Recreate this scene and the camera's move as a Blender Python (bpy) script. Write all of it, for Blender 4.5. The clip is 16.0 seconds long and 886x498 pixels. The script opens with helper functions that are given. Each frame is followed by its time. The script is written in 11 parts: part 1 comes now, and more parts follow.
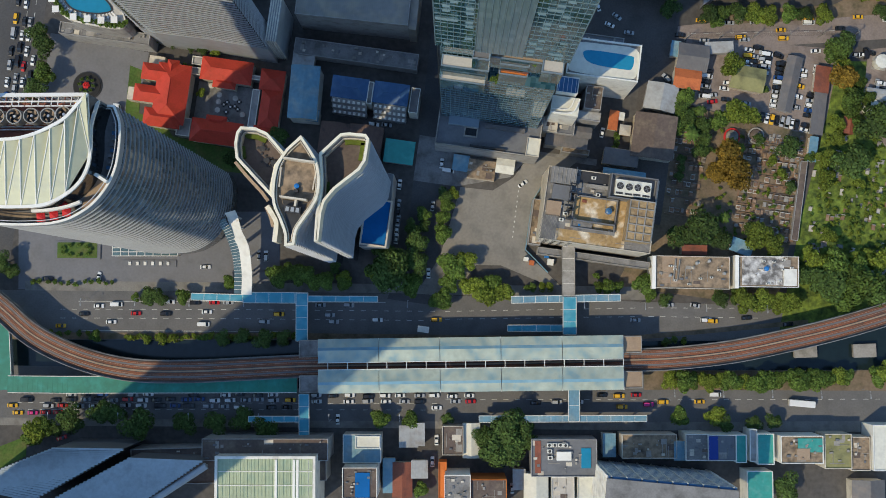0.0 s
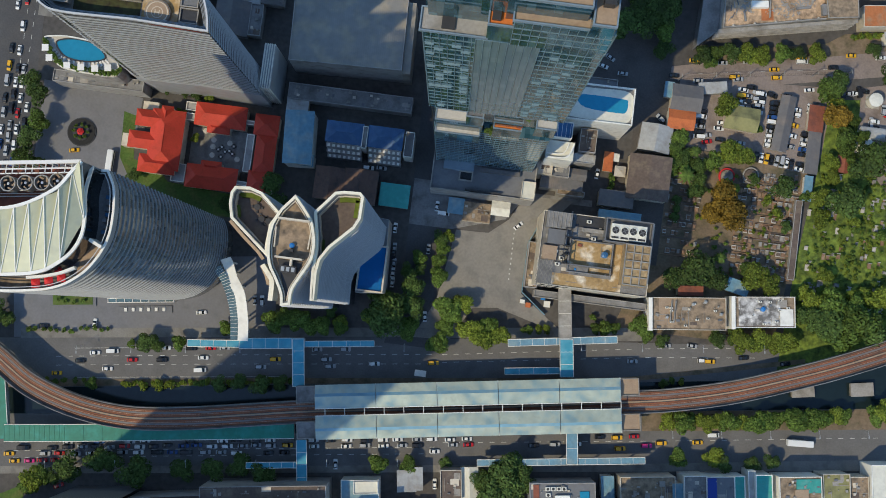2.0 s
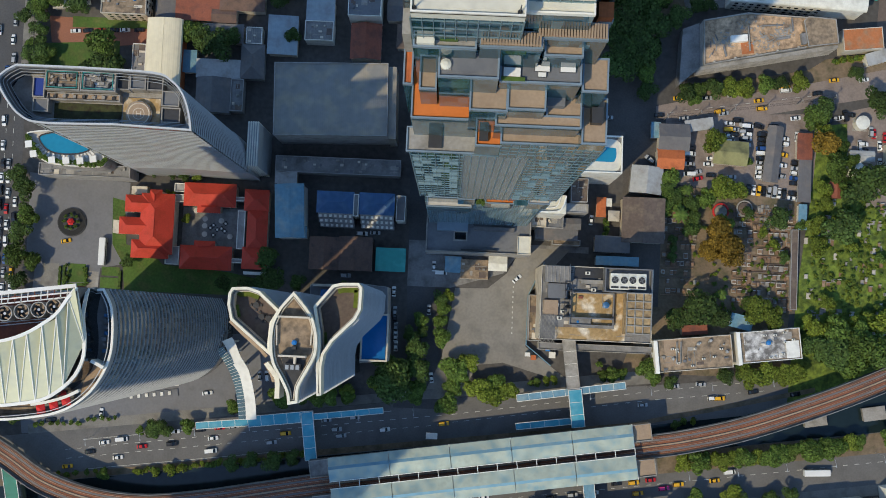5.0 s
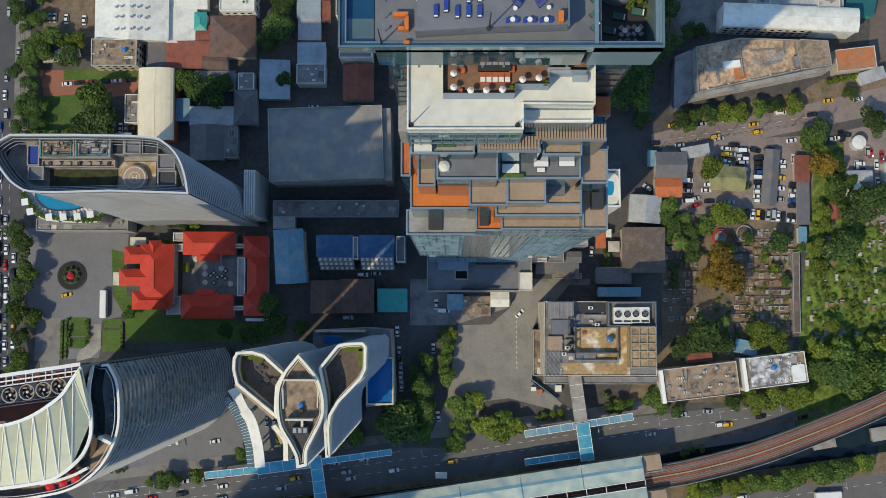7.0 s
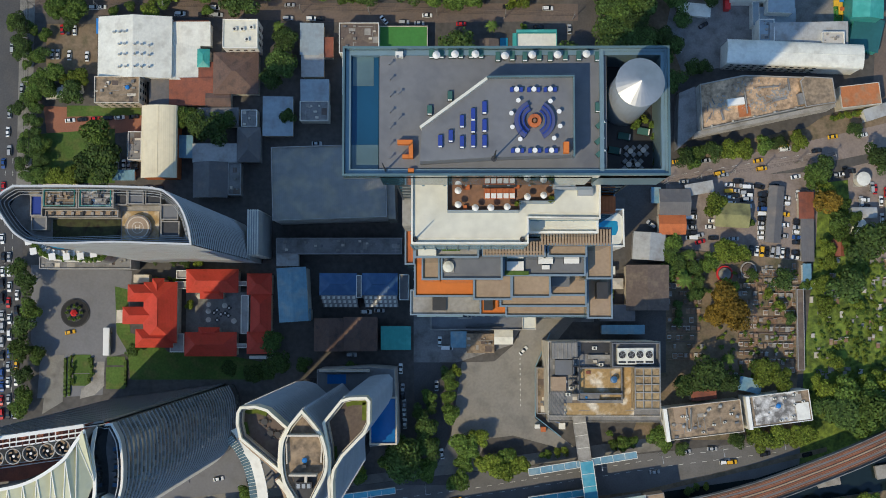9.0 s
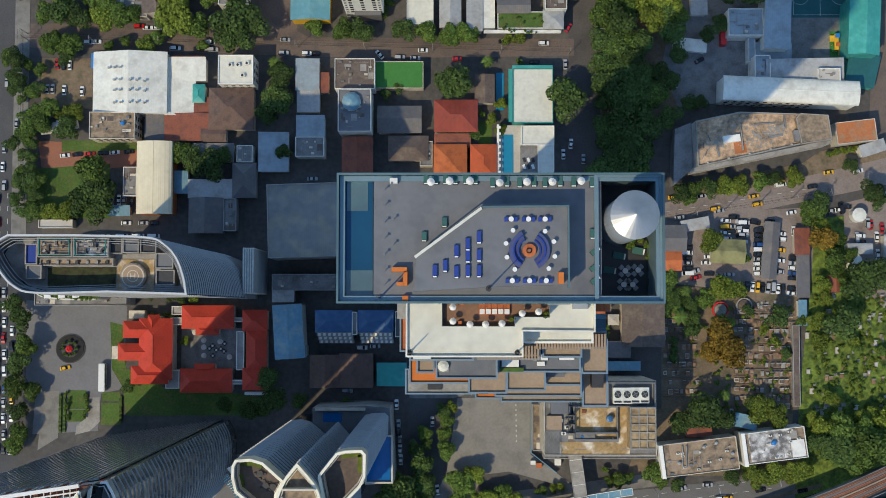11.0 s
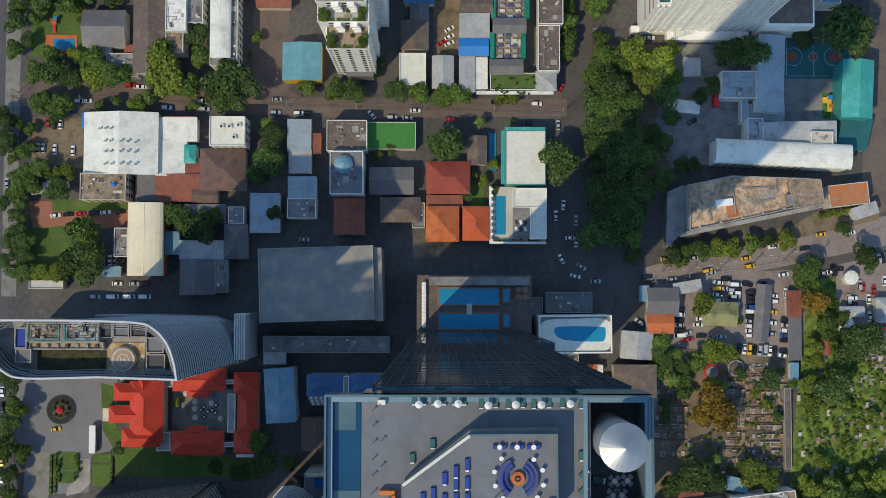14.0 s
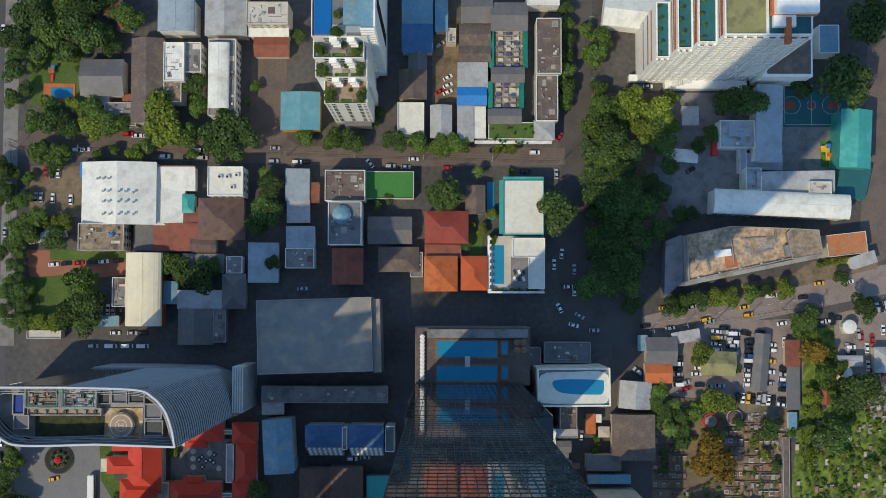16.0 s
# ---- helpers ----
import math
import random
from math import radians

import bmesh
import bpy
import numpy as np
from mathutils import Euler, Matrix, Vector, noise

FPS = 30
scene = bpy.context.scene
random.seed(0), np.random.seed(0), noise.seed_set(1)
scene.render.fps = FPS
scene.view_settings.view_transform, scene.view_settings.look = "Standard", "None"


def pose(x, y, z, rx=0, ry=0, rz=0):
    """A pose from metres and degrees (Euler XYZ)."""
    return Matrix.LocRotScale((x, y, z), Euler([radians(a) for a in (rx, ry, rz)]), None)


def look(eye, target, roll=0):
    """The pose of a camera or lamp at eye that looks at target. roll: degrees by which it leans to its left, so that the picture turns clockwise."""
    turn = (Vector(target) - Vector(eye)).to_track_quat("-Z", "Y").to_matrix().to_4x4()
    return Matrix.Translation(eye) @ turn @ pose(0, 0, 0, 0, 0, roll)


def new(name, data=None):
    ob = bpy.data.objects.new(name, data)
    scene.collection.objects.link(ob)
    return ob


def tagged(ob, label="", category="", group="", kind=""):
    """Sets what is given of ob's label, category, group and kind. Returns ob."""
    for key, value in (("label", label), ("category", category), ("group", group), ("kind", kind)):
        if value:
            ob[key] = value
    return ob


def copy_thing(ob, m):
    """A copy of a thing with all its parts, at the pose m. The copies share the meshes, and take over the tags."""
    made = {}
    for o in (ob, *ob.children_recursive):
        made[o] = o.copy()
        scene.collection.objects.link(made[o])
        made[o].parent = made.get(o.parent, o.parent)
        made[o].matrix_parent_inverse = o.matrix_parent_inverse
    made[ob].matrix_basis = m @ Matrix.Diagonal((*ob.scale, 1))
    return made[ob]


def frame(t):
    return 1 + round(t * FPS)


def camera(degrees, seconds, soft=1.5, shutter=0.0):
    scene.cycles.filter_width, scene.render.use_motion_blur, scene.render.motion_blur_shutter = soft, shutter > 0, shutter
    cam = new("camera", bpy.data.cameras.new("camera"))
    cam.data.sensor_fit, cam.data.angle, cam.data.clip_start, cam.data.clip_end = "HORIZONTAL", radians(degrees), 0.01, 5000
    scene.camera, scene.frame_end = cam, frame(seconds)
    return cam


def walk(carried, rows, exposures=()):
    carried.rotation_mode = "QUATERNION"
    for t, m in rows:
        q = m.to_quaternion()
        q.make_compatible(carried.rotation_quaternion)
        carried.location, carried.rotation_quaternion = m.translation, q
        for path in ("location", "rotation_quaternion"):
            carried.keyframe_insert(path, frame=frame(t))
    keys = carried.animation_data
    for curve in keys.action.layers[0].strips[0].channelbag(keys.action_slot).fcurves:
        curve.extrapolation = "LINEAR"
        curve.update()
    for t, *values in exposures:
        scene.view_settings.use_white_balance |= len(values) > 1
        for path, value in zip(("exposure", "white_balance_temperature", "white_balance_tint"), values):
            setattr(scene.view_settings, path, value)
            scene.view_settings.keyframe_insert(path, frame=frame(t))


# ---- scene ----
cam = camera(43.0, 16.0, soft=0.9)
# seconds, eye, and the three turns of a camera that looks almost straight down
PATH = [
    (0, -0.000, 4.500, 439.883, 2.9561, 0.4522, 8.0494),
    (0.5, -0.242, 7.683, 440.142, 3.1068, 0.4235, 7.9896),
    (1, -0.612, 10.951, 440.313, 3.2359, 0.3859, 7.8951),
    (1.5, -1.076, 14.350, 440.358, 3.3402, 0.3448, 7.6942),
    (2, -1.575, 17.815, 440.283, 3.3937, 0.3108, 7.4513),
    (2.5, -2.051, 21.296, 440.196, 3.4558, 0.3100, 7.1026),
    (3, -2.498, 24.817, 440.145, 3.4919, 0.3026, 6.6751),
    (3.5, -2.978, 28.343, 440.161, 3.5329, 0.3078, 5.8542),
    (4, -3.459, 31.915, 440.202, 3.5528, 0.3351, 4.7707),
    (6.5, -5.682, 51.722, 440.324, 3.4122, 0.3959, 0.2487),
    (7, -5.745, 55.650, 440.489, 3.3507, 0.4401, 0.0491),
    (7.5, -5.738, 59.640, 440.577, 3.3065, 0.4977, 0.0470),
    (8, -5.798, 63.534, 440.670, 3.2474, 0.5592, 0.0295),
    (8.5, -5.901, 67.347, 440.687, 3.2244, 0.5805, 0.0059),
    (9, -5.948, 71.200, 440.746, 3.2099, 0.5945, 0.0134),
    (9.5, -5.927, 75.002, 440.929, 3.2148, 0.5819, 0.0014),
    (10, -5.877, 78.814, 441.151, 3.1781, 0.5333, 0.0000),
    (12.5, -5.448, 99.424, 441.325, 2.7623, 0.2270, 0.0483),
    (13, -5.365, 104.098, 441.423, 2.7009, 0.1713, 0.0575),
    (13.5, -5.252, 108.876, 441.553, 2.6461, 0.1149, 0.1018),
    (14, -5.129, 113.625, 441.689, 2.6382, 0.0815, 0.1204),
    (14.5, -5.009, 118.405, 441.856, 2.6480, 0.0615, 0.1154),
    (15, -4.970, 123.229, 442.083, 2.7273, 0.0317, 0.0959),
    (15.5, -5.030, 127.978, 442.254, 2.6242, 0.0207, 0.1038),
    (16, -5.103, 132.776, 442.367, 2.6500, 0.0051, 0.0860),
]
walk(cam, [(t, pose(x, y, z, rx, ry, rz)) for t, x, y, z, rx, ry, rz in PATH], [(0, 0.21, 5880, 10), (16, 0.21, 5880, 10)])

# ---- world and sun ----
SUN_EL, SUN_AZ = 52.0, 225.6      # height of the sun, and the way to it, in degrees from +x
world = bpy.data.worlds.new("world")
scene.world = world
world.use_nodes = True
sky = world.node_tree.nodes.new("ShaderNodeTexSky")
sky.sky_type, sky.sun_disc = "NISHITA", False
sky.sun_elevation, sky.sun_rotation = radians(SUN_EL), radians(90.0 - SUN_AZ)
sky.air_density, sky.dust_density, sky.ozone_density = 2.0, 0.6, 7.0
world.node_tree.links.new(sky.outputs[0], world.node_tree.nodes["Background"].inputs[0])
world.node_tree.nodes["Background"].inputs[1].default_value = 0.11
sun = new("sun", bpy.data.lights.new("sun", "SUN"))
sun.data.energy, sun.data.angle, sun.data.color = 2.45, radians(0.6), (1.0, 0.81, 0.49)
way = Vector((math.cos(radians(SUN_EL)) * math.cos(radians(SUN_AZ)), math.cos(radians(SUN_EL)) * math.sin(radians(SUN_AZ)), math.sin(radians(SUN_EL))))
sun.matrix_world = look(way * 900, (0, 0, 0))

# ---- materials ----
MATS = {}


def mat(name, color, rough=0.8, vary=0.25, fine=3.0, coarse=0.12, metal=0.0, bump=0.0, streak=0.0, stain=None, stain_amount=0.0, wave=0.0, ior=1.45, island=0.0):
    """A surface with two sizes of mottling. fine and coarse are in marks per metre; stain is a second colour that comes in patches;
    wave is the spacing in metres of ribs; island varies the tone from leaf to leaf or piece to piece."""
    if name in MATS:
        return MATS[name]
    m = bpy.data.materials.new(name)
    m.use_nodes = True
    nt, bs = m.node_tree, m.node_tree.nodes["Principled BSDF"]
    N, L = nt.nodes.new, nt.links.new
    co = N("ShaderNodeTexCoord")
    geo = N("ShaderNodeNewGeometry")
    src = geo.outputs["Position"]
    def noise_node(scale, detail):
        n = N("ShaderNodeTexNoise")
        n.inputs["Scale"].default_value, n.inputs["Detail"].default_value = scale, detail
        L(src, n.inputs["Vector"])
        return n.outputs[0]
    a, b = noise_node(fine, 4.0), noise_node(coarse, 6.0)
    add = N("ShaderNodeMath"); add.operation = "ADD"
    L(a, add.inputs[0]); L(b, add.inputs[1])
    mr = N("ShaderNodeMapRange")
    L(add.outputs[0], mr.inputs[0])
    mr.inputs[1].default_value, mr.inputs[2].default_value = 0.65, 1.35
    mr.inputs[3].default_value, mr.inputs[4].default_value = 1.0 - vary, 1.0 + vary
    tone = mr.outputs[0]
    if island:
        isl = N("ShaderNodeMapRange")
        L(geo.outputs["Random Per Island"], isl.inputs[0])
        isl.inputs[3].default_value, isl.inputs[4].default_value = 1.0 - island, 1.0 + island
        mu = N("ShaderNodeMath"); mu.operation = "MULTIPLY"
        L(tone, mu.inputs[0]); L(isl.outputs[0], mu.inputs[1])
        obi = N("ShaderNodeObjectInfo")
        ob = N("ShaderNodeMapRange")
        L(obi.outputs["Random"], ob.inputs[0])
        ob.inputs[3].default_value, ob.inputs[4].default_value = 1.0 - island * 0.6, 1.0 + island * 0.6
        mu2 = N("ShaderNodeMath"); mu2.operation = "MULTIPLY"
        L(mu.outputs[0], mu2.inputs[0]); L(ob.outputs[0], mu2.inputs[1])
        tone = mu2.outputs[0]
    base = N("ShaderNodeRGB"); base.outputs[0].default_value = (*color, 1)
    col = base.outputs[0]
    if stain:
        st = noise_node(coarse * 2.3 + 0.02, 8.0)
        r = N("ShaderNodeMapRange")
        L(st, r.inputs[0])
        r.inputs[1].default_value, r.inputs[2].default_value = 0.58 - 0.2 * stain_amount, 0.84 - 0.2 * stain_amount
        mx = N("ShaderNodeMix"); mx.data_type = "RGBA"
        L(r.outputs[0], mx.inputs[0]); L(col, mx.inputs[6])
        mx.inputs[7].default_value = (*stain, 1)
        col = mx.outputs[2]
    vm = N("ShaderNodeVectorMath"); vm.operation = "SCALE"
    L(col, vm.inputs[0]); L(tone, vm.inputs["Scale"])
    L(vm.outputs[0], bs.inputs["Base Color"])
    bs.inputs["Roughness"].default_value, bs.inputs["Metallic"].default_value, bs.inputs["IOR"].default_value = rough, metal, ior
    if wave:
        wv = N("ShaderNodeTexWave")
        wv.inputs["Scale"].default_value = 1.0 / wave / 3.14
        L(co.outputs["Object"], wv.inputs["Vector"])
        bp = N("ShaderNodeBump"); bp.inputs["Strength"].default_value, bp.inputs["Distance"].default_value = 0.3, 0.06
        L(wv.outputs[1], bp.inputs["Height"]); L(bp.outputs[0], bs.inputs["Normal"])
    elif bump:
        bp = N("ShaderNodeBump"); bp.inputs["Strength"].default_value, bp.inputs["Distance"].default_value = 0.6, bump
        L(a, bp.inputs["Height"]); L(bp.outputs[0], bs.inputs["Normal"])
    MATS[name] = m
    return m


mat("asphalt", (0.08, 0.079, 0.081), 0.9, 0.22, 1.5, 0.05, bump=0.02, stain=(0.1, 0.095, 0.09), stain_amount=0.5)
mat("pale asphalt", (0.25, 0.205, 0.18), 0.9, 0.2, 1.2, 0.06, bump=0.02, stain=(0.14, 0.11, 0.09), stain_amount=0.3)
mat("forecourt", (0.25, 0.235, 0.21), 0.85, 0.14, 1.0, 0.06, bump=0.02, stain=(0.18, 0.17, 0.155), stain_amount=0.5)
mat("brown lane", (0.15, 0.115, 0.095), 0.9, 0.2, 1.2, 0.06, bump=0.02, stain=(0.1, 0.085, 0.08), stain_amount=0.5)
mat("paving", (0.22, 0.21, 0.19), 0.85, 0.18, 2.0, 0.1, bump=0.02, stain=(0.13, 0.12, 0.11), stain_amount=0.5)
mat("plaza stone", (0.17, 0.17, 0.18), 0.7, 0.12, 1.0, 0.08, stain=(0.145, 0.145, 0.15), stain_amount=0.4)
mat("red brick paving", (0.3, 0.13, 0.08), 0.85, 0.2, 2.0, 0.1, bump=0.02)
mat("earth", (0.2, 0.15, 0.1), 0.95, 0.3, 1.0, 0.08, bump=0.05, stain=(0.1, 0.09, 0.05), stain_amount=0.6)
mat("city ground", (0.09, 0.084, 0.079), 0.95, 0.35, 0.5, 0.03, bump=0.03, stain=(0.11, 0.1, 0.09), stain_amount=0.5)
mat("lawn", (0.075, 0.13, 0.025), 0.95, 0.35, 1.2, 0.09, bump=0.06, stain=(0.12, 0.13, 0.04), stain_amount=0.5)
mat("grave grass", (0.15, 0.205, 0.03), 0.95, 0.6, 0.7, 0.16, bump=0.4, stain=(0.055, 0.085, 0.02), stain_amount=0.8)
mat("leaf green", (0.08, 0.126, 0.023), 0.75, 0.35, 0.8, 0.05, ior=1.3, island=0.5)
mat("leaf dark", (0.056, 0.092, 0.022), 0.75, 0.35, 0.8, 0.05, ior=1.3, island=0.5)
mat("leaf bright", (0.12, 0.157, 0.02), 0.75, 0.35, 0.8, 0.05, ior=1.3, island=0.5)
mat("leaf rust", (0.2, 0.13, 0.018), 0.75, 0.35, 0.8, 0.05, ior=1.3, island=0.5)
mat("bark", (0.1, 0.075, 0.05), 0.95, 0.3, 4.0, 0.3, bump=0.03)
mat("canal water", (0.012, 0.022, 0.024), 0.12, 0.2, 0.4, 0.05)
mat("concrete", (0.33, 0.31, 0.28), 0.85, 0.18, 1.5, 0.1, bump=0.02, stain=(0.2, 0.185, 0.16), stain_amount=0.6)
mat("grey concrete", (0.23, 0.225, 0.22), 0.85, 0.2, 1.5, 0.1, bump=0.02, stain=(0.13, 0.125, 0.12), stain_amount=0.6)
mat("dirty roof", (0.3, 0.225, 0.15), 0.9, 0.4, 0.8, 0.16, bump=0.03, stain=(0.11, 0.09, 0.07), stain_amount=0.6)
mat("brown roof felt", (0.13, 0.1, 0.085), 0.9, 0.25, 1.0, 0.12, stain=(0.2, 0.16, 0.12), stain_amount=0.4)
mat("white paint", (0.78, 0.76, 0.69), 0.6, 0.1, 1.0, 0.12, stain=(0.55, 0.52, 0.47), stain_amount=0.35)
mat("cream wall", (0.62, 0.56, 0.46), 0.75, 0.1, 1.0, 0.12, stain=(0.42, 0.37, 0.3), stain_amount=0.5)
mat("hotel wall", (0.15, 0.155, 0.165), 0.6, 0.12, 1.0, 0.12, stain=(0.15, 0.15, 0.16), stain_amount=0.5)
mat("grey wall", (0.36, 0.35, 0.34), 0.8, 0.12, 1.0, 0.12, stain=(0.24, 0.23, 0.22), stain_amount=0.5)
mat("white metal", (0.74, 0.73, 0.65), 0.5, 0.12, 0.9, 0.1, wave=0.8, stain=(0.56, 0.54, 0.47), stain_amount=0.5)
mat("sail white", (0.64, 0.63, 0.44), 0.55, 0.08, 0.6, 0.1, stain=(0.54, 0.55, 0.43), stain_amount=0.3)
mat("grey metal", (0.38, 0.385, 0.38), 0.5, 0.18, 0.9, 0.1, wave=0.8, stain=(0.27, 0.25, 0.22), stain_amount=0.5)
mat("dark metal", (0.14, 0.135, 0.135), 0.6, 0.15, 0.8, 0.1, wave=0.8, stain=(0.2, 0.17, 0.15), stain_amount=0.4)
mat("brown tile", (0.15, 0.095, 0.075), 0.8, 0.2, 2.0, 0.15, wave=0.6, stain=(0.08, 0.06, 0.055), stain_amount=0.5)
mat("red tile", (0.52, 0.055, 0.03), 0.6, 0.14, 2.0, 0.15, wave=0.5, stain=(0.4, 0.045, 0.02), stain_amount=0.4)
mat("orange tile", (0.5, 0.14, 0.04), 0.65, 0.15, 2.0, 0.15, wave=0.5, stain=(0.34, 0.09, 0.03), stain_amount=0.5)
mat("rust red tile", (0.3, 0.06, 0.04), 0.7, 0.15, 2.0, 0.15, wave=0.5, stain=(0.22, 0.05, 0.035), stain_amount=0.5)
mat("fox tile", (0.5, 0.1, 0.03), 0.65, 0.15, 2.0, 0.15, wave=0.5, stain=(0.38, 0.075, 0.025), stain_amount=0.4)
mat("rust tile", (0.26, 0.085, 0.05), 0.75, 0.18, 2.0, 0.15, wave=0.5, stain=(0.15, 0.06, 0.045), stain_amount=0.5)
mat("blue metal", (0.15, 0.29, 0.38), 0.45, 0.18, 0.8, 0.1, wave=0.8, stain=(0.25, 0.33, 0.35), stain_amount=0.6)
mat("deep blue metal", (0.045, 0.14, 0.3), 0.4, 0.12, 0.5, 0.1, wave=0.8, stain=(0.09, 0.18, 0.32), stain_amount=0.4)
mat("bright blue", (0.03, 0.2, 0.55), 0.5, 0.12, 0.8, 0.2)
mat("teal blue metal", (0.12, 0.29, 0.34), 0.45, 0.12, 0.5, 0.1, wave=0.8, stain=(0.17, 0.33, 0.37), stain_amount=0.5)
mat("pale sheet", (0.3, 0.36, 0.4), 0.5, 0.14, 0.7, 0.1, wave=0.8, stain=(0.24, 0.26, 0.27), stain_amount=0.5)
mat("teal metal", (0.06, 0.33, 0.29), 0.45, 0.12, 0.5, 0.1, wave=0.8, stain=(0.1, 0.4, 0.36), stain_amount=0.4)
mat("teal paint", (0.05, 0.3, 0.26), 0.6, 0.15, 0.8, 0.15, stain=(0.12, 0.34, 0.3), stain_amount=0.4)
mat("court green", (0.055, 0.2, 0.04), 0.8, 0.12, 0.8, 0.1)
mat("pool water", (0.028, 0.235, 0.39), 0.08, 0.08, 0.7, 0.2)
mat("pool deep", (0.015, 0.13, 0.38), 0.08, 0.1, 0.7, 0.2)
mat("deck stone", (0.5, 0.47, 0.42), 0.75, 0.12, 1.5, 0.2)
mat("wood deck", (0.24, 0.13, 0.075), 0.7, 0.2, 2.0, 0.3, stain=(0.15, 0.085, 0.055), stain_amount=0.4)
mat("tan deck", (0.36, 0.265, 0.18), 0.75, 0.15, 2.0, 0.2, stain=(0.3, 0.21, 0.14), stain_amount=0.4)
mat("orange deck", (0.6, 0.17, 0.03), 0.75, 0.12, 1.0, 0.2)
mat("roof grey", (0.172, 0.176, 0.186), 0.75, 0.1, 1.2, 0.12, stain=(0.13, 0.135, 0.15), stain_amount=0.5)
mat("terrace white", (0.69, 0.67, 0.57), 0.7, 0.1, 0.8, 0.15, stain=(0.6, 0.58, 0.5), stain_amount=0.4)


def pane_glass(name, dark, pale, wide, tall, rough, ior):
    """Facade glass whose panes differ a little in tint and in how flat they sit."""
    m = bpy.data.materials.new(name)
    m.use_nodes = True
    nt, bs = m.node_tree, m.node_tree.nodes["Principled BSDF"]
    N, L = nt.nodes.new, nt.links.new
    geo = N("ShaderNodeNewGeometry")
    cell = N("ShaderNodeVectorMath"); cell.operation = "SNAP"
    L(geo.outputs["Position"], cell.inputs[0])
    cell.inputs[1].default_value = (wide, wide, tall)
    rnd = N("ShaderNodeTexWhiteNoise")
    L(cell.outputs[0], rnd.inputs["Vector"])
    wide_noise = N("ShaderNodeTexNoise")
    wide_noise.inputs["Scale"].default_value, wide_noise.inputs["Detail"].default_value = 0.07, 3.0
    L(geo.outputs["Position"], wide_noise.inputs["Vector"])
    power = N("ShaderNodeMath"); power.operation = "POWER"
    L(rnd.outputs["Value"], power.inputs[0]); power.inputs[1].default_value = 2.2
    mul = N("ShaderNodeMath"); mul.operation = "MULTIPLY"
    L(power.outputs[0], mul.inputs[0]); L(wide_noise.outputs[0], mul.inputs[1])
    mx = N("ShaderNodeMix"); mx.data_type = "RGBA"
    L(mul.outputs[0], mx.inputs[0])
    mx.inputs[6].default_value, mx.inputs[7].default_value = (*dark, 1), (*pale, 1)
    L(mx.outputs[2], bs.inputs["Base Color"])
    bump = N("ShaderNodeBump")
    bump.inputs["Strength"].default_value, bump.inputs["Distance"].default_value = 0.12, 0.05
    ripple = N("ShaderNodeTexNoise")
    ripple.inputs["Scale"].default_value = 0.5
    L(geo.outputs["Position"], ripple.inputs["Vector"])
    L(ripple.outputs[0], bump.inputs["Height"]); L(bump.outputs[0], bs.inputs["Normal"])
    bs.inputs["Roughness"].default_value, bs.inputs["IOR"].default_value = rough, ior
    MATS[name] = m


# reflected sky and plaza brightness is lifted into these pane colours
pane_glass("tower glass", (0.018, 0.06, 0.08), (0.15, 0.27, 0.32), 1.6, 4.0, 0.05, 1.6)
pane_glass("panel glass", (0.13, 0.195, 0.235), (0.24, 0.32, 0.37), 2.1, 4.0, 0.12, 1.6)
pane_glass("office glass", (0.11, 0.117, 0.115), (0.42, 0.39, 0.33), 1.5, 4.0, 0.1, 1.6)
pane_glass("grey glass", (0.26, 0.27, 0.265), (0.4, 0.41, 0.4), 1.5, 4.0, 0.12, 1.6)
mat("dark mullion", (0.05, 0.06, 0.068), 0.4, 0.1, 1.0, 0.1, metal=0.3)
mat("pale glass", (0.1, 0.16, 0.17), 0.1, 0.3, 0.25, 0.06, ior=1.75)
mat("dark glass", (0.012, 0.016, 0.02), 0.07, 0.2, 0.3, 0.06, ior=1.6)
mat("mullion", (0.2, 0.29, 0.33), 0.4, 0.1, 1.0, 0.1, metal=0.3)
mat("louver", (0.34, 0.35, 0.36), 0.4, 0.1, 1.0, 0.1, metal=0.3)
mat("boulevard asphalt", (0.15, 0.146, 0.143), 0.9, 0.16, 1.5, 0.06, bump=0.02, stain=(0.12, 0.118, 0.115), stain_amount=0.5)
# tan stain patches imitate light thrown onto the roof by the glass tower
mat("hall roof", (0.24, 0.235, 0.22), 0.5, 0.15, 0.4, 0.07, wave=0.8, stain=(0.34, 0.3, 0.23), stain_amount=0.7)
mat("bright white", (0.86, 0.84, 0.77), 0.6, 0.06, 0.8, 0.12, stain=(0.72, 0.69, 0.62), stain_amount=0.3)
mat("brushed steel", (0.42, 0.42, 0.41), 0.42, 0.12, 1.0, 0.2, metal=0.75)
mat("patchy roof", (0.16, 0.15, 0.14), 0.85, 0.3, 0.9, 0.15, stain=(0.75, 0.73, 0.7), stain_amount=0.75)
mat("tomb brown", (0.24, 0.15, 0.095), 0.9, 0.3, 1.5, 0.15, stain=(0.36, 0.26, 0.17), stain_amount=0.5)
mat("sofa blue", (0.07, 0.085, 0.2), 0.8, 0.1)
mat("net green", (0.015, 0.2, 0.14), 0.8, 0.3, 1.5, 0.3)
mat("ruin roof", (0.46, 0.32, 0.2), 0.9, 0.6, 0.8, 0.1, bump=0.05, stain=(0.16, 0.12, 0.09), stain_amount=0.5)
# tone chosen dark so that it carries the shade lying on these lanes
mat("shade-toned asphalt", (0.092, 0.083, 0.077), 0.9, 0.25, 1.5, 0.05, bump=0.02, stain=(0.065, 0.06, 0.056), stain_amount=0.5)
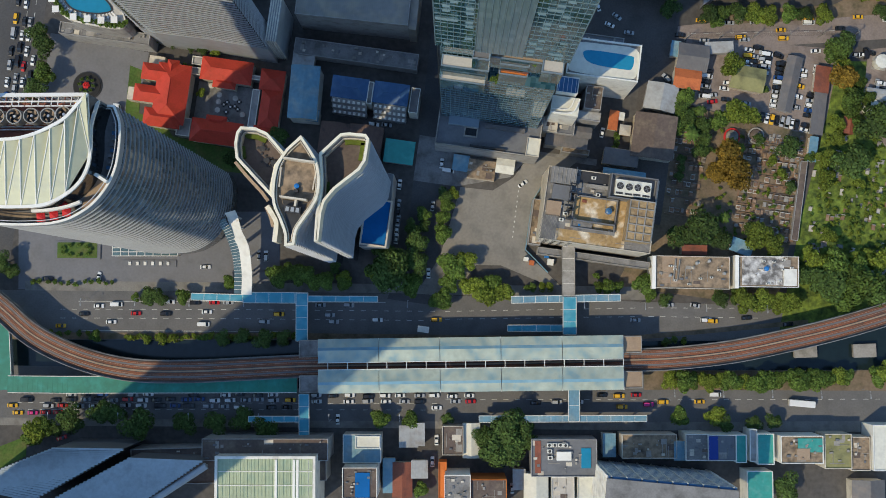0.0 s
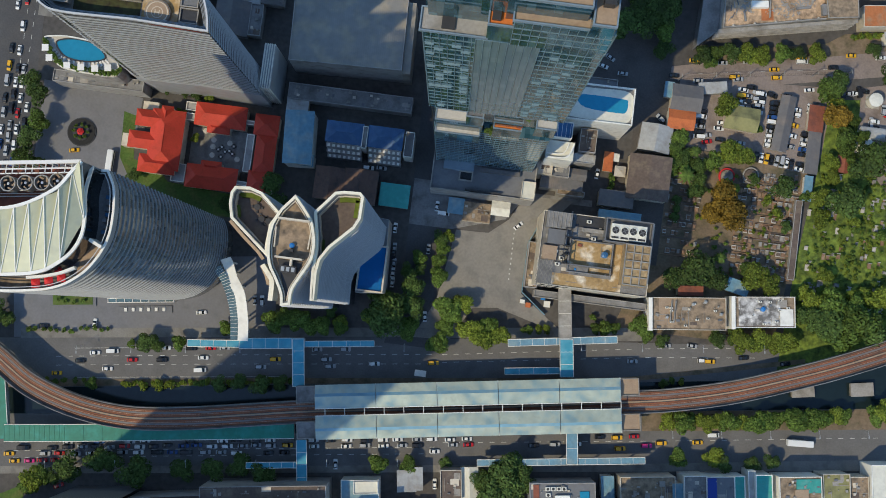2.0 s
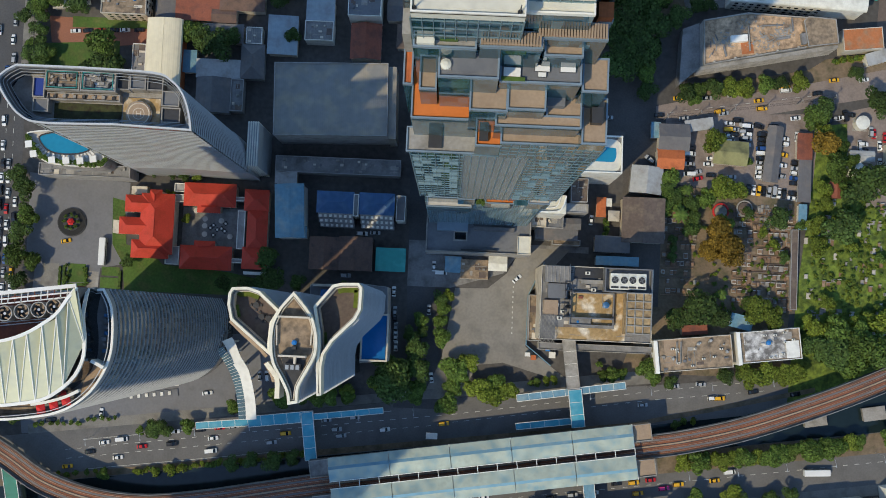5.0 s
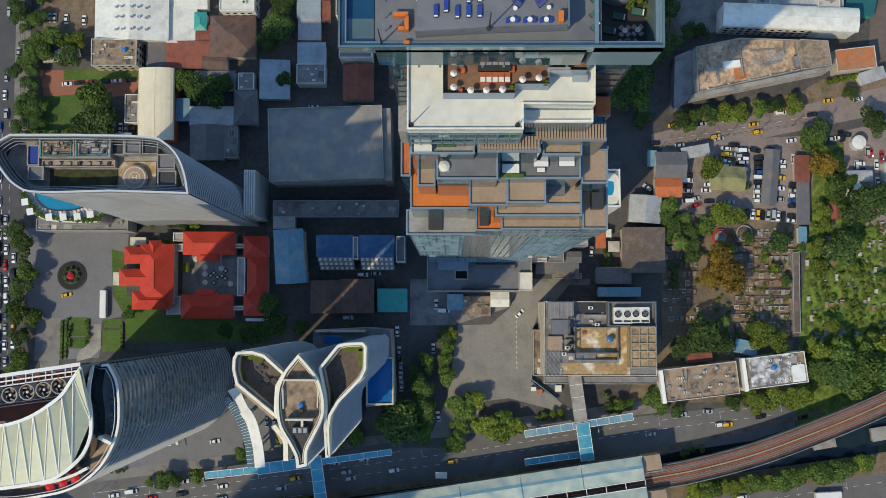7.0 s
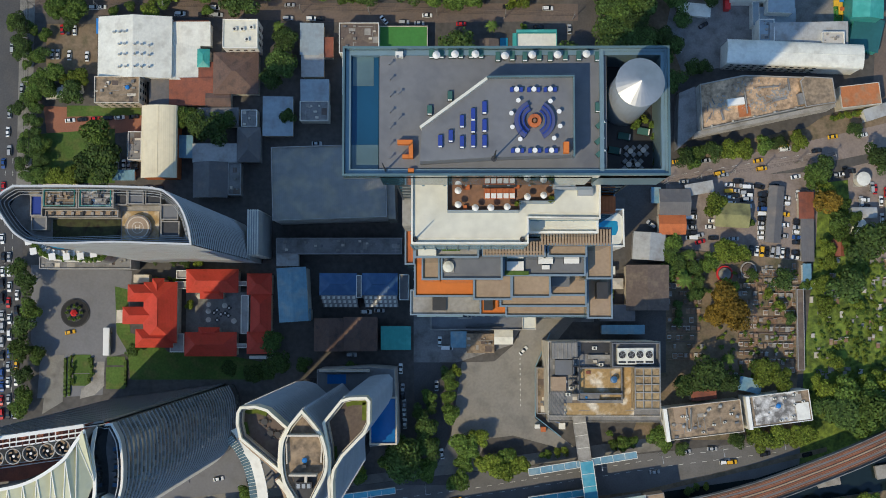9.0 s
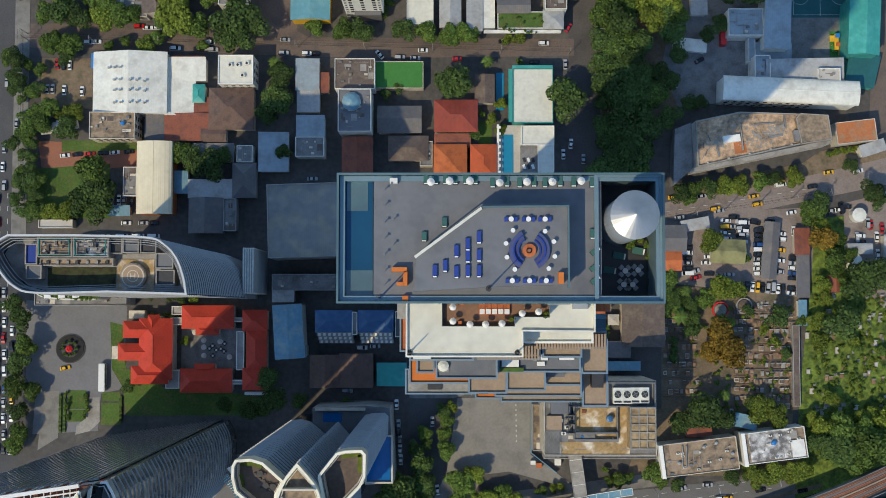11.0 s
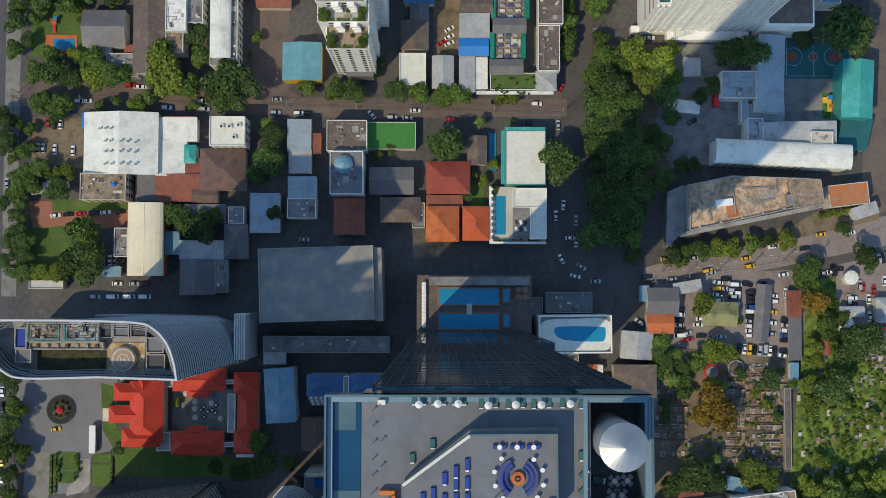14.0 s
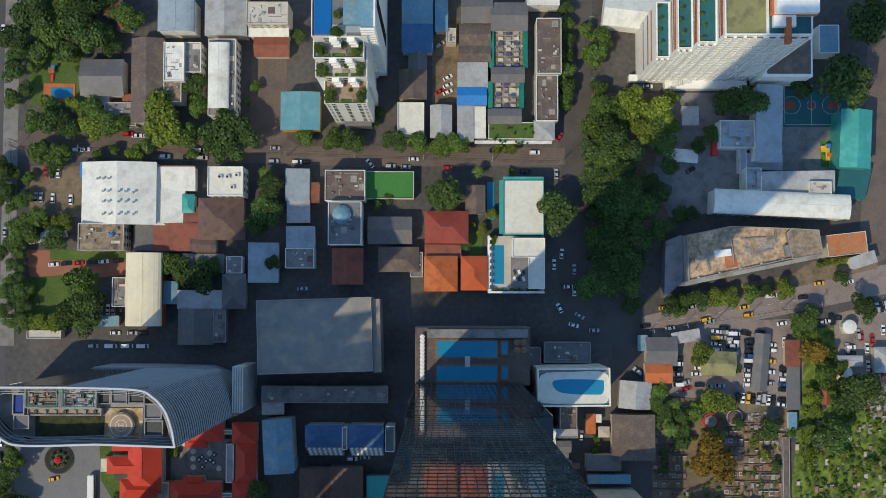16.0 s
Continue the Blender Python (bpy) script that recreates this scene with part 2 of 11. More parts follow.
mat("fin white", (0.52, 0.53, 0.54), 0.5, 0.1, 1.0, 0.1)
mat("fin pale", (0.34, 0.355, 0.37), 0.5, 0.12, 1.0, 0.1, metal=0.1)
mat("rail blue", (0.2, 0.26, 0.32), 0.35, 0.1, 1.0, 0.1)
mat("hotel panel", (0.34, 0.365, 0.39), 0.5, 0.1, 0.4, 0.05, stain=(0.3, 0.3, 0.31), stain_amount=0.4)
mat("hotel glass", (0.03, 0.034, 0.04), 0.15, 0.2, 0.3, 0.06, ior=1.6)
mat("cream metal", (0.75, 0.67, 0.48), 0.45, 0.07, 0.6, 0.1, wave=0.8, stain=(0.66, 0.58, 0.42), stain_amount=0.3)
mat("dark teal", (0.025, 0.12, 0.13), 0.6, 0.15, 0.8, 0.15)
mat("olive roof", (0.26, 0.25, 0.11), 0.85, 0.15, 0.8, 0.1, stain=(0.12, 0.12, 0.06), stain_amount=0.5)
# blue of the reflected sky put into this glass colour
mat("navy glass", (0.015, 0.07, 0.14), 0.08, 0.15, 0.3, 0.1)
mat("cream stain", (0.4, 0.27, 0.12), 0.85, 0.35, 0.9, 0.09, stain=(0.85, 0.8, 0.68), stain_amount=0.45)
mat("ochre grid", (0.42, 0.31, 0.17), 0.9, 0.3, 1.0, 0.15, stain=(0.2, 0.14, 0.085), stain_amount=0.6)
mat("rust terrace", (0.44, 0.16, 0.06), 0.85, 0.2, 1.0, 0.12, stain=(0.34, 0.22, 0.13), stain_amount=0.5)
mat("moss", (0.05, 0.055, 0.02), 0.9, 0.5, 1.0, 0.2, stain=(0.03, 0.02, 0.015), stain_amount=0.6)
mat("petal rim", (0.82, 0.77, 0.62), 0.55, 0.08, 0.8, 0.12, stain=(0.66, 0.6, 0.48), stain_amount=0.4)
mat("steel", (0.6, 0.6, 0.58), 0.3, 0.1, 1.0, 0.2, metal=0.8)
mat("dark steel", (0.05, 0.05, 0.052), 0.5, 0.2, 1.0, 0.2, metal=0.3)
mat("rusty track", (0.23, 0.088, 0.045), 0.85, 0.25, 1.5, 0.1, stain=(0.12, 0.07, 0.05), stain_amount=0.5)
mat("rubber", (0.02, 0.02, 0.02), 0.8, 0.1)
mat("sign red", (0.6, 0.03, 0.03), 0.5, 0.1)
mat("cloth white", (0.8, 0.78, 0.74), 0.8, 0.05)
mat("cloth blue", (0.02, 0.05, 0.28), 0.7, 0.1)
mat("cloth green", (0.05, 0.14, 0.13), 0.8, 0.1)
mat("road paint", (0.6, 0.6, 0.56), 0.7, 0.25, 2.0, 0.3)
mat("yellow paint", (0.7, 0.42, 0.03), 0.6, 0.2, 2.0, 0.3)
for n, c in (("white", (0.78, 0.78, 0.76)), ("silver", (0.4, 0.41, 0.42)), ("black", (0.02, 0.02, 0.022)), ("red", (0.5, 0.02, 0.02)), ("blue", (0.03, 0.08, 0.25)), ("yellow", (0.75, 0.42, 0.02)), ("pink", (0.6, 0.04, 0.22)), ("green", (0.05, 0.25, 0.12)), ("orange", (0.7, 0.22, 0.02))):
    mat("car " + n, c, 0.25, 0.05)


# ---- mesh helpers ----
def box(bm, x0, x1, y0, y1, z0, z1, mi=0):
    v = [bm.verts.new((x, y, z)) for z in (z0, z1) for x, y in ((x0, y0), (x1, y0), (x1, y1), (x0, y1))]
    fs = []
    for ids in ((3, 2, 1, 0), (4, 5, 6, 7), (0, 1, 5, 4), (1, 2, 6, 5), (2, 3, 7, 6), (3, 0, 4, 7)):
        f = bm.faces.new([v[i] for i in ids])
        f.material_index = mi
        fs.append(f)
    return fs


def prism(bm, pts, z0, z1, cap=True):
    """An upright block over an outline that runs anticlockwise or clockwise."""
    area = sum(a[0] * b[1] - b[0] * a[1] for a, b in zip(pts, pts[1:] + pts[:1]))
    if area < 0:
        pts = pts[::-1]
    lo = [bm.verts.new((x, y, z0)) for x, y in pts]
    hi = [bm.verts.new((x, y, z1)) for x, y in pts]
    n = len(pts)
    for i in range(n):
        bm.faces.new((lo[i], lo[(i + 1) % n], hi[(i + 1) % n], hi[i]))
    if cap:
        bm.faces.new(hi)
        bm.faces.new(lo[::-1])


def ring(bm, pts, wide, z0, z1, inward=True):
    """A band of that width along a closed outline."""
    area = sum(a[0] * b[1] - b[0] * a[1] for a, b in zip(pts, pts[1:] + pts[:1]))
    if area < 0:
        pts = pts[::-1]
    other = offset(pts, wide if inward else -wide)
    out, inn = (pts, other) if inward else (other, pts)
    n = len(pts)
    vs = [[bm.verts.new((x, y, z)) for x, y in line] for line, z in ((out, z0), (out, z1), (inn, z1), (inn, z0))]
    for k in range(4):
        a, b = vs[k], vs[(k + 1) % 4]
        for i in range(n):
            j = (i + 1) % n
            bm.faces.new((a[i], a[j], b[j], b[i]))


def offset(pts, d):
    """The outline moved inward (anticlockwise) by d."""
    res, n = [], len(pts)
    for i in range(n):
        p0, p1, p2 = Vector(pts[i - 1]), Vector(pts[i]), Vector(pts[(i + 1) % n])
        a, b = (p1 - p0).normalized(), (p2 - p1).normalized()
        na, nb = Vector((-a.y, a.x)), Vector((-b.y, b.x))
        m = na + nb
        m = m / max(m.length_squared, 0.35) * 2 if m.length > 1e-6 else na
        res.append((p1.x + m.x * d, p1.y + m.y * d))
    return res


def strip(bm, pts, wide, z0, z1, close_below=True):
    """A bar along an open line, as wide as given; z may be one height or one for each point."""
    n = len(pts)
    left, right = [], []
    for i in range(n):
        a, b = Vector(pts[max(i - 1, 0)]), Vector(pts[min(i + 1, n - 1)])
        t = (b - a).normalized()
        nn = Vector((-t.y, t.x)) * wide / 2
        p = Vector(pts[i])
        left.append(p + nn), right.append(p - nn)
    zs0 = z0 if isinstance(z0, list) else [z0] * n
    zs1 = z1 if isinstance(z1, list) else [z1] * n
    vs = [[bm.verts.new((p.x, p.y, z)) for p, z in zip(line, zz)] for line, zz in ((right, zs0), (left, zs0), (left, zs1), (right, zs1))]
    for k in range(4):
        a, b = vs[k], vs[(k + 1) % 4]
        for i in range(n - 1):
            bm.faces.new((a[i], b[i], b[i + 1], a[i + 1]))
    bm.faces.new([v[0] for v in vs][::-1])
    bm.faces.new([v[-1] for v in vs])


def curve_pts(pts, steps=6, closed=False):
    """A smooth line through points."""
    n, out = len(pts), []
    P = [Vector(p) for p in pts]
    for i in range(n if closed else n - 1):
        p0 = P[i - 1] if closed or i else P[0] * 2 - P[1]
        p1, p2 = P[i], P[(i + 1) % n]
        p3 = P[(i + 2) % n] if closed or i + 2 < n else P[-1] * 2 - P[-2]
        for k in range(steps):
            t = k / steps
            q = 0.5 * (2 * p1 + (p2 - p0) * t + (2 * p0 - 5 * p1 + 4 * p2 - p3) * t * t + (3 * p1 - p0 - 3 * p2 + p3) * t ** 3)
            out.append((q.x, q.y))
    if not closed:
        out.append((P[-1].x, P[-1].y))
    return out


def tube(bm, a, b, r, sides=6, r2=None):
    a, b = Vector(a), Vector(b)
    q = (b - a).to_track_quat("Z", "Y")
    rows = []
    for p, rr in ((a, r), (b, r if r2 is None else r2)):
        rows.append([bm.verts.new(p + q @ Vector((rr * math.cos(k * math.tau / sides), rr * math.sin(k * math.tau / sides), 0))) for k in range(sides)])
    for k in range(sides):
        j = (k + 1) % sides
        bm.faces.new((rows[0][k], rows[0][j], rows[1][j], rows[1][k]))
    bm.faces.new(rows[1])
    bm.faces.new(rows[0][::-1])


def mesh_of(name, bm, *mats):
    bmesh.ops.recalc_face_normals(bm, faces=bm.faces[:])
    me = bpy.data.meshes.new(name)
    bm.to_mesh(me)
    bm.free()
    for m in mats:
        me.materials.append(MATS[m] if isinstance(m, str) else m)
    return me


def part(name, bm, material, parent, label="", at=None):
    """Links a bmesh, or a mesh that is shared, as one mesh object under a thing."""
    me = bm if isinstance(bm, bpy.types.Mesh) else mesh_of(name, bm, material)
    ob = new(name, me)
    ob.parent = parent
    if at is not None:
        ob.matrix_basis = at
    return tagged(ob, label)


def thing(name, label, category, x=0, y=0, z=0, rot=0, group=""):
    ob = new(name)
    ob.empty_display_size = 0.5
    ob.matrix_basis = pose(x, y, z, 0, 0, rot)
    return tagged(ob, label, category, group)


def setting(name, bm, material, label, category, z=0):
    ob = new(name, mesh_of(name, bm, material))
    ob.location.z = z
    return tagged(ob, label, category, kind="structure")


def flat(name, pts, material, label, category, z, thick=0.03):
    bm = bmesh.new()
    prism(bm, pts, z - thick, z)
    return setting(name, bm, material, label, category)


def rect(x, y, w, d, rot=0):
    c, s = math.cos(radians(rot)), math.sin(radians(rot))
    return [(x + c * a * w / 2 - s * b * d / 2, y + s * a * w / 2 + c * b * d / 2) for a, b in ((-1, -1), (1, -1), (1, 1), (-1, 1))]


# ---- houses ----
def windows_on(parent, w, d, h, wide=1.4, tall=1.5, storey=3.4, gap=2.9, sides="SNEW", first=1.0, material="dark glass", limit=36):
    """Panes in frames on the faces of a block, each an object of its own on a shared mesh."""
    bm = bmesh.new()
    box(bm, -wide / 2, wide / 2, -0.06, 0.08, 0, tall)
    pane = mesh_of("window", bm, material)
    n = 0
    for side in sides:
        length, off, turn = {"S": (w, d / 2, 0), "N": (w, d / 2, 180), "E": (d, w / 2, 90), "W": (d, w / 2, -90)}[side]
        count = int((length - 0.8) / gap)
        for k in range(count):
            u = (k - (count - 1) / 2) * gap
            z = first
            while z + tall < h - 0.3 and n < limit:
                m = pose(0, 0, 0, 0, 0, turn) @ pose(u, -off, z)
                part("window", pane, None, parent, at=m)
                n += 1
                z += storey


CLUTTER = random.Random(31)


def clutter_on(t, w, d, h, form):
    """Small things on a roof, or worn sheets laid on it, joined as one part."""
    area = w * d
    bm = bmesh.new()
    if form == "flat":
        for k in range(min(26, 4 + int(area / 12))):
            x, y = CLUTTER.uniform(-w / 2 + 0.8, w / 2 - 0.8), CLUTTER.uniform(-d / 2 + 0.8, d / 2 - 0.8)
            kind = CLUTTER.random()
            if kind < 0.4:
                a, b, c = CLUTTER.uniform(0.3, 0.7), CLUTTER.uniform(0.25, 0.5), CLUTTER.uniform(0.4, 0.9)
                box(bm, x - a, x + a, y - b, y + b, h + 0.06, h + 0.06 + c, CLUTTER.choice((0, 1, 2)))
            elif kind < 0.6:
                ln = CLUTTER.uniform(1.0, 3.0)
                if CLUTTER.random() < 0.5:
                    box(bm, max(x - ln, 0.4 - w / 2), min(x + ln, w / 2 - 0.4), y - 0.09, y + 0.09, h + 0.1, h + 0.28, 0)
                else:
                    box(bm, x - 0.09, x + 0.09, max(y - ln, 0.4 - d / 2), min(y + ln, d / 2 - 0.4), h + 0.1, h + 0.28, 0)
            elif kind < 0.8:
                a, b = CLUTTER.uniform(0.5, 1.8), CLUTTER.uniform(0.5, 1.4)
                box(bm, max(x - a, 0.4 - w / 2), min(x + a, w / 2 - 0.4), max(y - b, 0.4 - d / 2), min(y + b, d / 2 - 0.4), h + 0.04, h + 0.085 + 0.02 * CLUTTER.random(), CLUTTER.choice((0, 2, 3)))
            else:
                tube(bm, (x, y, h + 0.06), (x, y, h + CLUTTER.uniform(0.6, 1.3)), CLUTTER.uniform(0.12, 0.35), 8)
        mats, nm = ("concrete", "hotel wall", "cream wall", "brown roof felt"), "roof_clutter"
    if bm.faces:
        tagged(part(nm, mesh_of(nm, bm, *mats), None, t), "small vents, pipes and boxes on a flat roof", kind="stuff")
    else:
        bm.free()


def house(name, x, y, w, d, rot, h, wall="cream wall", roof="concrete", form="flat", label="", category="house", rise=None, parapet=0.7, eave=0.4, ridge=None, windows="", wall_thick=0.25):
    """A house with walls and a roof: flat with a parapet, gable, hip, barrel or shed."""
    t = thing(name, label, category, x, y, 0, rot)
    ridge = ridge or ("x" if w >= d else "y")
    rise = rise if rise is not None else {"gable": 0.22, "hip": 0.28, "barrel": 0.22, "shed": 0.08, "flat": 0}[form] * min(w, d)
    a, b = w / 2, d / 2
    bm = bmesh.new()
    box(bm, -a, a, -b, b, 0, h)
    part("wall", bm, wall, t)
    if form == "flat":
        bm = bmesh.new()
        box(bm, -a + 0.02, a - 0.02, -b + 0.02, b - 0.02, h - 0.2, h + 0.06)
        part("roof", bm, roof, t)
        if parapet:
            bm = bmesh.new()
            ring(bm, rect(0, 0, w + 0.1, d + 0.1), wall_thick, h - 0.1, h + parapet)
            part("parapet", bm, wall, t)
        if min(w, d) > 3.5 and roof not in ("pale glass", "lawn", "court green", "grey metal", "terrace white", "orange deck", "orange tile", "pale green sheet", "rust terrace", "teal paint", "blue metal", "deep blue metal", "hall roof"):
            clutter_on(t, w, d, h, form)
    else:
        bm = bmesh.new()
        A, B = a + eave, b + eave
        if ridge == "y":
            A, B = B, A
        if form == "gable":
            prof = [(-B, 0), (0, rise), (B, 0)]
        elif form == "barrel":
            prof = [(-B * math.cos(k * math.pi / 10), rise * math.sin(k * math.pi / 10)) for k in range(11)]
        elif form == "shed":
            prof = [(-B, 0), (B, rise)]
        if form == "hip":
            r = max(A - B, 0.01)
            lo = [(-A, -B, 0), (A, -B, 0), (A, B, 0), (-A, B, 0)]
            v = [bm.verts.new(p) for p in lo] + [bm.verts.new((-r, 0, rise)), bm.verts.new((r, 0, rise))]
            u = [bm.verts.new((p[0], p[1], -0.18)) for p in lo]
            for ids in ((0, 1, 5, 4), (1, 2, 5), (2, 3, 4, 5), (3, 0, 4)):
                bm.faces.new([v[i] for i in ids])
            for i in range(4):
                bm.faces.new((u[i], u[(i + 1) % 4], v[(i + 1) % 4], v[i]))
            bm.faces.new(u[::-1])
        else:
            top = [[bm.verts.new((s * A, p, q)) for p, q in prof] for s in (-1, 1)]
            low = [[bm.verts.new((s * A, p, q - 0.18)) for p, q in prof] for s in (-1, 1)]
            n = len(prof)
            for i in range(n - 1):
                bm.faces.new((top[0][i], top[1][i], top[1][i + 1], top[0][i + 1]))
                bm.faces.new((low[0][i + 1], low[1][i + 1], low[1][i], low[0][i]))
            for s in (0, 1):
                for i in range(n - 1):
                    bm.faces.new((top[s][i], top[s][i + 1], low[s][i + 1], low[s][i]))
            for i in (0, n - 1):
                bm.faces.new((top[0][i], low[0][i], low[1][i], top[1][i]))
        bmesh.ops.translate(bm, verts=bm.verts[:], vec=(0, 0, h + 0.18))
        if ridge == "y":
            bmesh.ops.rotate(bm, verts=bm.verts[:], matrix=Matrix.Rotation(math.pi / 2, 3, "Z"))
        rf = part("roof", bm, roof, t)
        if form in ("gable", "hip", "barrel"):
            bm = bmesh.new()
            if form == "gable":
                for s in (-1, 1):
                    vv = [bm.verts.new(p) for p in ((s * (A - eave), -(B - eave), 0), (s * (A - eave), (B - eave), 0), (s * (A - eave), 0, rise * 0.93))]
                    uu = [bm.verts.new((q.co.x - s * 0.2, q.co.y, q.co.z)) for q in vv]
                    bm.faces.new(vv), bm.faces.new(uu[::-1])
                    for i in range(3):
                        bm.faces.new((vv[i], vv[(i + 1) % 3], uu[(i + 1) % 3], uu[i]))
                nm, mt = "gable", wall
            else:
                ln = A - eave if form == "barrel" else max(A - B, 0.3)
                tube(bm, (-ln, 0, rise + 0.05), (ln, 0, rise + 0.05), 0.16)
                nm, mt = "ridge", roof
            bmesh.ops.translate(bm, verts=bm.verts[:], vec=(0, 0, h + 0.12))
            if ridge == "y":
                bmesh.ops.rotate(bm, verts=bm.verts[:], matrix=Matrix.Rotation(math.pi / 2, 3, "Z"))
            part(nm, bm, mt, t)
    if windows:
        windows_on(t, w, d, h, sides=windows)
    return t


def tank(x, y, z, r=0.8, h=1.4, color="blue metal"):
    t = thing("water_tank", "round plastic water tank standing on a flat roof", "water tank", x, y, z)
    bm = bmesh.new()
    tube(bm, (0, 0, 0.15), (0, 0, h), r, 12)
    tube(bm, (0, 0, h), (0, 0, h + 0.25), r * 0.95, 12, r * 0.4)
    part("body", bm, color, t)
    bm = bmesh.new()
    box(bm, -r, r, -r, r, 0.0, 0.15)
    part("base", bm, "concrete", t)
    return t


AC = {}


def cooler(x, y, z, w=1.6, d=1.0, rot=0, h=1.0):
    """A rooftop cooling unit with a fan grille."""
    t = thing("air_conditioner", "pale grey rooftop cooling unit with round fan", "air conditioner", x, y, z, rot)
    key = (w, d, h)
    if key not in AC:
        bm = bmesh.new()
        box(bm, -w / 2, w / 2, -d / 2, d / 2, 0.12, h)
        for sx in (-1, 1):
            box(bm, sx * w * 0.4 - 0.08, sx * w * 0.4 + 0.08, -d / 2, d / 2, 0, 0.12)
        body = mesh_of("casing", bm, "white metal")
        bm = bmesh.new()
        r = min(w, d) * 0.38
        tube(bm, (0, 0, h), (0, 0, h + 0.06), r, 14)
        AC[key] = (body, mesh_of("fan", bm, "dark steel"))
    part("casing", AC[key][0], None, t)
    part("fan", AC[key][1], None, t)
    return t


# ---- trees ----
TREES = {}


def tree_kind(key, leaf, r, h, seed, lobes=11, leaves=2250, size=0.35, low=0.35):
    rnd = random.Random(seed)
    t = thing("tree", "", "tree", 0, 0, -200)
    bm = bmesh.new()
    tube(bm, (0, 0, 0), (0.1, 0.05, h * 0.45), 0.28, 7, 0.17)
    for k in range(5):
        a = k * math.tau / 5 + rnd.random()
        tube(bm, (0.1, 0.05, h * (0.3 + 0.03 * k)), (math.cos(a) * r * 0.55, math.sin(a) * r * 0.55, h * (0.6 + 0.06 * rnd.random())), 0.13, 5, 0.05)
    part("trunk", bm, "bark", t)
    blobs = []
    for k in range(lobes):
        a, rr = rnd.random() * math.tau, r * 0.68 * math.sqrt((k + 0.3) / lobes)
        blobs.append((Vector((math.cos(a) * rr, math.sin(a) * rr, h * (low + 0.4 - 0.22 * (rr / r) ** 2 + 0.12 * rnd.random()))), r * (0.34 + 0.2 * rnd.random())))
    verts, faces = [], []
    for k in range(leaves):
        c, br = blobs[rnd.randrange(lobes)]
        n = Vector((rnd.gauss(0, 1), rnd.gauss(0, 1), rnd.gauss(0.35, 0.8))).normalized()
        p = c + Vector((n.x, n.y, n.z * 0.8)) * br * (0.72 + 0.34 * rnd.random())
        q = (n + Vector((rnd.gauss(0, 0.45), rnd.gauss(0, 0.45), rnd.gauss(0.2, 0.35)))).to_track_quat("Z", "Y")
        s = size * (0.55 + 0.9 * rnd.random())
        tw = rnd.random() * math.tau
        i = len(verts)
        for u, v, hgt in ((-1, 0, 0), (0, -0.62, 0.12), (1, 0, 0), (0, 0.62, 0.12)):
            cu, sv = u * math.cos(tw) - v * math.sin(tw), u * math.sin(tw) + v * math.cos(tw)
            verts.append(p + q @ Vector((cu * s, sv * s, hgt * s)))
        faces.append((i, i + 1, i + 2, i + 3))
    me = bpy.data.meshes.new("crown")
    me.from_pydata([tuple(v) for v in verts], [], faces)
    me.materials.append(MATS[leaf])
    part("crown", me, None, t)
    TREES[key] = (t, r, h)


def palm_kind():
    rnd = random.Random(5)
    t = thing("palm_tree", "", "palm tree", 0, 0, -200)
    bm = bmesh.new()
    tube(bm, (0, 0, 0), (0.2, 0.1, 7), 0.2, 7, 0.14)
    part("trunk", bm, "bark", t)
    bm = bmesh.new()
    for k in range(16):
        a, up = k * math.tau / 16 + rnd.random() * 0.3, 0.3 + 0.5 * rnd.random()
        prev = None
        for s in range(6):
            f = s / 5
            rr, z = 3.0 * f, 7 + up * 2.2 * f - 3.2 * f * f
            wdt = 0.42 * math.sin(math.pi * min(f + 0.12, 1))
            c = Vector((0.2 + math.cos(a) * rr, 0.1 + math.sin(a) * rr, z))
            side = Vector((-math.sin(a), math.cos(a), -0.25)) * wdt
            side2 = Vector((math.sin(a), -math.cos(a), -0.25)) * wdt
            row = (bm.verts.new(c + side), bm.verts.new(c), bm.verts.new(c + side2))
            if prev:
                bm.faces.new((prev[0], row[0], row[1], prev[1])), bm.faces.new((prev[1], row[1], row[2], prev[2]))
            prev = row
    part("fronds", bm, "leaf green", t)
    TREES["palm"] = (t, 3.0, 7.5)


tree_kind("a", "leaf green", 4.0, 8.0, 1)
tree_kind("b", "leaf green", 4.0, 8.0, 2, lobes=12)
tree_kind("c", "leaf dark", 4.0, 8.5, 3, lobes=11)
tree_kind("d", "leaf bright", 4.0, 7.5, 4, lobes=8)
tree_kind("e", "leaf rust", 4.0, 8.0, 6, lobes=10)
tree_kind("f", "leaf dark", 4.0, 9.0, 7, lobes=15, leaves=2300)
tree_kind("s", "leaf green", 1.6, 3.0, 8, lobes=5, leaves=230, size=0.4)
tree_kind("t", "leaf bright", 1.6, 2.6, 9, lobes=5, leaves=230, size=0.4)
palm_kind()
TREE_WORDS = {"a": "leafy green street tree with an uneven crown", "b": "broad green tree with a lumpy leafy crown", "c": "dark green tree with a dense crown", "d": "yellow-green tree with an open sunlit crown", "e": "tree with rusty orange-brown foliage", "f": "large dark green tree with a deep crown", "s": "small clipped green garden shrub", "t": "small yellow-green garden bush", "palm": "palm tree with arching green fronds"}
PLANT = random.Random(11)


JOINED = {}
COUNT = [0]
CLEAR = []      # points of the railway that no crown may cover
LONE_TREES = 290


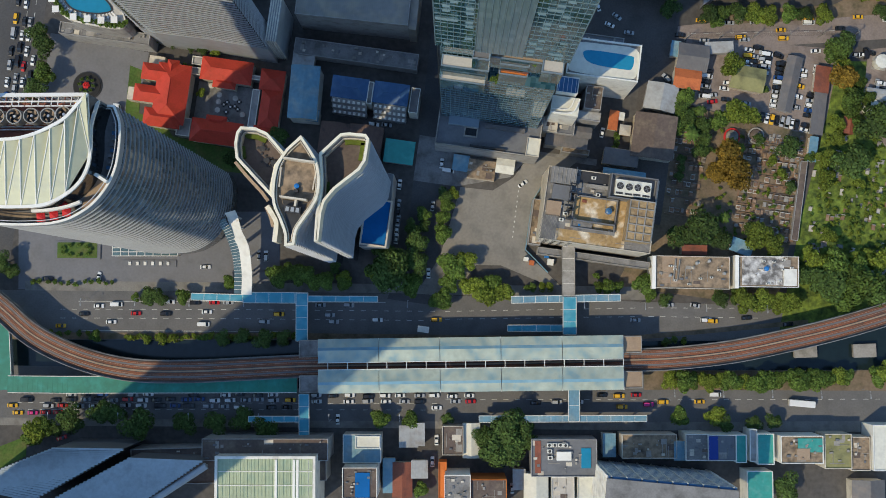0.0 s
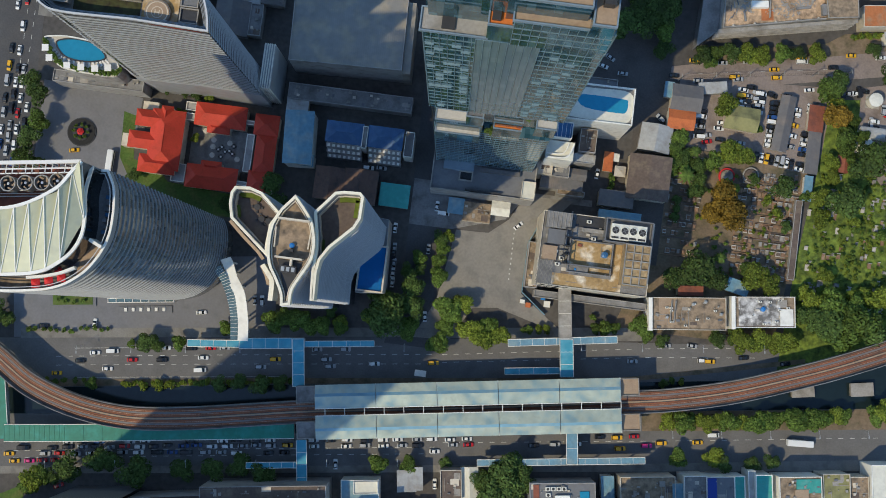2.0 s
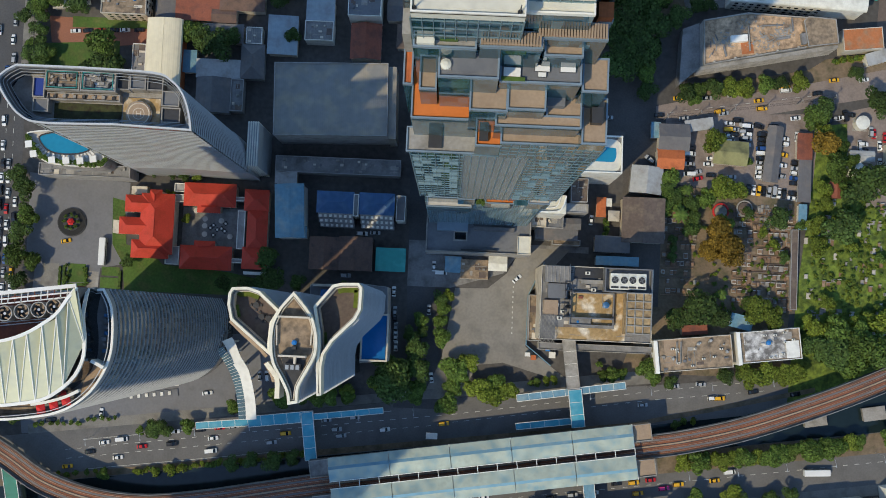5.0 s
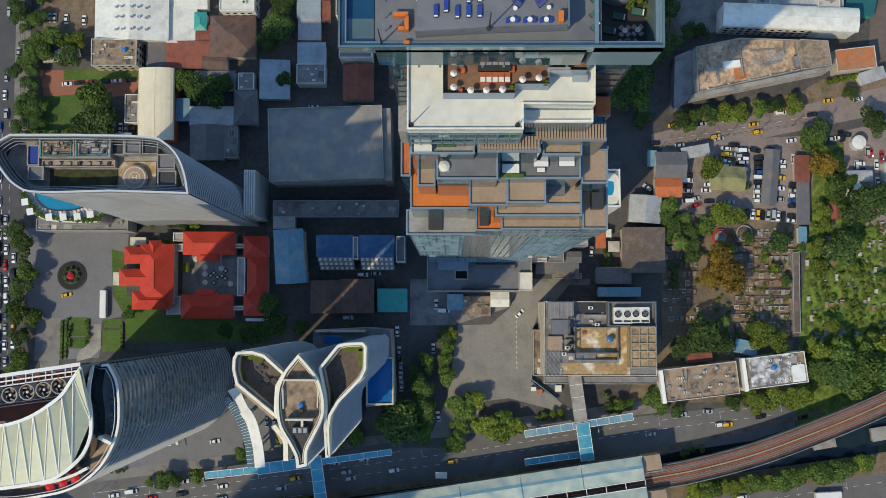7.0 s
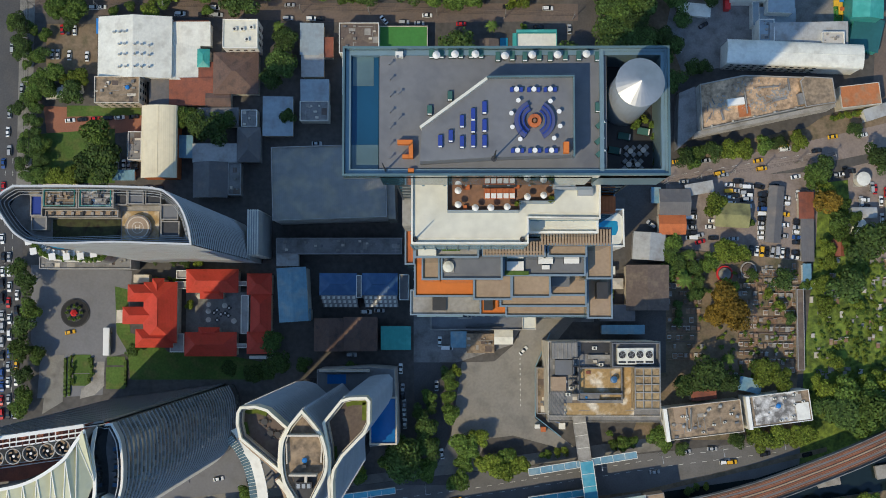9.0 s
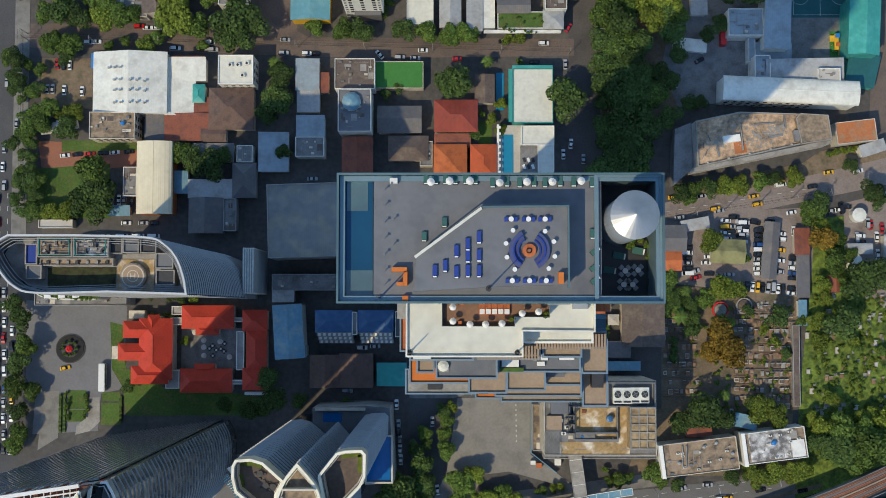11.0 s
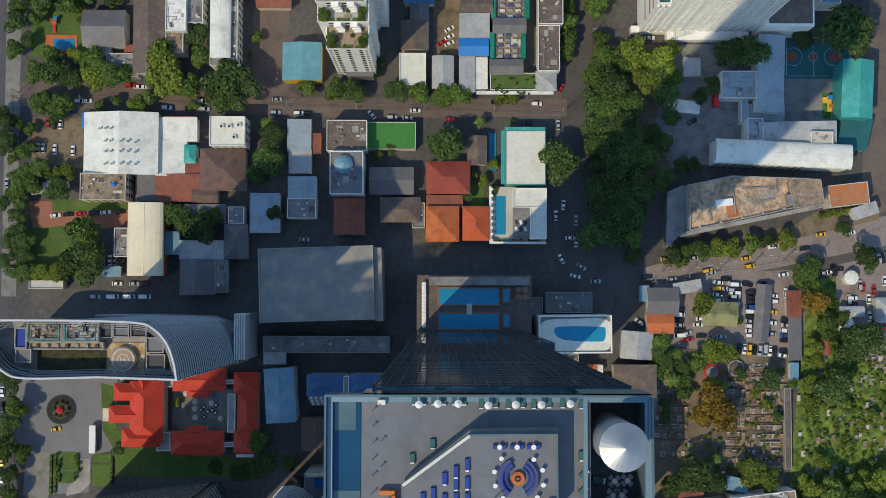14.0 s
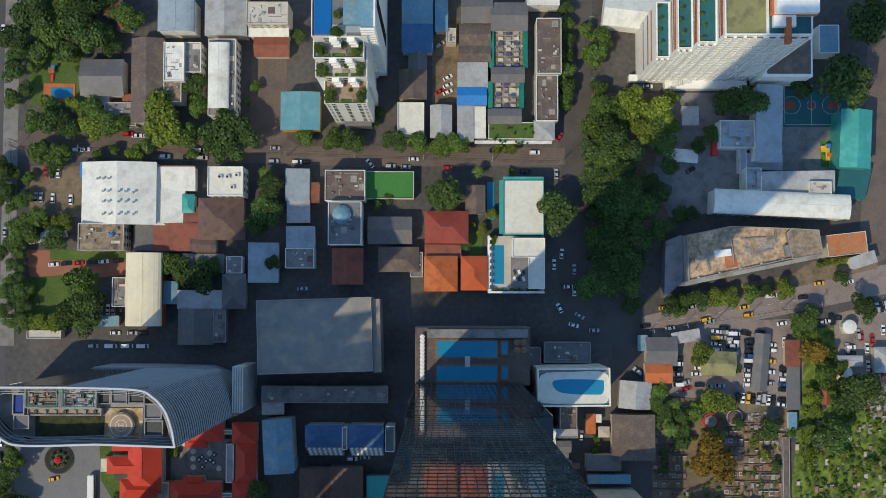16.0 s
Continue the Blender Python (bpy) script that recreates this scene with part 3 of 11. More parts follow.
def tree(key, x, y, r, z=0.0):
    """A tree of that kind; shrubs, and trees past a number that one could count, are gathered for one joined mesh."""
    if r > 2.0 and any((x - p) ** 2 + (y - q) ** 2 < (r * 0.8 + 5.0) ** 2 for p, q in CLEAR):
        return None
    src, r0, h0 = TREES[key]
    k = r / r0
    turn, up = PLANT.random() * 360, k * (0.85 + 0.3 * PLANT.random())
    if key in "st" or COUNT[0] >= LONE_TREES:
        JOINED.setdefault("shrubs" if key in "st" else "more_trees", []).append((key, pose(x, y, z, 0, 0, turn) @ Matrix.Diagonal((k, k, up, 1))))
        return None
    COUNT[0] += 1
    t = copy_thing(src, pose(x, y, z, 0, 0, turn))
    t.scale = (k, k, up)
    t["label"] = TREE_WORDS[key]
    return t


def join_trees():
    for name, some in JOINED.items():
        mats, verts, faces, slots, base = [], [], [], [], 0
        for key, m in some:
            for o in TREES[key][0].children:
                me = o.data
                if me.materials[0] not in mats:
                    mats.append(me.materials[0])
                co = np.empty(len(me.vertices) * 3)
                me.vertices.foreach_get("co", co)
                mm = np.array(m)
                verts.append(co.reshape(-1, 3) @ mm[:3, :3].T + mm[:3, 3])
                for f in me.polygons:
                    faces.append([i + base for i in f.vertices])
                slots += [mats.index(me.materials[0])] * len(me.polygons)
                base += len(me.vertices)
        me = bpy.data.meshes.new(name)
        me.from_pydata(np.concatenate(verts).tolist(), [], faces)
        for mt in mats:
            me.materials.append(mt)
        me.polygons.foreach_set("material_index", slots)
        words = "low green shrubs and bushes in beds and gardens" if name == "shrubs" else "dense green trees in gardens and along lanes"
        tagged(new(name, me), words, "shrubs" if name == "shrubs" else "trees", kind="stuff")


def tree_row(key, pts, r, gap, jitter=0.6):
    """Trees along a line."""
    for (x0, y0), (x1, y1) in zip(pts, pts[1:]):
        n = max(1, round(math.hypot(x1 - x0, y1 - y0) / gap))
        for k in range(n):
            f = (k + 0.5) / n
            tree(PLANT.choice(key), x0 + (x1 - x0) * f + PLANT.uniform(-jitter, jitter), y0 + (y1 - y0) * f + PLANT.uniform(-jitter, jitter), r * PLANT.uniform(0.8, 1.2))


def grove(key, pts, r, n):
    """Trees spread over a patch with that outline."""
    xs, ys = [p[0] for p in pts], [p[1] for p in pts]
    done = 0
    for _ in range(n * 12):
        x, y = PLANT.uniform(min(xs), max(xs)), PLANT.uniform(min(ys), max(ys))
        inside = False
        for (ax, ay), (bx, by) in zip(pts, pts[1:] + pts[:1]):
            if (ay > y) != (by > y) and x < (bx - ax) * (y - ay) / (by - ay) + ax:
                inside = not inside
        if inside:
            tree(PLANT.choice(key), x, y, r * PLANT.uniform(0.7, 1.25))
            done += 1
            if done >= n:
                return


# ---- vehicles ----
CARS = {}


def wheel_mesh(r=0.33, w=0.22):
    bm = bmesh.new()
    tube(bm, (0, -w / 2, 0), (0, w / 2, 0), r, 12)
    tyre = mesh_of("tyre", bm, "rubber")
    return tyre


TYRE = wheel_mesh()

def loft(bm, rows):
    """A shell through cross sections (x, half width below, half width above, z below, z above)."""
    prev = None
    for x, wl, wu, z0, z1 in rows:
        r = [bm.verts.new(p) for p in ((x, -wl, z0), (x, wl, z0), (x, wl, (z0 + z1) * 0.55), (x, wu, z1), (x, -wu, z1), (x, -wl, (z0 + z1) * 0.55))]
        if prev:
            for i in range(6):
                j = (i + 1) % 6
                bm.faces.new((prev[i], prev[j], r[j], r[i]))
        else:
            bm.faces.new(r[::-1])
        prev = r
    bm.faces.new(prev)


def car_kind(color, form):
    t = thing("car", "", "car", 0, 0, -200)
    bm = bmesh.new()
    bg = bmesh.new()
    br = bmesh.new()
    if form == "sedan":
        L, hw = 4.4, 0.87
        loft(bm, [(-2.2, 0.72, 0.6, 0.35, 0.75), (-2.05, 0.84, 0.74, 0.25, 0.93), (-1.2, hw, 0.8, 0.22, 0.97), (1.0, hw, 0.8, 0.22, 0.95), (1.9, 0.84, 0.72, 0.25, 0.82), (2.2, 0.7, 0.56, 0.35, 0.68)])
        loft(bg, [(-1.65, 0.74, 0.6, 0.9, 0.96), (-1.0, 0.76, 0.58, 0.9, 1.38), (0.25, 0.76, 0.6, 0.9, 1.4), (1.15, 0.76, 0.66, 0.88, 0.98)])
        loft(br, [(-1.02, 0.57, 0.5, 1.36, 1.42), (-0.4, 0.6, 0.53, 1.38, 1.47), (0.3, 0.6, 0.53, 1.38, 1.44)])
    elif form == "suv":
        L, hw = 4.6, 0.93
        loft(bm, [(-2.3, 0.85, 0.78, 0.4, 1.05), (-1.2, hw, 0.88, 0.3, 1.1), (1.0, hw, 0.88, 0.3, 1.08), (2.0, 0.88, 0.8, 0.3, 1.0), (2.3, 0.78, 0.66, 0.4, 0.85)])
        loft(bg, [(-2.22, 0.82, 0.7, 1.0, 1.3), (-1.95, 0.83, 0.66, 1.0, 1.62), (0.3, 0.83, 0.68, 1.0, 1.66), (1.2, 0.82, 0.74, 1.0, 1.12)])
        loft(br, [(-1.98, 0.68, 0.6, 1.6, 1.68), (-0.6, 0.7, 0.62, 1.62, 1.75), (0.35, 0.69, 0.6, 1.62, 1.7)])
    elif form == "van":
        L, hw = 5.0, 0.95
        loft(bm, [(-2.5, 0.93, 0.86, 0.35, 1.15), (1.4, hw, 0.9, 0.3, 1.15), (2.2, 0.92, 0.8, 0.3, 1.05), (2.5, 0.84, 0.7, 0.4, 0.9)])
        loft(bg, [(-2.48, 0.86, 0.78, 1.1, 1.85), (1.0, 0.88, 0.78, 1.1, 1.9), (1.95, 0.84, 0.76, 1.05, 1.2)])
        loft(br, [(-2.49, 0.8, 0.72, 1.83, 1.97), (0, 0.82, 0.74, 1.85, 2.03), (1.1, 0.8, 0.7, 1.83, 1.95)])
    part("window", bg, "dark glass", t)
    top = bpy.data.meshes.new("roof")
    br.to_mesh(top)
    br.free()
    bm.from_mesh(top)
    part("body", bm, "car " + color, t)
    ax = L * 0.3
    for sx in (-1, 1):
        for sy in (-1, 1):
            part("wheel", TYRE, None, t, at=pose(sx * ax, sy * (hw - 0.1), 0.33))
    CARS[(color, form)] = t


def car(x, y, rot, color="white", form="sedan", group=""):
    if (color, form) not in CARS:
        car_kind(color, form)
    t = copy_thing(CARS[(color, form)], pose(x, y, 0.05, 0, 0, rot))
    t.scale = (0.92, 0.92, 0.92)
    words = {"sedan": "saloon car", "suv": "tall estate car", "van": "passenger van"}[form]
    use = "taxi" if color in ("yellow", "pink", "green") else words
    t["label"] = f"{color} {use} standing on the asphalt"
    if group:
        t["group"] = group
    return t


TRAFFIC = random.Random(21)
HUES = ["white"] * 14 + ["silver"] * 10 + ["black"] * 12 + ["red"] * 2 + ["blue", "blue", "blue", "yellow"]


def lane(x0, y0, x1, y1, gap, fill=0.8, hues=HUES, group="cars in the traffic", flip=False):
    """Cars one behind the other from one end to the other."""
    n = int(math.hypot(x1 - x0, y1 - y0) / gap)
    rot = math.degrees(math.atan2(y1 - y0, x1 - x0)) + (180 if flip else 0)
    for k in range(n):
        if TRAFFIC.random() < fill:
            f = (k + 0.5 + TRAFFIC.uniform(-0.12, 0.12)) / n
            car(x0 + (x1 - x0) * f + TRAFFIC.uniform(-0.3, 0.3), y0 + (y1 - y0) * f + TRAFFIC.uniform(-0.3, 0.3), rot + TRAFFIC.uniform(-2, 2), TRAFFIC.choice(hues), TRAFFIC.choice(["sedan"] * 4 + ["suv"] * 2 + ["van"]), group)


def parked(x0, y0, x1, y1, n, across=90, fill=0.95):
    """Cars side by side along a line."""
    rot = math.degrees(math.atan2(y1 - y0, x1 - x0)) + across
    for k in range(n):
        if TRAFFIC.random() < fill:
            f = (k + 0.5) / n
            car(x0 + (x1 - x0) * f, y0 + (y1 - y0) * f, rot + TRAFFIC.uniform(-3, 3) + TRAFFIC.choice((0, 180)), TRAFFIC.choice(HUES), TRAFFIC.choice(["sedan"] * 3 + ["suv"] * 2 + ["van"]), "cars in the car park")

# ---- ground, roads, canal, yards ----
bm = bmesh.new()
g = 2600
vs = [bm.verts.new(p) for p in ((-g, -g, 0), (g, -g, 0), (g, g, 0), (-g, g, 0))]
bm.faces.new(vs)
setting("ground", bm, "city ground", "worn grey city ground between the buildings", "ground")
flat("road_boulevard", [(-331.2, -33.7), (-202.9, -17.1), (-22.5, 6.6), (78.4, 17.5), (137.4, 23.7), (166.8, 33.4), (194.7, 44.0), (321.1, 97.5), (327.2, 38.3), (201.2, -11.5), (80.1, -29.3), (-37.3, -45.4), (-194.7, -66.2), (-322.1, -84.3)], "boulevard asphalt", "wide grey asphalt boulevard in two carriageways", "road", 0.05)
flat("road_avenue", [(-227.0, 407.2), (-182.8, 406.8), (-174.1, -5.1), (-216.0, -5.2)], "asphalt", "dark asphalt avenue full of cars", "road", 0.06)
flat("pavement_avenue", [(-179.2, 115.0), (-173.3, 115.0), (-173.3, 260.0), (-179.2, 260.0)], "paving", "worn grey pavement along the avenue", "pavement", 0.13)
flat("road_lane_north", [(-176.1, 199.8), (-73.2, 199.9), (-62.0, 194.1), (43.0, 193.4), (43.0, 186.6), (-37.4, 185.6), (-73.1, 186.9), (-175.9, 190.3)], "brown lane", "narrow brownish lane between walled gardens", "road", 0.052)
flat("road_lane_upper", [(43.5, 321.3), (54.3, 321.3), (53.7, 184.8), (60.7, 158.0), (71.6, 126.9), (71.6, 118.1), (45.0, 118.0), (39.5, 144.6), (40.8, 184.8)], "shade-toned asphalt", "brownish lane running between trees", "road", 0.045)
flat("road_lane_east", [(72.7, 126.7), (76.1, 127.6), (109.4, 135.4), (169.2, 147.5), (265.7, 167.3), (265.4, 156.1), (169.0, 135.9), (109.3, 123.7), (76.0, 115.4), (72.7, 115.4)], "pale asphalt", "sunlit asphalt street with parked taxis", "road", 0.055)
# shaded end of the east street, split off in the darker asphalt
flat("road_lane_junction", [(39.5, 127.8), (73.0, 127.4), (72.9, 115.4), (39.4, 117.6)], "shade-toned asphalt", "shaded asphalt junction of the lanes", "road", 0.056)
flat("road_lane_school", [(166.9, 321.4), (188.4, 321.5), (176.4, 153.7), (164.0, 147.0), (158.6, 153.7), (161.5, 196.2)], "brown lane", "pale brown lane beside the school", "road", 0.047)
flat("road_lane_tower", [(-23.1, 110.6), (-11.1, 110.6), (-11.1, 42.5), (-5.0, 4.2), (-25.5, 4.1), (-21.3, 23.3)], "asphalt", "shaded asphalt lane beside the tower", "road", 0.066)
flat("pavement_court", [(-3.2, 51.6), (9.5, 52.0), (16.8, 58.2), (22.3, 68.5), (41.1, 68.5), (25.3, 49.8), (25.2, 29.9), (34.8, 23.1), (40.8, 18.6), (38.4, 17.4), (16.7, 23.3), (7.1, 22.1), (-0.2, 8.9), (-14.7, 7.7), (-7.4, 23.3)], "forecourt", "broad concrete forecourt with tyre marks", "pavement", 0.1)
flat("pavement_plaza", [(-174.0, 17.7), (-72.2, 32.1), (-67.6, 1.3), (-169.2, -12.4)], "plaza stone", "grey stone plaza in front of the curved tower", "pavement", 0.12)
flat("pavement_kerb_north", [(-167.1, -8.7), (-84.6, 2.3), (77.6, 23.4), (78.3, 18.2), (-22.6, 6.8), (-166.5, -12.4)], "paving", "stained pavement along the boulevard", "pavement", 0.14)
flat("pavement_median_north", [(-195.7, -33.0), (-59.7, -14.2), (67.1, 2.4), (138.0, 19.1), (138.2, 17.3), (67.3, 0.6), (-59.4, -16.4), (-195.3, -35.7)], "earth", "narrow planted median beside the canal", "pavement", 0.16)
flat("water_canal", [(-261.3, -45.0), (76.0, 1.9), (110.8, 7.0), (138.4, 16.0), (217.1, 40.5), (220.1, 14.3), (170.3, 4.0), (77.5, -9.2), (69.7, -17.6), (-60.9, -36.1), (-127.7, -37.2), (-259.8, -53.7)], "canal water", "dark still canal water under the viaduct", "water", 0.11)
flat("pavement_median_south", [(77.5, -9.4), (170.3, 3.8), (241.0, 23.9), (241.9, 16.3), (171.3, -4.0), (78.5, -16.8)], "earth", "planted strip between canal and road", "pavement", 0.16)
flat("pavement_kerb_south", [(-190.4, -65.6), (-37.3, -45.4), (80.1, -29.3), (172.7, -15.5), (173.2, -19.8), (-189.9, -68.6)], "paving", "shaded pavement along the boulevard", "pavement", 0.14)
flat("pavement_roundabout", [(-172.7, 89.8), (-132.8, 87.4), (-134.1, 55.1), (-142.6, 53.3), (-143.6, 38.8), (-169.2, 37.5), (-168.3, 53.9), (-172.1, 59.4)], "plaza stone", "grey paved forecourt with a round planter", "pavement", 0.1)
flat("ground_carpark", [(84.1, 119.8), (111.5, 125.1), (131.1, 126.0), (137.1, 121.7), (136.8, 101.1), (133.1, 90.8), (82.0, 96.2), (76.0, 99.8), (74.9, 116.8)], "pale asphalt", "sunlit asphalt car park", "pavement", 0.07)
flat("ground_graves", [(76.0, 98.6), (82.0, 95.6), (131.9, 91.4), (124.9, 21.8), (62.2, 21.7), (74.5, 56.4), (74.7, 92.5)], "earth", "bare brown earth between old graves", "ground", 0.06)
flat("lawn_cemetery", [(137.1, 121.7), (168.9, 125.4), (211.7, 129.1), (209.1, 8.8), (127.2, 8.7), (130.2, 56.5), (135.6, 101.1)], "grave grass", "bright green rough grass of a cemetery", "lawn", 0.08)
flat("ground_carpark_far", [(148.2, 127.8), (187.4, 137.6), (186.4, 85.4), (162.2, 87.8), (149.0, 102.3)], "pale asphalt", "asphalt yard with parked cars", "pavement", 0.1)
flat("ground_yard", [(-168.6, 185.8), (-148.1, 185.8), (-147.8, 165.5), (-168.2, 166.7)], "earth", "bare earth yard used for parking", "ground", 0.07)
flat("pavement_brick", [(-169.1, 152.8), (-159.8, 152.4), (-129.5, 149.2), (-129.4, 143.0), (-140.5, 141.8), (-167.6, 142.1)], "red brick paving", "red brick drive with parked cars", "pavement", 0.08)
flat("lawn_strip", [(-159.8, 153.0), (-130.1, 152.7), (-130.1, 149.0), (-159.7, 148.5)], "lawn", "narrow strip of mown lawn", "lawn", 0.1)
flat("lawn_garden", [(-171.3, 141.6), (-140.5, 143.7), (-140.1, 122.0), (-170.9, 122.0)], "lawn", "square garden lawn ringed by trees", "lawn", 0.1)
flat("lawn_house", [(-139.4, 81.3), (-134.5, 80.1), (-133.0, 63.0), (-123.2, 60.6), (-118.3, 55.7), (-92.7, 53.9), (-76.8, 50.9), (-76.7, 44.9), (-132.7, 44.8), (-134.1, 55.7), (-138.5, 63.0)], "lawn", "lawn round the red-roofed house", "lawn", 0.13)
flat("lawn_play", [(-169.4, 229.8), (-147.9, 233.6), (-147.5, 210.0), (-169.0, 209.9)], "lawn", "garden lawn with play things", "lawn", 0.09)
flat("pavement_yard_brown", [(-81.2, 229.9), (-67.0, 229.9), (-66.8, 196.5), (-82.1, 196.4)], "brown lane", "brown paved yard between houses", "pavement", 0.07)
flat("pavement_alley", [(-9.6, 245.0), (0.9, 245.0), (0.9, 211.4), (-9.5, 211.4)], "earth", "pale sandy alley with parked cars", "pavement", 0.07)
flat("pavement_school", [(84.2, 215.3), (155.6, 215.4), (155.0, 173.4), (83.8, 165.9), (77.8, 183.1)], "grey concrete", "grey concrete school yard", "pavement", 0.07)
flat("pavement_court_games", [(129.2, 216.6), (155.0, 216.6), (154.8, 201.7), (129.0, 201.7)], "dark teal", "dark green ball court with painted lines", "pavement", 0.09)
flat("lawn_trees", [(53.4, 215.2), (87.9, 215.3), (83.8, 165.9), (71.5, 153.6), (53.1, 153.6)], "earth", "leaf-strewn ground under big trees", "ground", 0.063)
flat("pavement_tower", [(-22.0, 69.7), (48.4, 69.8), (48.4, 67.3), (21.7, 67.3), (15.6, 58.2), (-5.0, 51.6), (-22.0, 51.6)], "grey concrete", "grey paved service yard of the tower", "pavement", 0.09)
flat("pavement_east", [(61.1, 121.8), (77.0, 121.8), (76.2, 47.7), (60.5, 47.6)], "shade-toned asphalt", "paved yard beside the lane", "pavement", 0.085)

# ---- tall buildings ----
def offset_in(pts, d):
    area = sum(a[0] * b[1] - b[0] * a[1] for a, b in zip(pts, pts[1:] + pts[:1]))
    return offset(pts if area > 0 else pts[::-1], d)


def louvres(t, line, z0, z1, step, depth, thick, material="louver", name="louvre"):
    """Level blades along a line, one object for each floor on a shared mesh."""
    bm = bmesh.new()
    strip(bm, line, depth * 2, -thick / 2, thick / 2)
    me = mesh_of(name, bm, material)
    z = z0
    while z < z1:
        part(name, me, None, t, at=pose(0, 0, z))
        z += step


def floor_on(t, name, pts, z, material, thick=0.12, label=""):
    bm = bmesh.new()
    prism(bm, pts, z - thick, z)
    return part(name, bm, material, t, label, at=t.matrix_basis.inverted())


def rim_on(t, name, pts, wide, z0, z1, material, label=""):
    bm = bmesh.new()
    ring(bm, pts, wide, z0, z1)
    return part(name, bm, material, t, label, at=t.matrix_basis.inverted())


def boxes_on(t, name, x, y, w, d, rot, z0, z1, material, label="", local=False):
    """A block of a thing, placed in the world, or by the thing's own axes."""
    bm = bmesh.new()
    box(bm, -w / 2, w / 2, -d / 2, d / 2, 0, z1 - z0)
    m = pose(x, y, z0, 0, 0, rot)
    return part(name, bm, material, t, label, at=m if local else t.matrix_basis.inverted() @ m)


# the office tower with the sail roof
SQ = [(-92.2, 43.2), (-90.2, 39.5), (-89.5, 36.0), (-89.2, 32.0), (-89.4, 27.2), (-90.8, 22.4), (-93.8, 17.4), (-97.8, 13.8), (-101.6, 11.8), (-106.4, 10.5), (-116.1, 9.2), (-126.5, 9.6), (-138.0, 13.0), (-143.0, 25.0), (-141.0, 36.5)]
SQ_EAST = curve_pts(SQ[0:12], 5)
SQ_ALL = SQ_EAST + SQ[12:]
square = thing("curved_office_tower", "curved dark glass office tower with pale louvres and white sail roof", "tower")
bm = bmesh.new()
prism(bm, SQ_ALL, 0, 153)
part("wall", bm, "office glass", square)
floor_on(square, "terrace", offset_in(SQ_ALL, 0.5), 153.1, "grey concrete")
rim_on(square, "parapet", SQ_ALL, 0.5, 152, 156.6, "hotel panel")
rim_on(square, "coping", offset_in(SQ_ALL, -0.15), 0.6, 156.6, 157.0, "bright white", "white parapet coping")
rim_on(square, "rail", offset_in(SQ_ALL, 0.9), 0.18, 157.2, 157.5, "fin white")
louvres(square, SQ_EAST, 12, 153, 4.0, 0.34, 0.3, "fin pale")
NORTH = [(-141.0, 36.9), (-95.4, 43.3)]
bm = bmesh.new()
strip(bm, NORTH, 0.5, 0, 153)
part("north_glazing", bm, "grey glass", square, "flat grey glass north face")
louvres(square, NORTH, 8, 153, 4.0, 0.31, 0.16, "hotel wall", "floor_band")
bm = bmesh.new()
box(bm, -0.06, 0.06, -0.1, 0.1, 0, 153)
slim = mesh_of("north_mullion", bm, "hotel wall")
for k in range(1, 24):
    f = k / 24
    part("north_mullion", slim, None, square, at=pose(-141.0 + 45.6 * f, 37.15 + 6.4 * f, 0, 0, 0, 8))


def along(line, f):
    i = f * (len(line) - 1)
    k = min(int(i), len(line) - 2)
    a, b = Vector(line[k]), Vector(line[k + 1])
    return a.lerp(b, i - k)


# the roof: leaf-shaped, of triangular panels folded against one another
SAIL_W = curve_pts([(-94.1, 43.1), (-96.1, 40.4), (-98.6, 36.6), (-101.9, 33.9), (-105.4, 31.7), (-108.9, 30.2), (-112.6, 29.3), (-120.5, 28.0), (-129.0, 27.6)], 5)
SAIL_E = curve_pts([(-94.1, 43.1), (-94.9, 36.6), (-94.2, 31.0), (-94.3, 25.6), (-96.6, 20.7), (-101.4, 16.5), (-105.6, 14.8), (-110.0, 14.0), (-114.3, 13.4), (-121.5, 12.8), (-130.0, 13.6)], 5)
W_AT = [(-94.1, 43.1), (-96.0, 40.5), (-98.6, 35.9), (-101.9, 33.5), (-105.4, 31.6), (-108.7, 30.2), (-112.3, 29.3), (-115.9, 28.7), (-119.5, 28.2), (-123.1, 27.9), (-126.8, 27.7)]
E_AT = [(-95.0, 36.0), (-94.2, 29.5), (-98.6, 18.8), (-101.9, 16.3), (-105.3, 14.9), (-109.0, 14.2), (-112.7, 13.7), (-116.4, 13.2), (-120.1, 12.9), (-123.8, 12.8), (-127.5, 13.2)]
FOLD = 1.9
bm = bmesh.new()
ups = [bm.verts.new((*p, 171.5 if k else 173.5)) for k, p in enumerate(W_AT)]
downs = [bm.verts.new((*p, 171.5 - FOLD if k else 173.2)) for k, p in enumerate(W_AT)]
edge = [bm.verts.new((*p, 163.4)) for p in E_AT]
for k in range(len(W_AT) - 1):
    bm.faces.new((ups[k], edge[k], edge[k + 1]))
    bm.faces.new((downs[k], edge[k + 1], ups[k + 1]))
    bm.faces.new((ups[k], edge[k + 1], downs[k]))
sail = part("sail_roof", bm, "sail white", square, "folded white metal roof of triangular panels")
for k in range(len(W_AT) - 1):
    for q in (k, k + 1):
        if q == k and k > 9:
            continue
        bm = bmesh.new()
        tube(bm, (*W_AT[k], 171.7), (*E_AT[q], 163.6), 0.12, 5)
        part("rib", bm, "bright white", sail)
bm = bmesh.new()
strip(bm, SAIL_E, 0.5, 153, 163.3)
part("sail_wall", bm, "dark glass", square)
bm = bmesh.new()
strip(bm, SAIL_E, 0.8, 163.0, 163.8)
part("sail_edge", bm, "bright white", square)
bm = bmesh.new()
strip(bm, SAIL_W, 0.4, 160, 171.4)
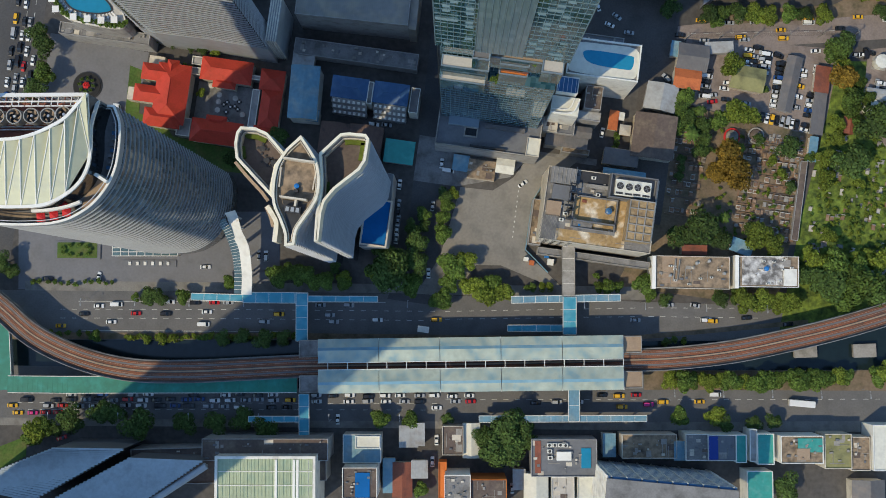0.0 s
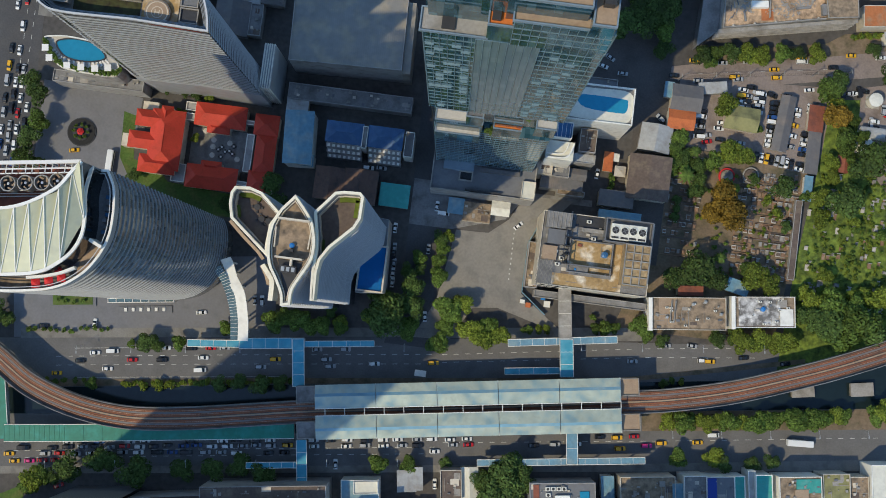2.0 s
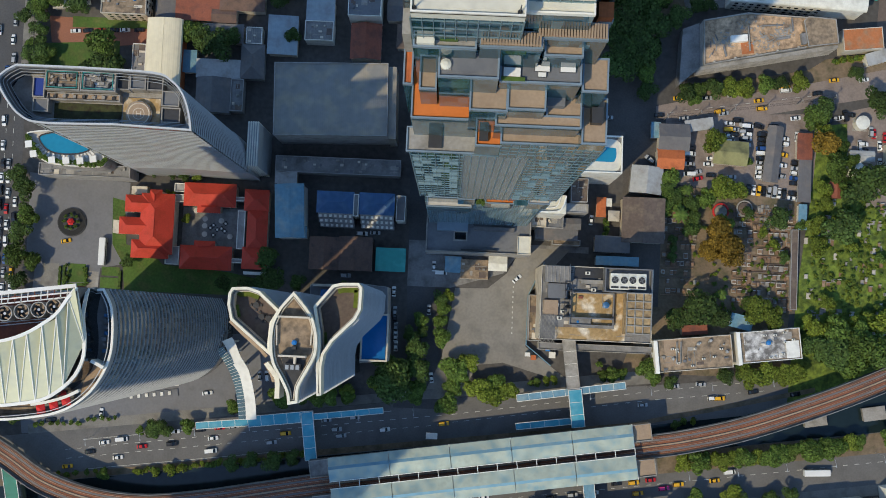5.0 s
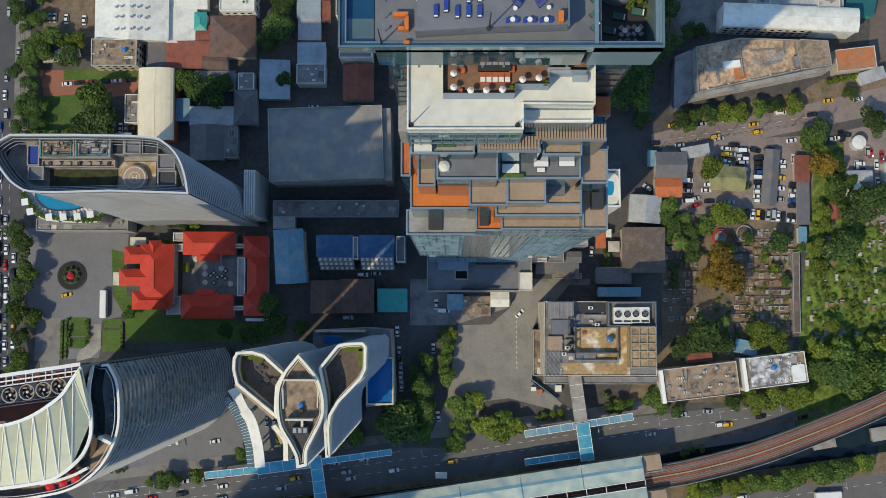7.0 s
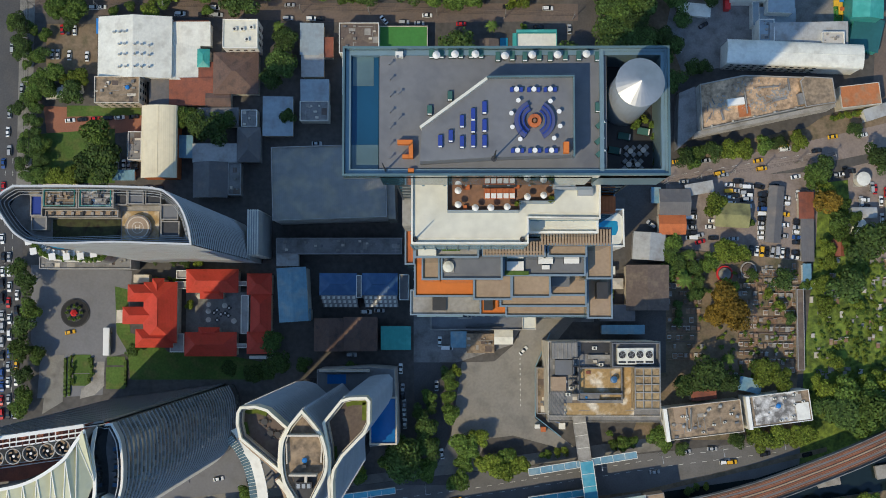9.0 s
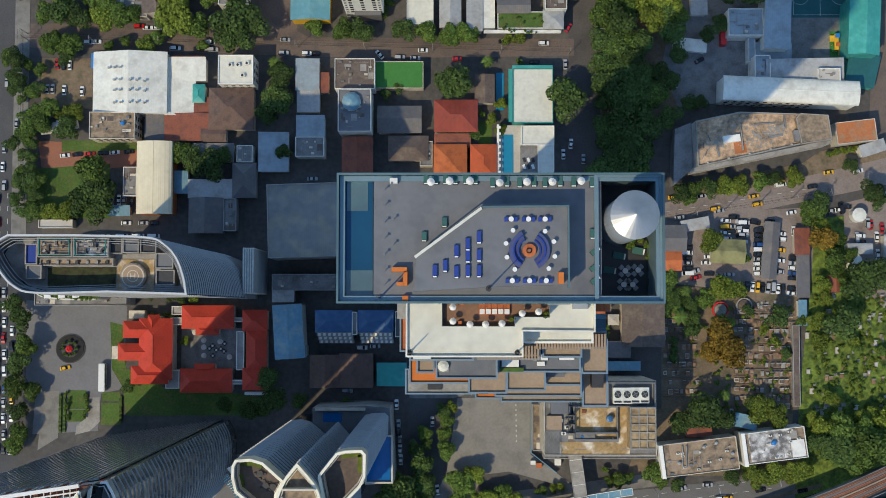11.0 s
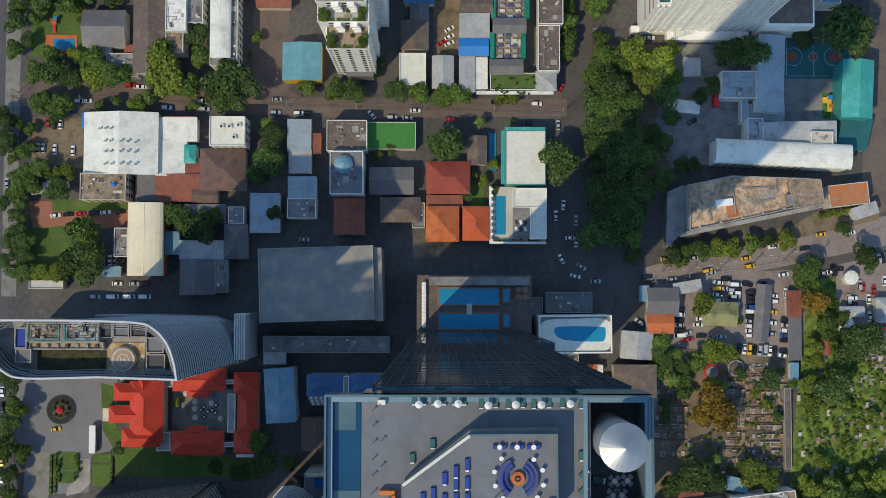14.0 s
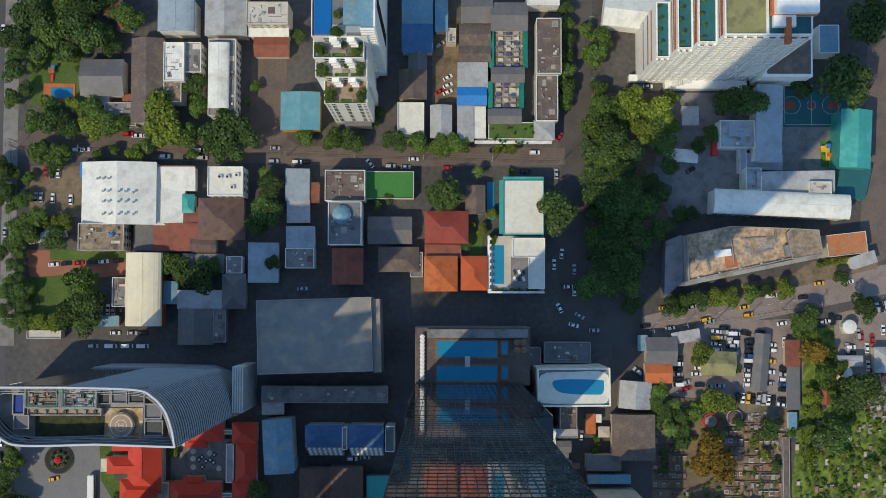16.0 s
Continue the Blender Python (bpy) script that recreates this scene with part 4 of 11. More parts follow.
part("plant_wall", bm, "grey concrete", square)
bm = bmesh.new()
strip(bm, SAIL_W, 0.75, 171.4, 172.0)
part("sail_edge", bm, "bright white", square)
bm = bmesh.new()
prism(bm, [(-95.8, 42.6), (-97.5, 38.5), (-102.5, 33.6), (-112.6, 29.7), (-129.0, 28.0), (-131.0, 38.0)], 153, 160)
part("plant_floor", bm, "rust tile", square)
for k in range(6):
    boxes_on(square, "plant_pipe", -112.5, 33.4 + k * 0.35, 26.0 - 1.6 * k, 0.22, 8.0, 160.0, 161.0 + 0.2 * (k % 2), "rust tile" if k % 2 else "cloth white")
for k, (u, v) in enumerate([(-101.7, 38.2), (-105.4, 37.3), (-109.5, 36.7), (-113.7, 36.0), (-117.9, 35.4), (-122.1, 34.8)]):
    fan = thing("cooling_tower", "round open cooling tower with fan blades on the roof", "cooling tower", u, v, 160.0, group="cooling towers on the roof")
    bm = bmesh.new()
    ring(bm, [(1.95 * math.cos(i * math.tau / 24), 1.95 * math.sin(i * math.tau / 24)) for i in range(24)], 0.22, 0, 5.2)
    part("drum", bm, "grey metal", fan)
    bm = bmesh.new()
    tube(bm, (0, 0, 0), (0, 0, 3.2), 1.75, 20)
    part("well", bm, "dark steel", fan)
    for b in range(5):
        bm = bmesh.new()
        box(bm, 0.25, 1.7, -0.22, 0.22, 4.5, 4.58)
        part("blade", bm, "tan deck", fan, at=pose(0, 0, 0, 12, 0, b * 72 + k * 17))
    bm = bmesh.new()
    tube(bm, (0, 0, 3.2), (0, 0, 4.8), 0.35, 10)
    part("hub", bm, "steel", fan)
TR = [(-96.0, 43.6), (-128.0, 38.9)]
for off, wd, z0, z1 in ((0.0, 0.9, 166.0, 166.8), (-1.5, 0.35, 165.6, 165.9), (-2.6, 0.3, 165.4, 165.7)):
    bm = bmesh.new()
    strip(bm, [(x, y + off) for x, y in TR], wd, z0, z1)
    part("truss_beam", bm, "cloth white", square)
for k in range(20):
    a = along(TR, (k + 0.5) / 20)
    bm = bmesh.new()
    box(bm, -0.1, 0.1, -2.8, 0.2, 165.4, 165.7)
    box(bm, -0.14, 0.14, -0.14, 0.14, 157, 166.2)
    part("truss_post", bm, "cloth white" if k % 3 else "rust tile", square, at=pose(a.x, a.y, 0))
# added out of sight, only to lengthen the tower's shade over the hall
boxes_on(square, "west_screen", -130.0, 36.6, 22.0, 1.0, 8, 153, 185, "hotel panel")
for u, v in [(-106.3, 12.4), (-103.1, 13.3), (-100.1, 14.6), (-101.4, 17.0)]:
    c = thing("sun_canopy", "square red canvas canopy on a roof terrace", "canopy", u, v, 153.1, 14, "red canopies on the terrace")
    bm = bmesh.new()
    vv = [bm.verts.new(p) for p in ((-1.1, -1.1, 3.4), (1.1, -1.1, 3.4), (1.1, 1.1, 3.4), (-1.1, 1.1, 3.4), (0, 0, 4.0))]
    uu = [bm.verts.new((p.co.x, p.co.y, 3.25)) for p in vv[:4]]
    for i in range(4):
        bm.faces.new((vv[i], vv[(i + 1) % 4], vv[4]))
        bm.faces.new((uu[i], uu[(i + 1) % 4], vv[(i + 1) % 4], vv[i]))
    bm.faces.new(uu[::-1])
    part("cloth", bm, "sign red", c)
    for sx in (-1.0, 1.0):
        for sy in (-1.0, 1.0):
            bm = bmesh.new()
            tube(bm, (sx, sy, 0), (sx, sy, 3.3), 0.06)
            part("pole", bm, "steel", c)
bm = bmesh.new()
strip(bm, curve_pts([(-107.9, 13.6), (-104.0, 14.4), (-99.7, 15.8), (-96.2, 17.6)], 4), 0.7, 157.6, 159.4)
part("screen_wall", bm, "bright white", square)
floor_on(square, "brown_terrace", [(-94.2, 25.0), (-91.0, 23.6), (-92.4, 20.2), (-95.0, 16.9), (-97.6, 15.6), (-97.0, 19.2)], 153.6, "tan deck")
floor_on(square, "tan_strip", [(-108.0, 13.4), (-108.0, 11.2), (-118.0, 10.0), (-118.0, 12.6)], 153.5, "dirty roof")
boxes_on(square, "link_wall", -92.2, 24.3, 3.6, 0.8, -26.0, 153, 158.8, "bright white")
for k in range(9):
    boxes_on(square, "terrace_unit", -91.9 + 0.35 * (k % 2), 27.5 + k * 1.5, 1.2, 0.9, 0, 153.1, 154.4 + 0.5 * (k % 3), "hotel wall" if k % 3 else "deep blue metal")

# white swooping canopy from the tower to the footbridge
swoop = thing("swooping_canopy", "white curved canopy with a glazed side over a walkway", "canopy")
for nm, pts, wd, m, za in (("white_band", [(-87.2, 28.2), (-86.2, 26.0), (-84.2, 20.9), (-81.3, 16.0), (-79.7, 10.3), (-78.6, 4.7), (-77.9, -1.8)], 3.9, "bright white", 13.4), ("glass_band", [(-90.0, 24.6), (-86.9, 19.9), (-84.1, 13.5), (-82.4, 7.0), (-81.2, -1.8)], 3.0, "pale glass", 12.8)):
    line = curve_pts(pts, 6)
    n = len(line)
    zz = [za + 8 * (1 - i / (n - 1)) ** 2 for i in range(n)]
    bm = bmesh.new()
    strip(bm, line, wd, [z - 0.7 for z in zz], zz)
    part(nm, bm, m, swoop)
    if nm == "glass_band":
        for i in range(1, n - 1):
            d = (Vector(line[i + 1]) - Vector(line[i - 1])).normalized()
            bm = bmesh.new()
            box(bm, -0.07, 0.07, -wd / 2, wd / 2, 0, 0.15)
            part("glazing_bar", bm, "white paint", swoop, at=pose(*line[i], zz[i], 0, 0, math.degrees(math.atan2(d.y, d.x))))
    for i in range(3, n, 6):
        bm = bmesh.new()
        tube(bm, (*line[i], 0), (*line[i], zz[i] - 0.6), 0.35, 8)
        part("column", bm, "white paint", swoop)

# the hotel with the boat-shaped roof
HT = [(-139.1, 102.8), (-137.4, 105.6), (-134.0, 107.7), (-115.0, 107.7), (-94.3, 107.1), (-88.8, 105.1), (-85.2, 101.2), (-83.1, 95.8), (-82.2, 90.8), (-104.8, 91.5), (-125.5, 91.1), (-131.8, 92.9), (-136.0, 97.2)]
HT_SKIN = HT[3:] + HT[:1]
HTC = curve_pts(HT[3:9], 4) + curve_pts(HT[9:] + HT[:3], 4)
hotel = thing("boat_shaped_hotel", "grey hotel tower with boat-shaped plan, level louvres and helipad", "tower")
bm = bmesh.new()
prism(bm, HTC, 0, 108)
part("wall", bm, "hotel glass", hotel)
bm = bmesh.new()
strip(bm, HT[8:12], 0.5, 0, 116)
part("panel_wall", bm, "hotel glass", hotel, "dark glazing behind level blades")
bm = bmesh.new()
ring(bm, offset_in(HT, -0.6), 0.9, 0, 24)
part("plinth", bm, "hotel panel", hotel)
floor_on(hotel, "roof", offset_in(HT, 0.6), 108.1, "concrete")
rim_on(hotel, "parapet", HTC, 0.4, 107, 116.5, "hotel wall")
rim_on(hotel, "rim", offset_in(HTC, -0.3), 0.55, 116.5, 117.6, "fin white", "white rounded roof rim")
for d, z in ((0.7, 115.4), (1.3, 114.2), (1.9, 112.8)):
    rim_on(hotel, "rail", offset_in(HTC, d), 0.16, z, z + 0.3, "fin pale")
louvres(hotel, curve_pts(HT[3:9], 5), 10, 115, 2.9, 0.3, 0.3, "fin white")
louvres(hotel, HT[8:12], 26, 115, 3.1, 0.5, 0.95, "hotel panel", "blade")
boxes_on(hotel, "east_fin", -80.0, 100.4, 4.3, 16.0, 0, 0, 30, "hotel panel")
for k in range(5):
    x, y, w, d, r = -80.0, 100.4, 4.3, 16.0, 0
    bm = bmesh.new()
    box(bm, -0.2, 0.2, -d / 2 - 0.4, d / 2 + 0.4, 0, 30.6)
    part("fin", bm, "white paint", hotel, at=pose(x - w / 2 + (k + 0.5) * w / 5, y, 0))
for nm, (x, y, w, d, r), h, m in (("lift_well", (-121.5, 104.5, 10.0, 5.7, 0), 5.5, "dirty roof"), ("lift_well", (-110.9, 104.5, 10.2, 5.7, 0), 5.5, "patchy roof"), ("plant_box", (-104.2, 105.0, 3.9, 4.6, 0), 4, "dark steel"), ("plant_box", (-99.5, 104.9, 4.5, 4.0, 0), 4.5, "roof grey"), ("plant_box", (-94.5, 105.1, 4.5, 4.4, 0), 4, "dark steel"), ("plant_box", (-89.7, 100.5, 5.0, 4.3, 0), 4, "roof grey"), ("plant_box", (-89.4, 95.6, 5.3, 4.3, 0), 4, "dark steel"), ("screen", (-129.1, 102.5, 3.3, 5.8, 0), 3.5, "cloth blue"), ("screen", (-128.4, 97.3, 4.4, 3.8, 0), 3, "roof grey"), ("gangway", (-116.0, 100.2, 21.5, 1.9, 0), 2.5, "tan deck")):
    boxes_on(hotel, nm, x, y, w, d, r, 108.1, 108.1 + h, m)
    rim_on(hotel, "kerb", rect(x, y, w + 0.3, d + 0.3), 0.35, 108.1, 108.1 + h + 0.7, "concrete")
floor_on(hotel, "dark_court", rect(-115.3, 95.7, 20.2, 6.0, 0), 108.4, "moss")
floor_on(hotel, "pad_floor", rect(-99.2, 96.4, 11.0, 9.4, 0), 108.5, "cream stain")
MACH = random.Random(23)
for x0, x1 in ((-126.0, -117.0), (-115.5, -106.3)):
    rim_on(hotel, "well_rail", rect((x0 + x1) / 2, 104.5, 9.0, 4.8), 0.14, 114.3, 114.9, "teal paint")
    for k in range(16):
        x, y = MACH.uniform(x0 + 0.6, x1 - 0.6), MACH.uniform(102.6, 106.4)
        boxes_on(hotel, "roof_machine", x, y, MACH.uniform(0.5, 1.6), MACH.uniform(0.4, 1.1), MACH.choice((0, 0, 90, 30)), 113.6, 113.9 + MACH.random(), MACH.choice(("concrete", "dirty roof", "dark steel", "brown roof felt")))
    for k in range(3):
        boxes_on(hotel, "pipe", (x0 + x1) / 2, 103.2 + 1.2 * k, 8.4, 0.16, 0, 113.7, 114.0, "grey concrete")
for k in range(7):
    boxes_on(hotel, "gangway_box", -124.5 + 2.9 * k, 100.2, 0.9, 0.9, 0, 110.6, 111.2 + 0.4 * (k % 2), "concrete" if k % 3 else "dark steel")
HX, HY = -99.6, 96.1
pad = thing("helipad", "round tan helipad with a pale ring and letter", "helipad", HX, HY, 108.1)
for nm, r0, z0, z1, m in (("pad", 3.6, 0, 2.2, "tan deck"), ("platform_edge", 3.9, 0, 1.9, "concrete")):
    bm = bmesh.new()
    tube(bm, (0, 0, z0), (0, 0, z1), r0, 28)
    part(nm, bm, m, pad)
for r0, wd in ((3.3, 0.3), (1.75, 0.2)):
    bm = bmesh.new()
    ring(bm, [(r0 * math.cos(i * math.tau / 32), r0 * math.sin(i * math.tau / 32)) for i in range(32)], wd, 2.18, 2.24)
    part("painted_ring", bm, "cream wall", pad)
bm = bmesh.new()
box(bm, -0.75, -0.5, -0.8, 0.8, 2.18, 2.25), box(bm, 0.5, 0.75, -0.8, 0.8, 2.18, 2.25), box(bm, -0.5, 0.5, -0.12, 0.12, 2.18, 2.25)
part("painted_letter", bm, "cream wall", pad)

# pool deck of the hotel
deck = thing("pool_deck", "raised curved hotel pool deck with a planted edge", "terrace")
DK = curve_pts([(-165.3, 101.0), (-162.8, 96.2), (-157.4, 90.9), (-144.4, 89.6), (-136.2, 90.2), (-135.8, 94.2), (-141.7, 101.0), (-154.3, 102.9), (-162.0, 102.4)], 4, True)
bm = bmesh.new()
prism(bm, DK, 0, 25)
part("base", bm, "grey wall", deck)
floor_on(deck, "floor", offset_in(DK, 0.3), 25.1, "deck stone")
rim_on(deck, "parapet", DK, 0.5, 24.5, 26.2, "white paint")
bm = bmesh.new()
prism(bm, curve_pts([(-160.3, 100.4), (-154.2, 102.0), (-146.5, 101.0), (-141.8, 96.9), (-145.4, 95.0), (-152.6, 94.6), (-157.5, 96.2)], 4, True), 24.9, 25.3)
part("pool", bm, "pool water", deck, "blue pool water")
for u, v in [(-163.6, 97.2), (-161.6, 93.6), (-154.6, 91.6), (-149.3, 91.6), (-144.1, 91.7), (-139.3, 92.6)]:
    c = thing("cabana", "white canvas pool cabana on four posts", "cabana", u, v, 25.1, 8, "cabanas by the pool")
    bm = bmesh.new()
    box(bm, -1.25, 1.25, -1.25, 1.25, 2.4, 2.55)
    part("canopy", bm, "cloth white", c)
    for sx in (-1.1, 1.1):
        for sy in (-1.1, 1.1):
            bm = bmesh.new()
            tube(bm, (sx, sy, 0), (sx, sy, 2.4), 0.07)
            part("post", bm, "white paint", c)
for k in range(22):
    a = along(DK, 0.06 + 0.45 * k / 22)
    tree("s", a.x + 0.3, a.y + 1.2, 1.3, 25.1)
for k in range(15):
    a = along(curve_pts([(-161.3, 97.0), (-157.6, 94.0), (-151.0, 92.9), (-144.6, 93.4), (-140.6, 95.2)], 4), k / 14)
    s = thing("pool_lounger", "white sun lounger beside the hotel pool", "lounger", a.x, a.y, 25.1, 90 + 9 * (k - 8), "loungers by the pool")
    for nm, q6, m in (("frame", (-0.95, 0.95, -0.34, 0.34, 0.15, 0.3), "cloth white"), ("backrest", (0.45, 0.95, -0.34, 0.34, 0.3, 0.62), "cloth white")):
        bm = bmesh.new()
        box(bm, *q6)
        part(nm, bm, m, s)
rim_on(deck, "pool_coping", curve_pts([(-160.8, 100.5), (-154.2, 102.5), (-146.2, 101.5), (-141.1, 96.8), (-145.3, 94.5), (-152.7, 94.1), (-157.9, 95.8)], 4, True), 0.5, 25.1, 25.5, "dark steel", "dark pool edge")
wing = house("hotel_low_wing", -147.2, 90.0, 35.1, 4.5, 0, 12, "grey wall", "grey concrete", label="low grey hotel wing below the pool deck", category="building")

# the hotel with the petal roof
LEFT = [(-65.4, 43.8), (-64.5, 45.5), (-60.3, 45.8), (-56.9, 44.8), (-51.0, 39.6), (-53.0, 36.0), (-53.3, 30.4), (-53.0, 27.2), (-64.5, 36.6), (-65.5, 40.6)]
MID = curve_pts([(-47.2, 45.0), (-44.4, 41.9), (-41.8, 38.4), (-40.4, 34.1), (-40.1, 30.2), (-40.7, 27.1), (-42.8, 22.8), (-44.5, 19.1), (-44.6, 15.1)], 3) + curve_pts([(-47.3, 14.5), (-47.8, 17.7), (-49.7, 21.4), (-52.1, 25.5), (-53.0, 30.6), (-52.7, 36.2), (-50.7, 40.7)], 3)
RIGHT = [(-42.0, 41.2), (-37.0, 47.4), (-34.6, 48.0), (-30.0, 48.2), (-28.9, 47.0), (-29.0, 40.9), (-30.3, 38.1), (-36.3, 31.9), (-38.5, 28.3), (-39.0, 24.9), (-38.7, 17.2), (-39.9, 16.9), (-40.5, 24.9), (-40.2, 30.2), (-40.5, 34.0)]
petal = thing("petal_roofed_hotel", "pale hotel tower with three white petal-shaped roof rims", "tower")
for nm, pts, h in (("west_body", LEFT, 131.0), ("middle_body", MID, 134.0), ("east_body", RIGHT, 131.0)):
    sunk = 0.0 if nm == "middle_body" else 4.0
    bm = bmesh.new()
    prism(bm, offset_in(pts, 0.25), 0, h - sunk)
    b = part(nm, bm, "hotel glass", petal)
    floor_on(petal, "roof_floor", offset_in(pts, 0.6), h + 0.15 - sunk, "dirty roof" if nm == "middle_body" else "brown roof felt")
    rim_on(petal, "rim", pts, 0.75, h - 0.5 - sunk, h + 2.4, "petal rim", "cream-white roof rim")
    # dark ring puts the shade of the gap between the rims into colour
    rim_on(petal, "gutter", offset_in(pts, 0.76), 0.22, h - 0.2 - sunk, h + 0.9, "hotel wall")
    rim_on(petal, "inner_rim", offset_in(pts, 0.99), 0.25, h - 0.2 - sunk, h + 1.5 - sunk * 0.6, "cream wall")
    louvres(petal, pts + pts[:1], 27, h - 1 - sunk, 3.9, 0.26, 0.3, "fin white", "floor_band")
    lawn = offset_in(pts, 1.9)
    if nm != "middle_body":
        bm = bmesh.new()
        strip(bm, [p for p in lawn if p[1] > 41.0], 1.3, h + 0.1 - sunk, h + 1.4 - sunk)
        part("planting", bm, "leaf bright", petal, "clipped yellow-green hedge")
        bm = bmesh.new()
        strip(bm, [p for p in offset_in(pts, 1.5) if 28.0 < p[1] < 41.0][:2], 0.9, h + 0.1 - sunk, h + 1.2 - sunk)
        part("planting", bm, "leaf green", petal, "low green hedge")
# ledge and tail outside the west wing
bm = bmesh.new()
strip(bm, [(-66.0, 36.3), (-61.9, 32.6), (-57.1, 28.7), (-55.2, 26.7)], 0.9, 125.2, 126.2)
part("outer_ledge", bm, "tan deck", petal)
bm = bmesh.new()
strip(bm, curve_pts([(-54.8, 25.1), (-52.6, 22.5), (-51.5, 20.5), (-51.3, 15.5)], 4), 1.3, 120, 129)
part("tail", bm, "petal rim", petal, "cream-white trailing rim")
bm = bmesh.new()
strip(bm, curve_pts([(-55.6, 25.0), (-53.9, 22.3), (-52.9, 19.8)], 4), 0.8, 0, 126)
part("tail_wall", bm, "tan deck", petal)
boxes_on(petal, "machine_box", -46.5, 24.6, 4.4, 1.9, 0, 134.4, 136.4, "dark steel")
for k in range(3):
    boxes_on(petal, "machine_grille", -47.9 + 1.4 * k, 24.6, 0.9, 1.2, 0, 136.4, 136.6, "hotel panel")
for x, y, ln, rot in ((-51.3, 33.0, 5.5, 92), (-41.9, 33.4, 5.5, 88)):
    boxes_on(petal, "light_bar", x, y, ln, 0.35, rot, 134.1, 135.4, "cream wall")
boxes_on(petal, "roof_wall", -46.6, 38.1, 8.8, 0.5, 0, 134, 138, "cream wall")
boxes_on(petal, "roof_wall", -46.6, 27.6, 7.4, 0.5, 0, 134, 138, "cream wall")
boxes_on(petal, "roof_wall", -45.9, 26.5, 0.6, 1.8, 0, 134, 137, "cream wall")
floor_on(petal, "lower_court", [(-49.9, 27.1), (-43.0, 27.1), (-44.8, 20.8), (-45.0, 16.6), (-46.9, 16.6), (-47.6, 20.5)], 134.4, "dark steel")
tank(-46.5, 31.2, 134.2, 0.7, 1.0, "bright blue")
boxes_on(petal, "kiosk", -46.4, 29.8, 1.1, 0.8, 0, 134.1, 136, "dark steel")
for k in range(3):
    x, y = [(-58.6, 40.9), (-57.0, 37.7), (-54.9, 37.3)][k]
    s = thing("roof_table", "dark round table with seats on a roof terrace", "table", x, y, 127.15, 20 * k, "tables on the roof terrace")
    bm = bmesh.new()
    tube(bm, (0, 0, 0.7), (0, 0, 0.78), 0.9, 12)
    part("top", bm, "dark steel", s)
    bm = bmesh.new()
    tube(bm, (0, 0, 0), (0, 0, 0.7), 0.15, 8)
    part("leg", bm, "dark steel", s)
    for q in range(4):
        bm = bmesh.new()
        box(bm, 1.1, 1.7, -0.3, 0.3, 0, 0.5)
        part("seat", bm, "dark steel", s, at=pose(0, 0, 0, 0, 0, q * 90))
podium = thing("hotel_podium", "hotel podium with a deep blue rooftop pool", "building")
PD = [(-56.7, 50.0), (-37.4, 51.0), (-28.2, 50.2), (-26.8, 22.9), (-37.2, 21.9), (-37.3, 29.1), (-56.5, 29.1)]
bm = bmesh.new()
prism(bm, PD, 0, 25)
part("wall", bm, "grey wall", podium)
floor_on(podium, "roof", offset_in(PD, 0.2), 25.1, "roof grey")
rim_on(podium, "parapet", rect(-32.1, 31.4, 10.1, 17.5, 0), 0.6, 25, 26.4, "cream wall")
floor_on(podium, "pool", rect(-32.3, 31.5, 8.9, 16.3, 0), 25.5, "pool deep", 0.3, "deep blue pool water")
boxes_on(podium, "north_wall", -46.4, 49.7, 18.3, 0.9, 0, 25, 28, "cream wall")
floor_on(podium, "small_pool", rect(-49.4, 46.6, 6.8, 3.4, 0), 25.4, "pool deep", 0.3, "deep blue pool water")

# ---- the stepped glass skyscraper ----
glass_tower = thing("stepped_glass_skyscraper", "very tall glass skyscraper with stepped terraces cut into its faces", "skyscraper")


def glass_block(name, x, y, w, d, rot, z0, z1, sides="NSEW", pitch=1.6, storey=4.0, wall="tower glass", bars="mullion"):
    """A glass block with upright bars and a band at each floor."""
    a, b = w / 2, d / 2
    bm = bmesh.new()
    box(bm, x - a, x + a, y - b, y + b, z0, z1)
    part(name, bm, wall, glass_tower)
    bm = bmesh.new()
    box(bm, -0.06, 0.06, -0.14, 0.14, z0, z1)
    bar = mesh_of("mullion", bm, bars)
    for s in sides:
        ln, off, turn = {"S": (w, b, 0), "N": (w, b, 180), "E": (d, a, 90), "W": (d, a, -90)}[s]
        n = max(2, round(ln / pitch))
        for k in range(n + 1):
            part("mullion", bar, None, glass_tower, at=pose(x, y, 0, 0, 0, turn) @ pose(-ln / 2 + k * ln / n, -off, 0))
    bm = bmesh.new()
    ring(bm, rect(0, 0, w + 0.16, d + 0.16), 0.3, 0, 0.5)
    band = mesh_of("floor_band", bm, bars)
    z = z0 + storey
    while z < z1 - 0.5:
        part("floor_band", band, None, glass_tower, at=pose(x, y, z))
        z += storey


def terrace(x, y, w, d, rot, z, material, drop=8.0, rail=True, wall="mullion"):
    """A step of the tower: a block with its own floor and low wall."""
    bm = bmesh.new()
    box(bm, x - w / 2, x + w / 2, y - d / 2, y + d / 2, z - drop, z)
    part("terrace_block", bm, "tower glass", glass_tower)
    floor_on(glass_tower, "terrace_floor", rect(x, y, w - 0.1, d - 0.1), z + 0.1, material)
    if rail:
        rim_on(glass_tower, "terrace_rail", rect(x, y, w + 0.1, d + 0.1), 0.28, z - 0.6, z + 0.55, "rail blue" if wall == "mullion" else wall)


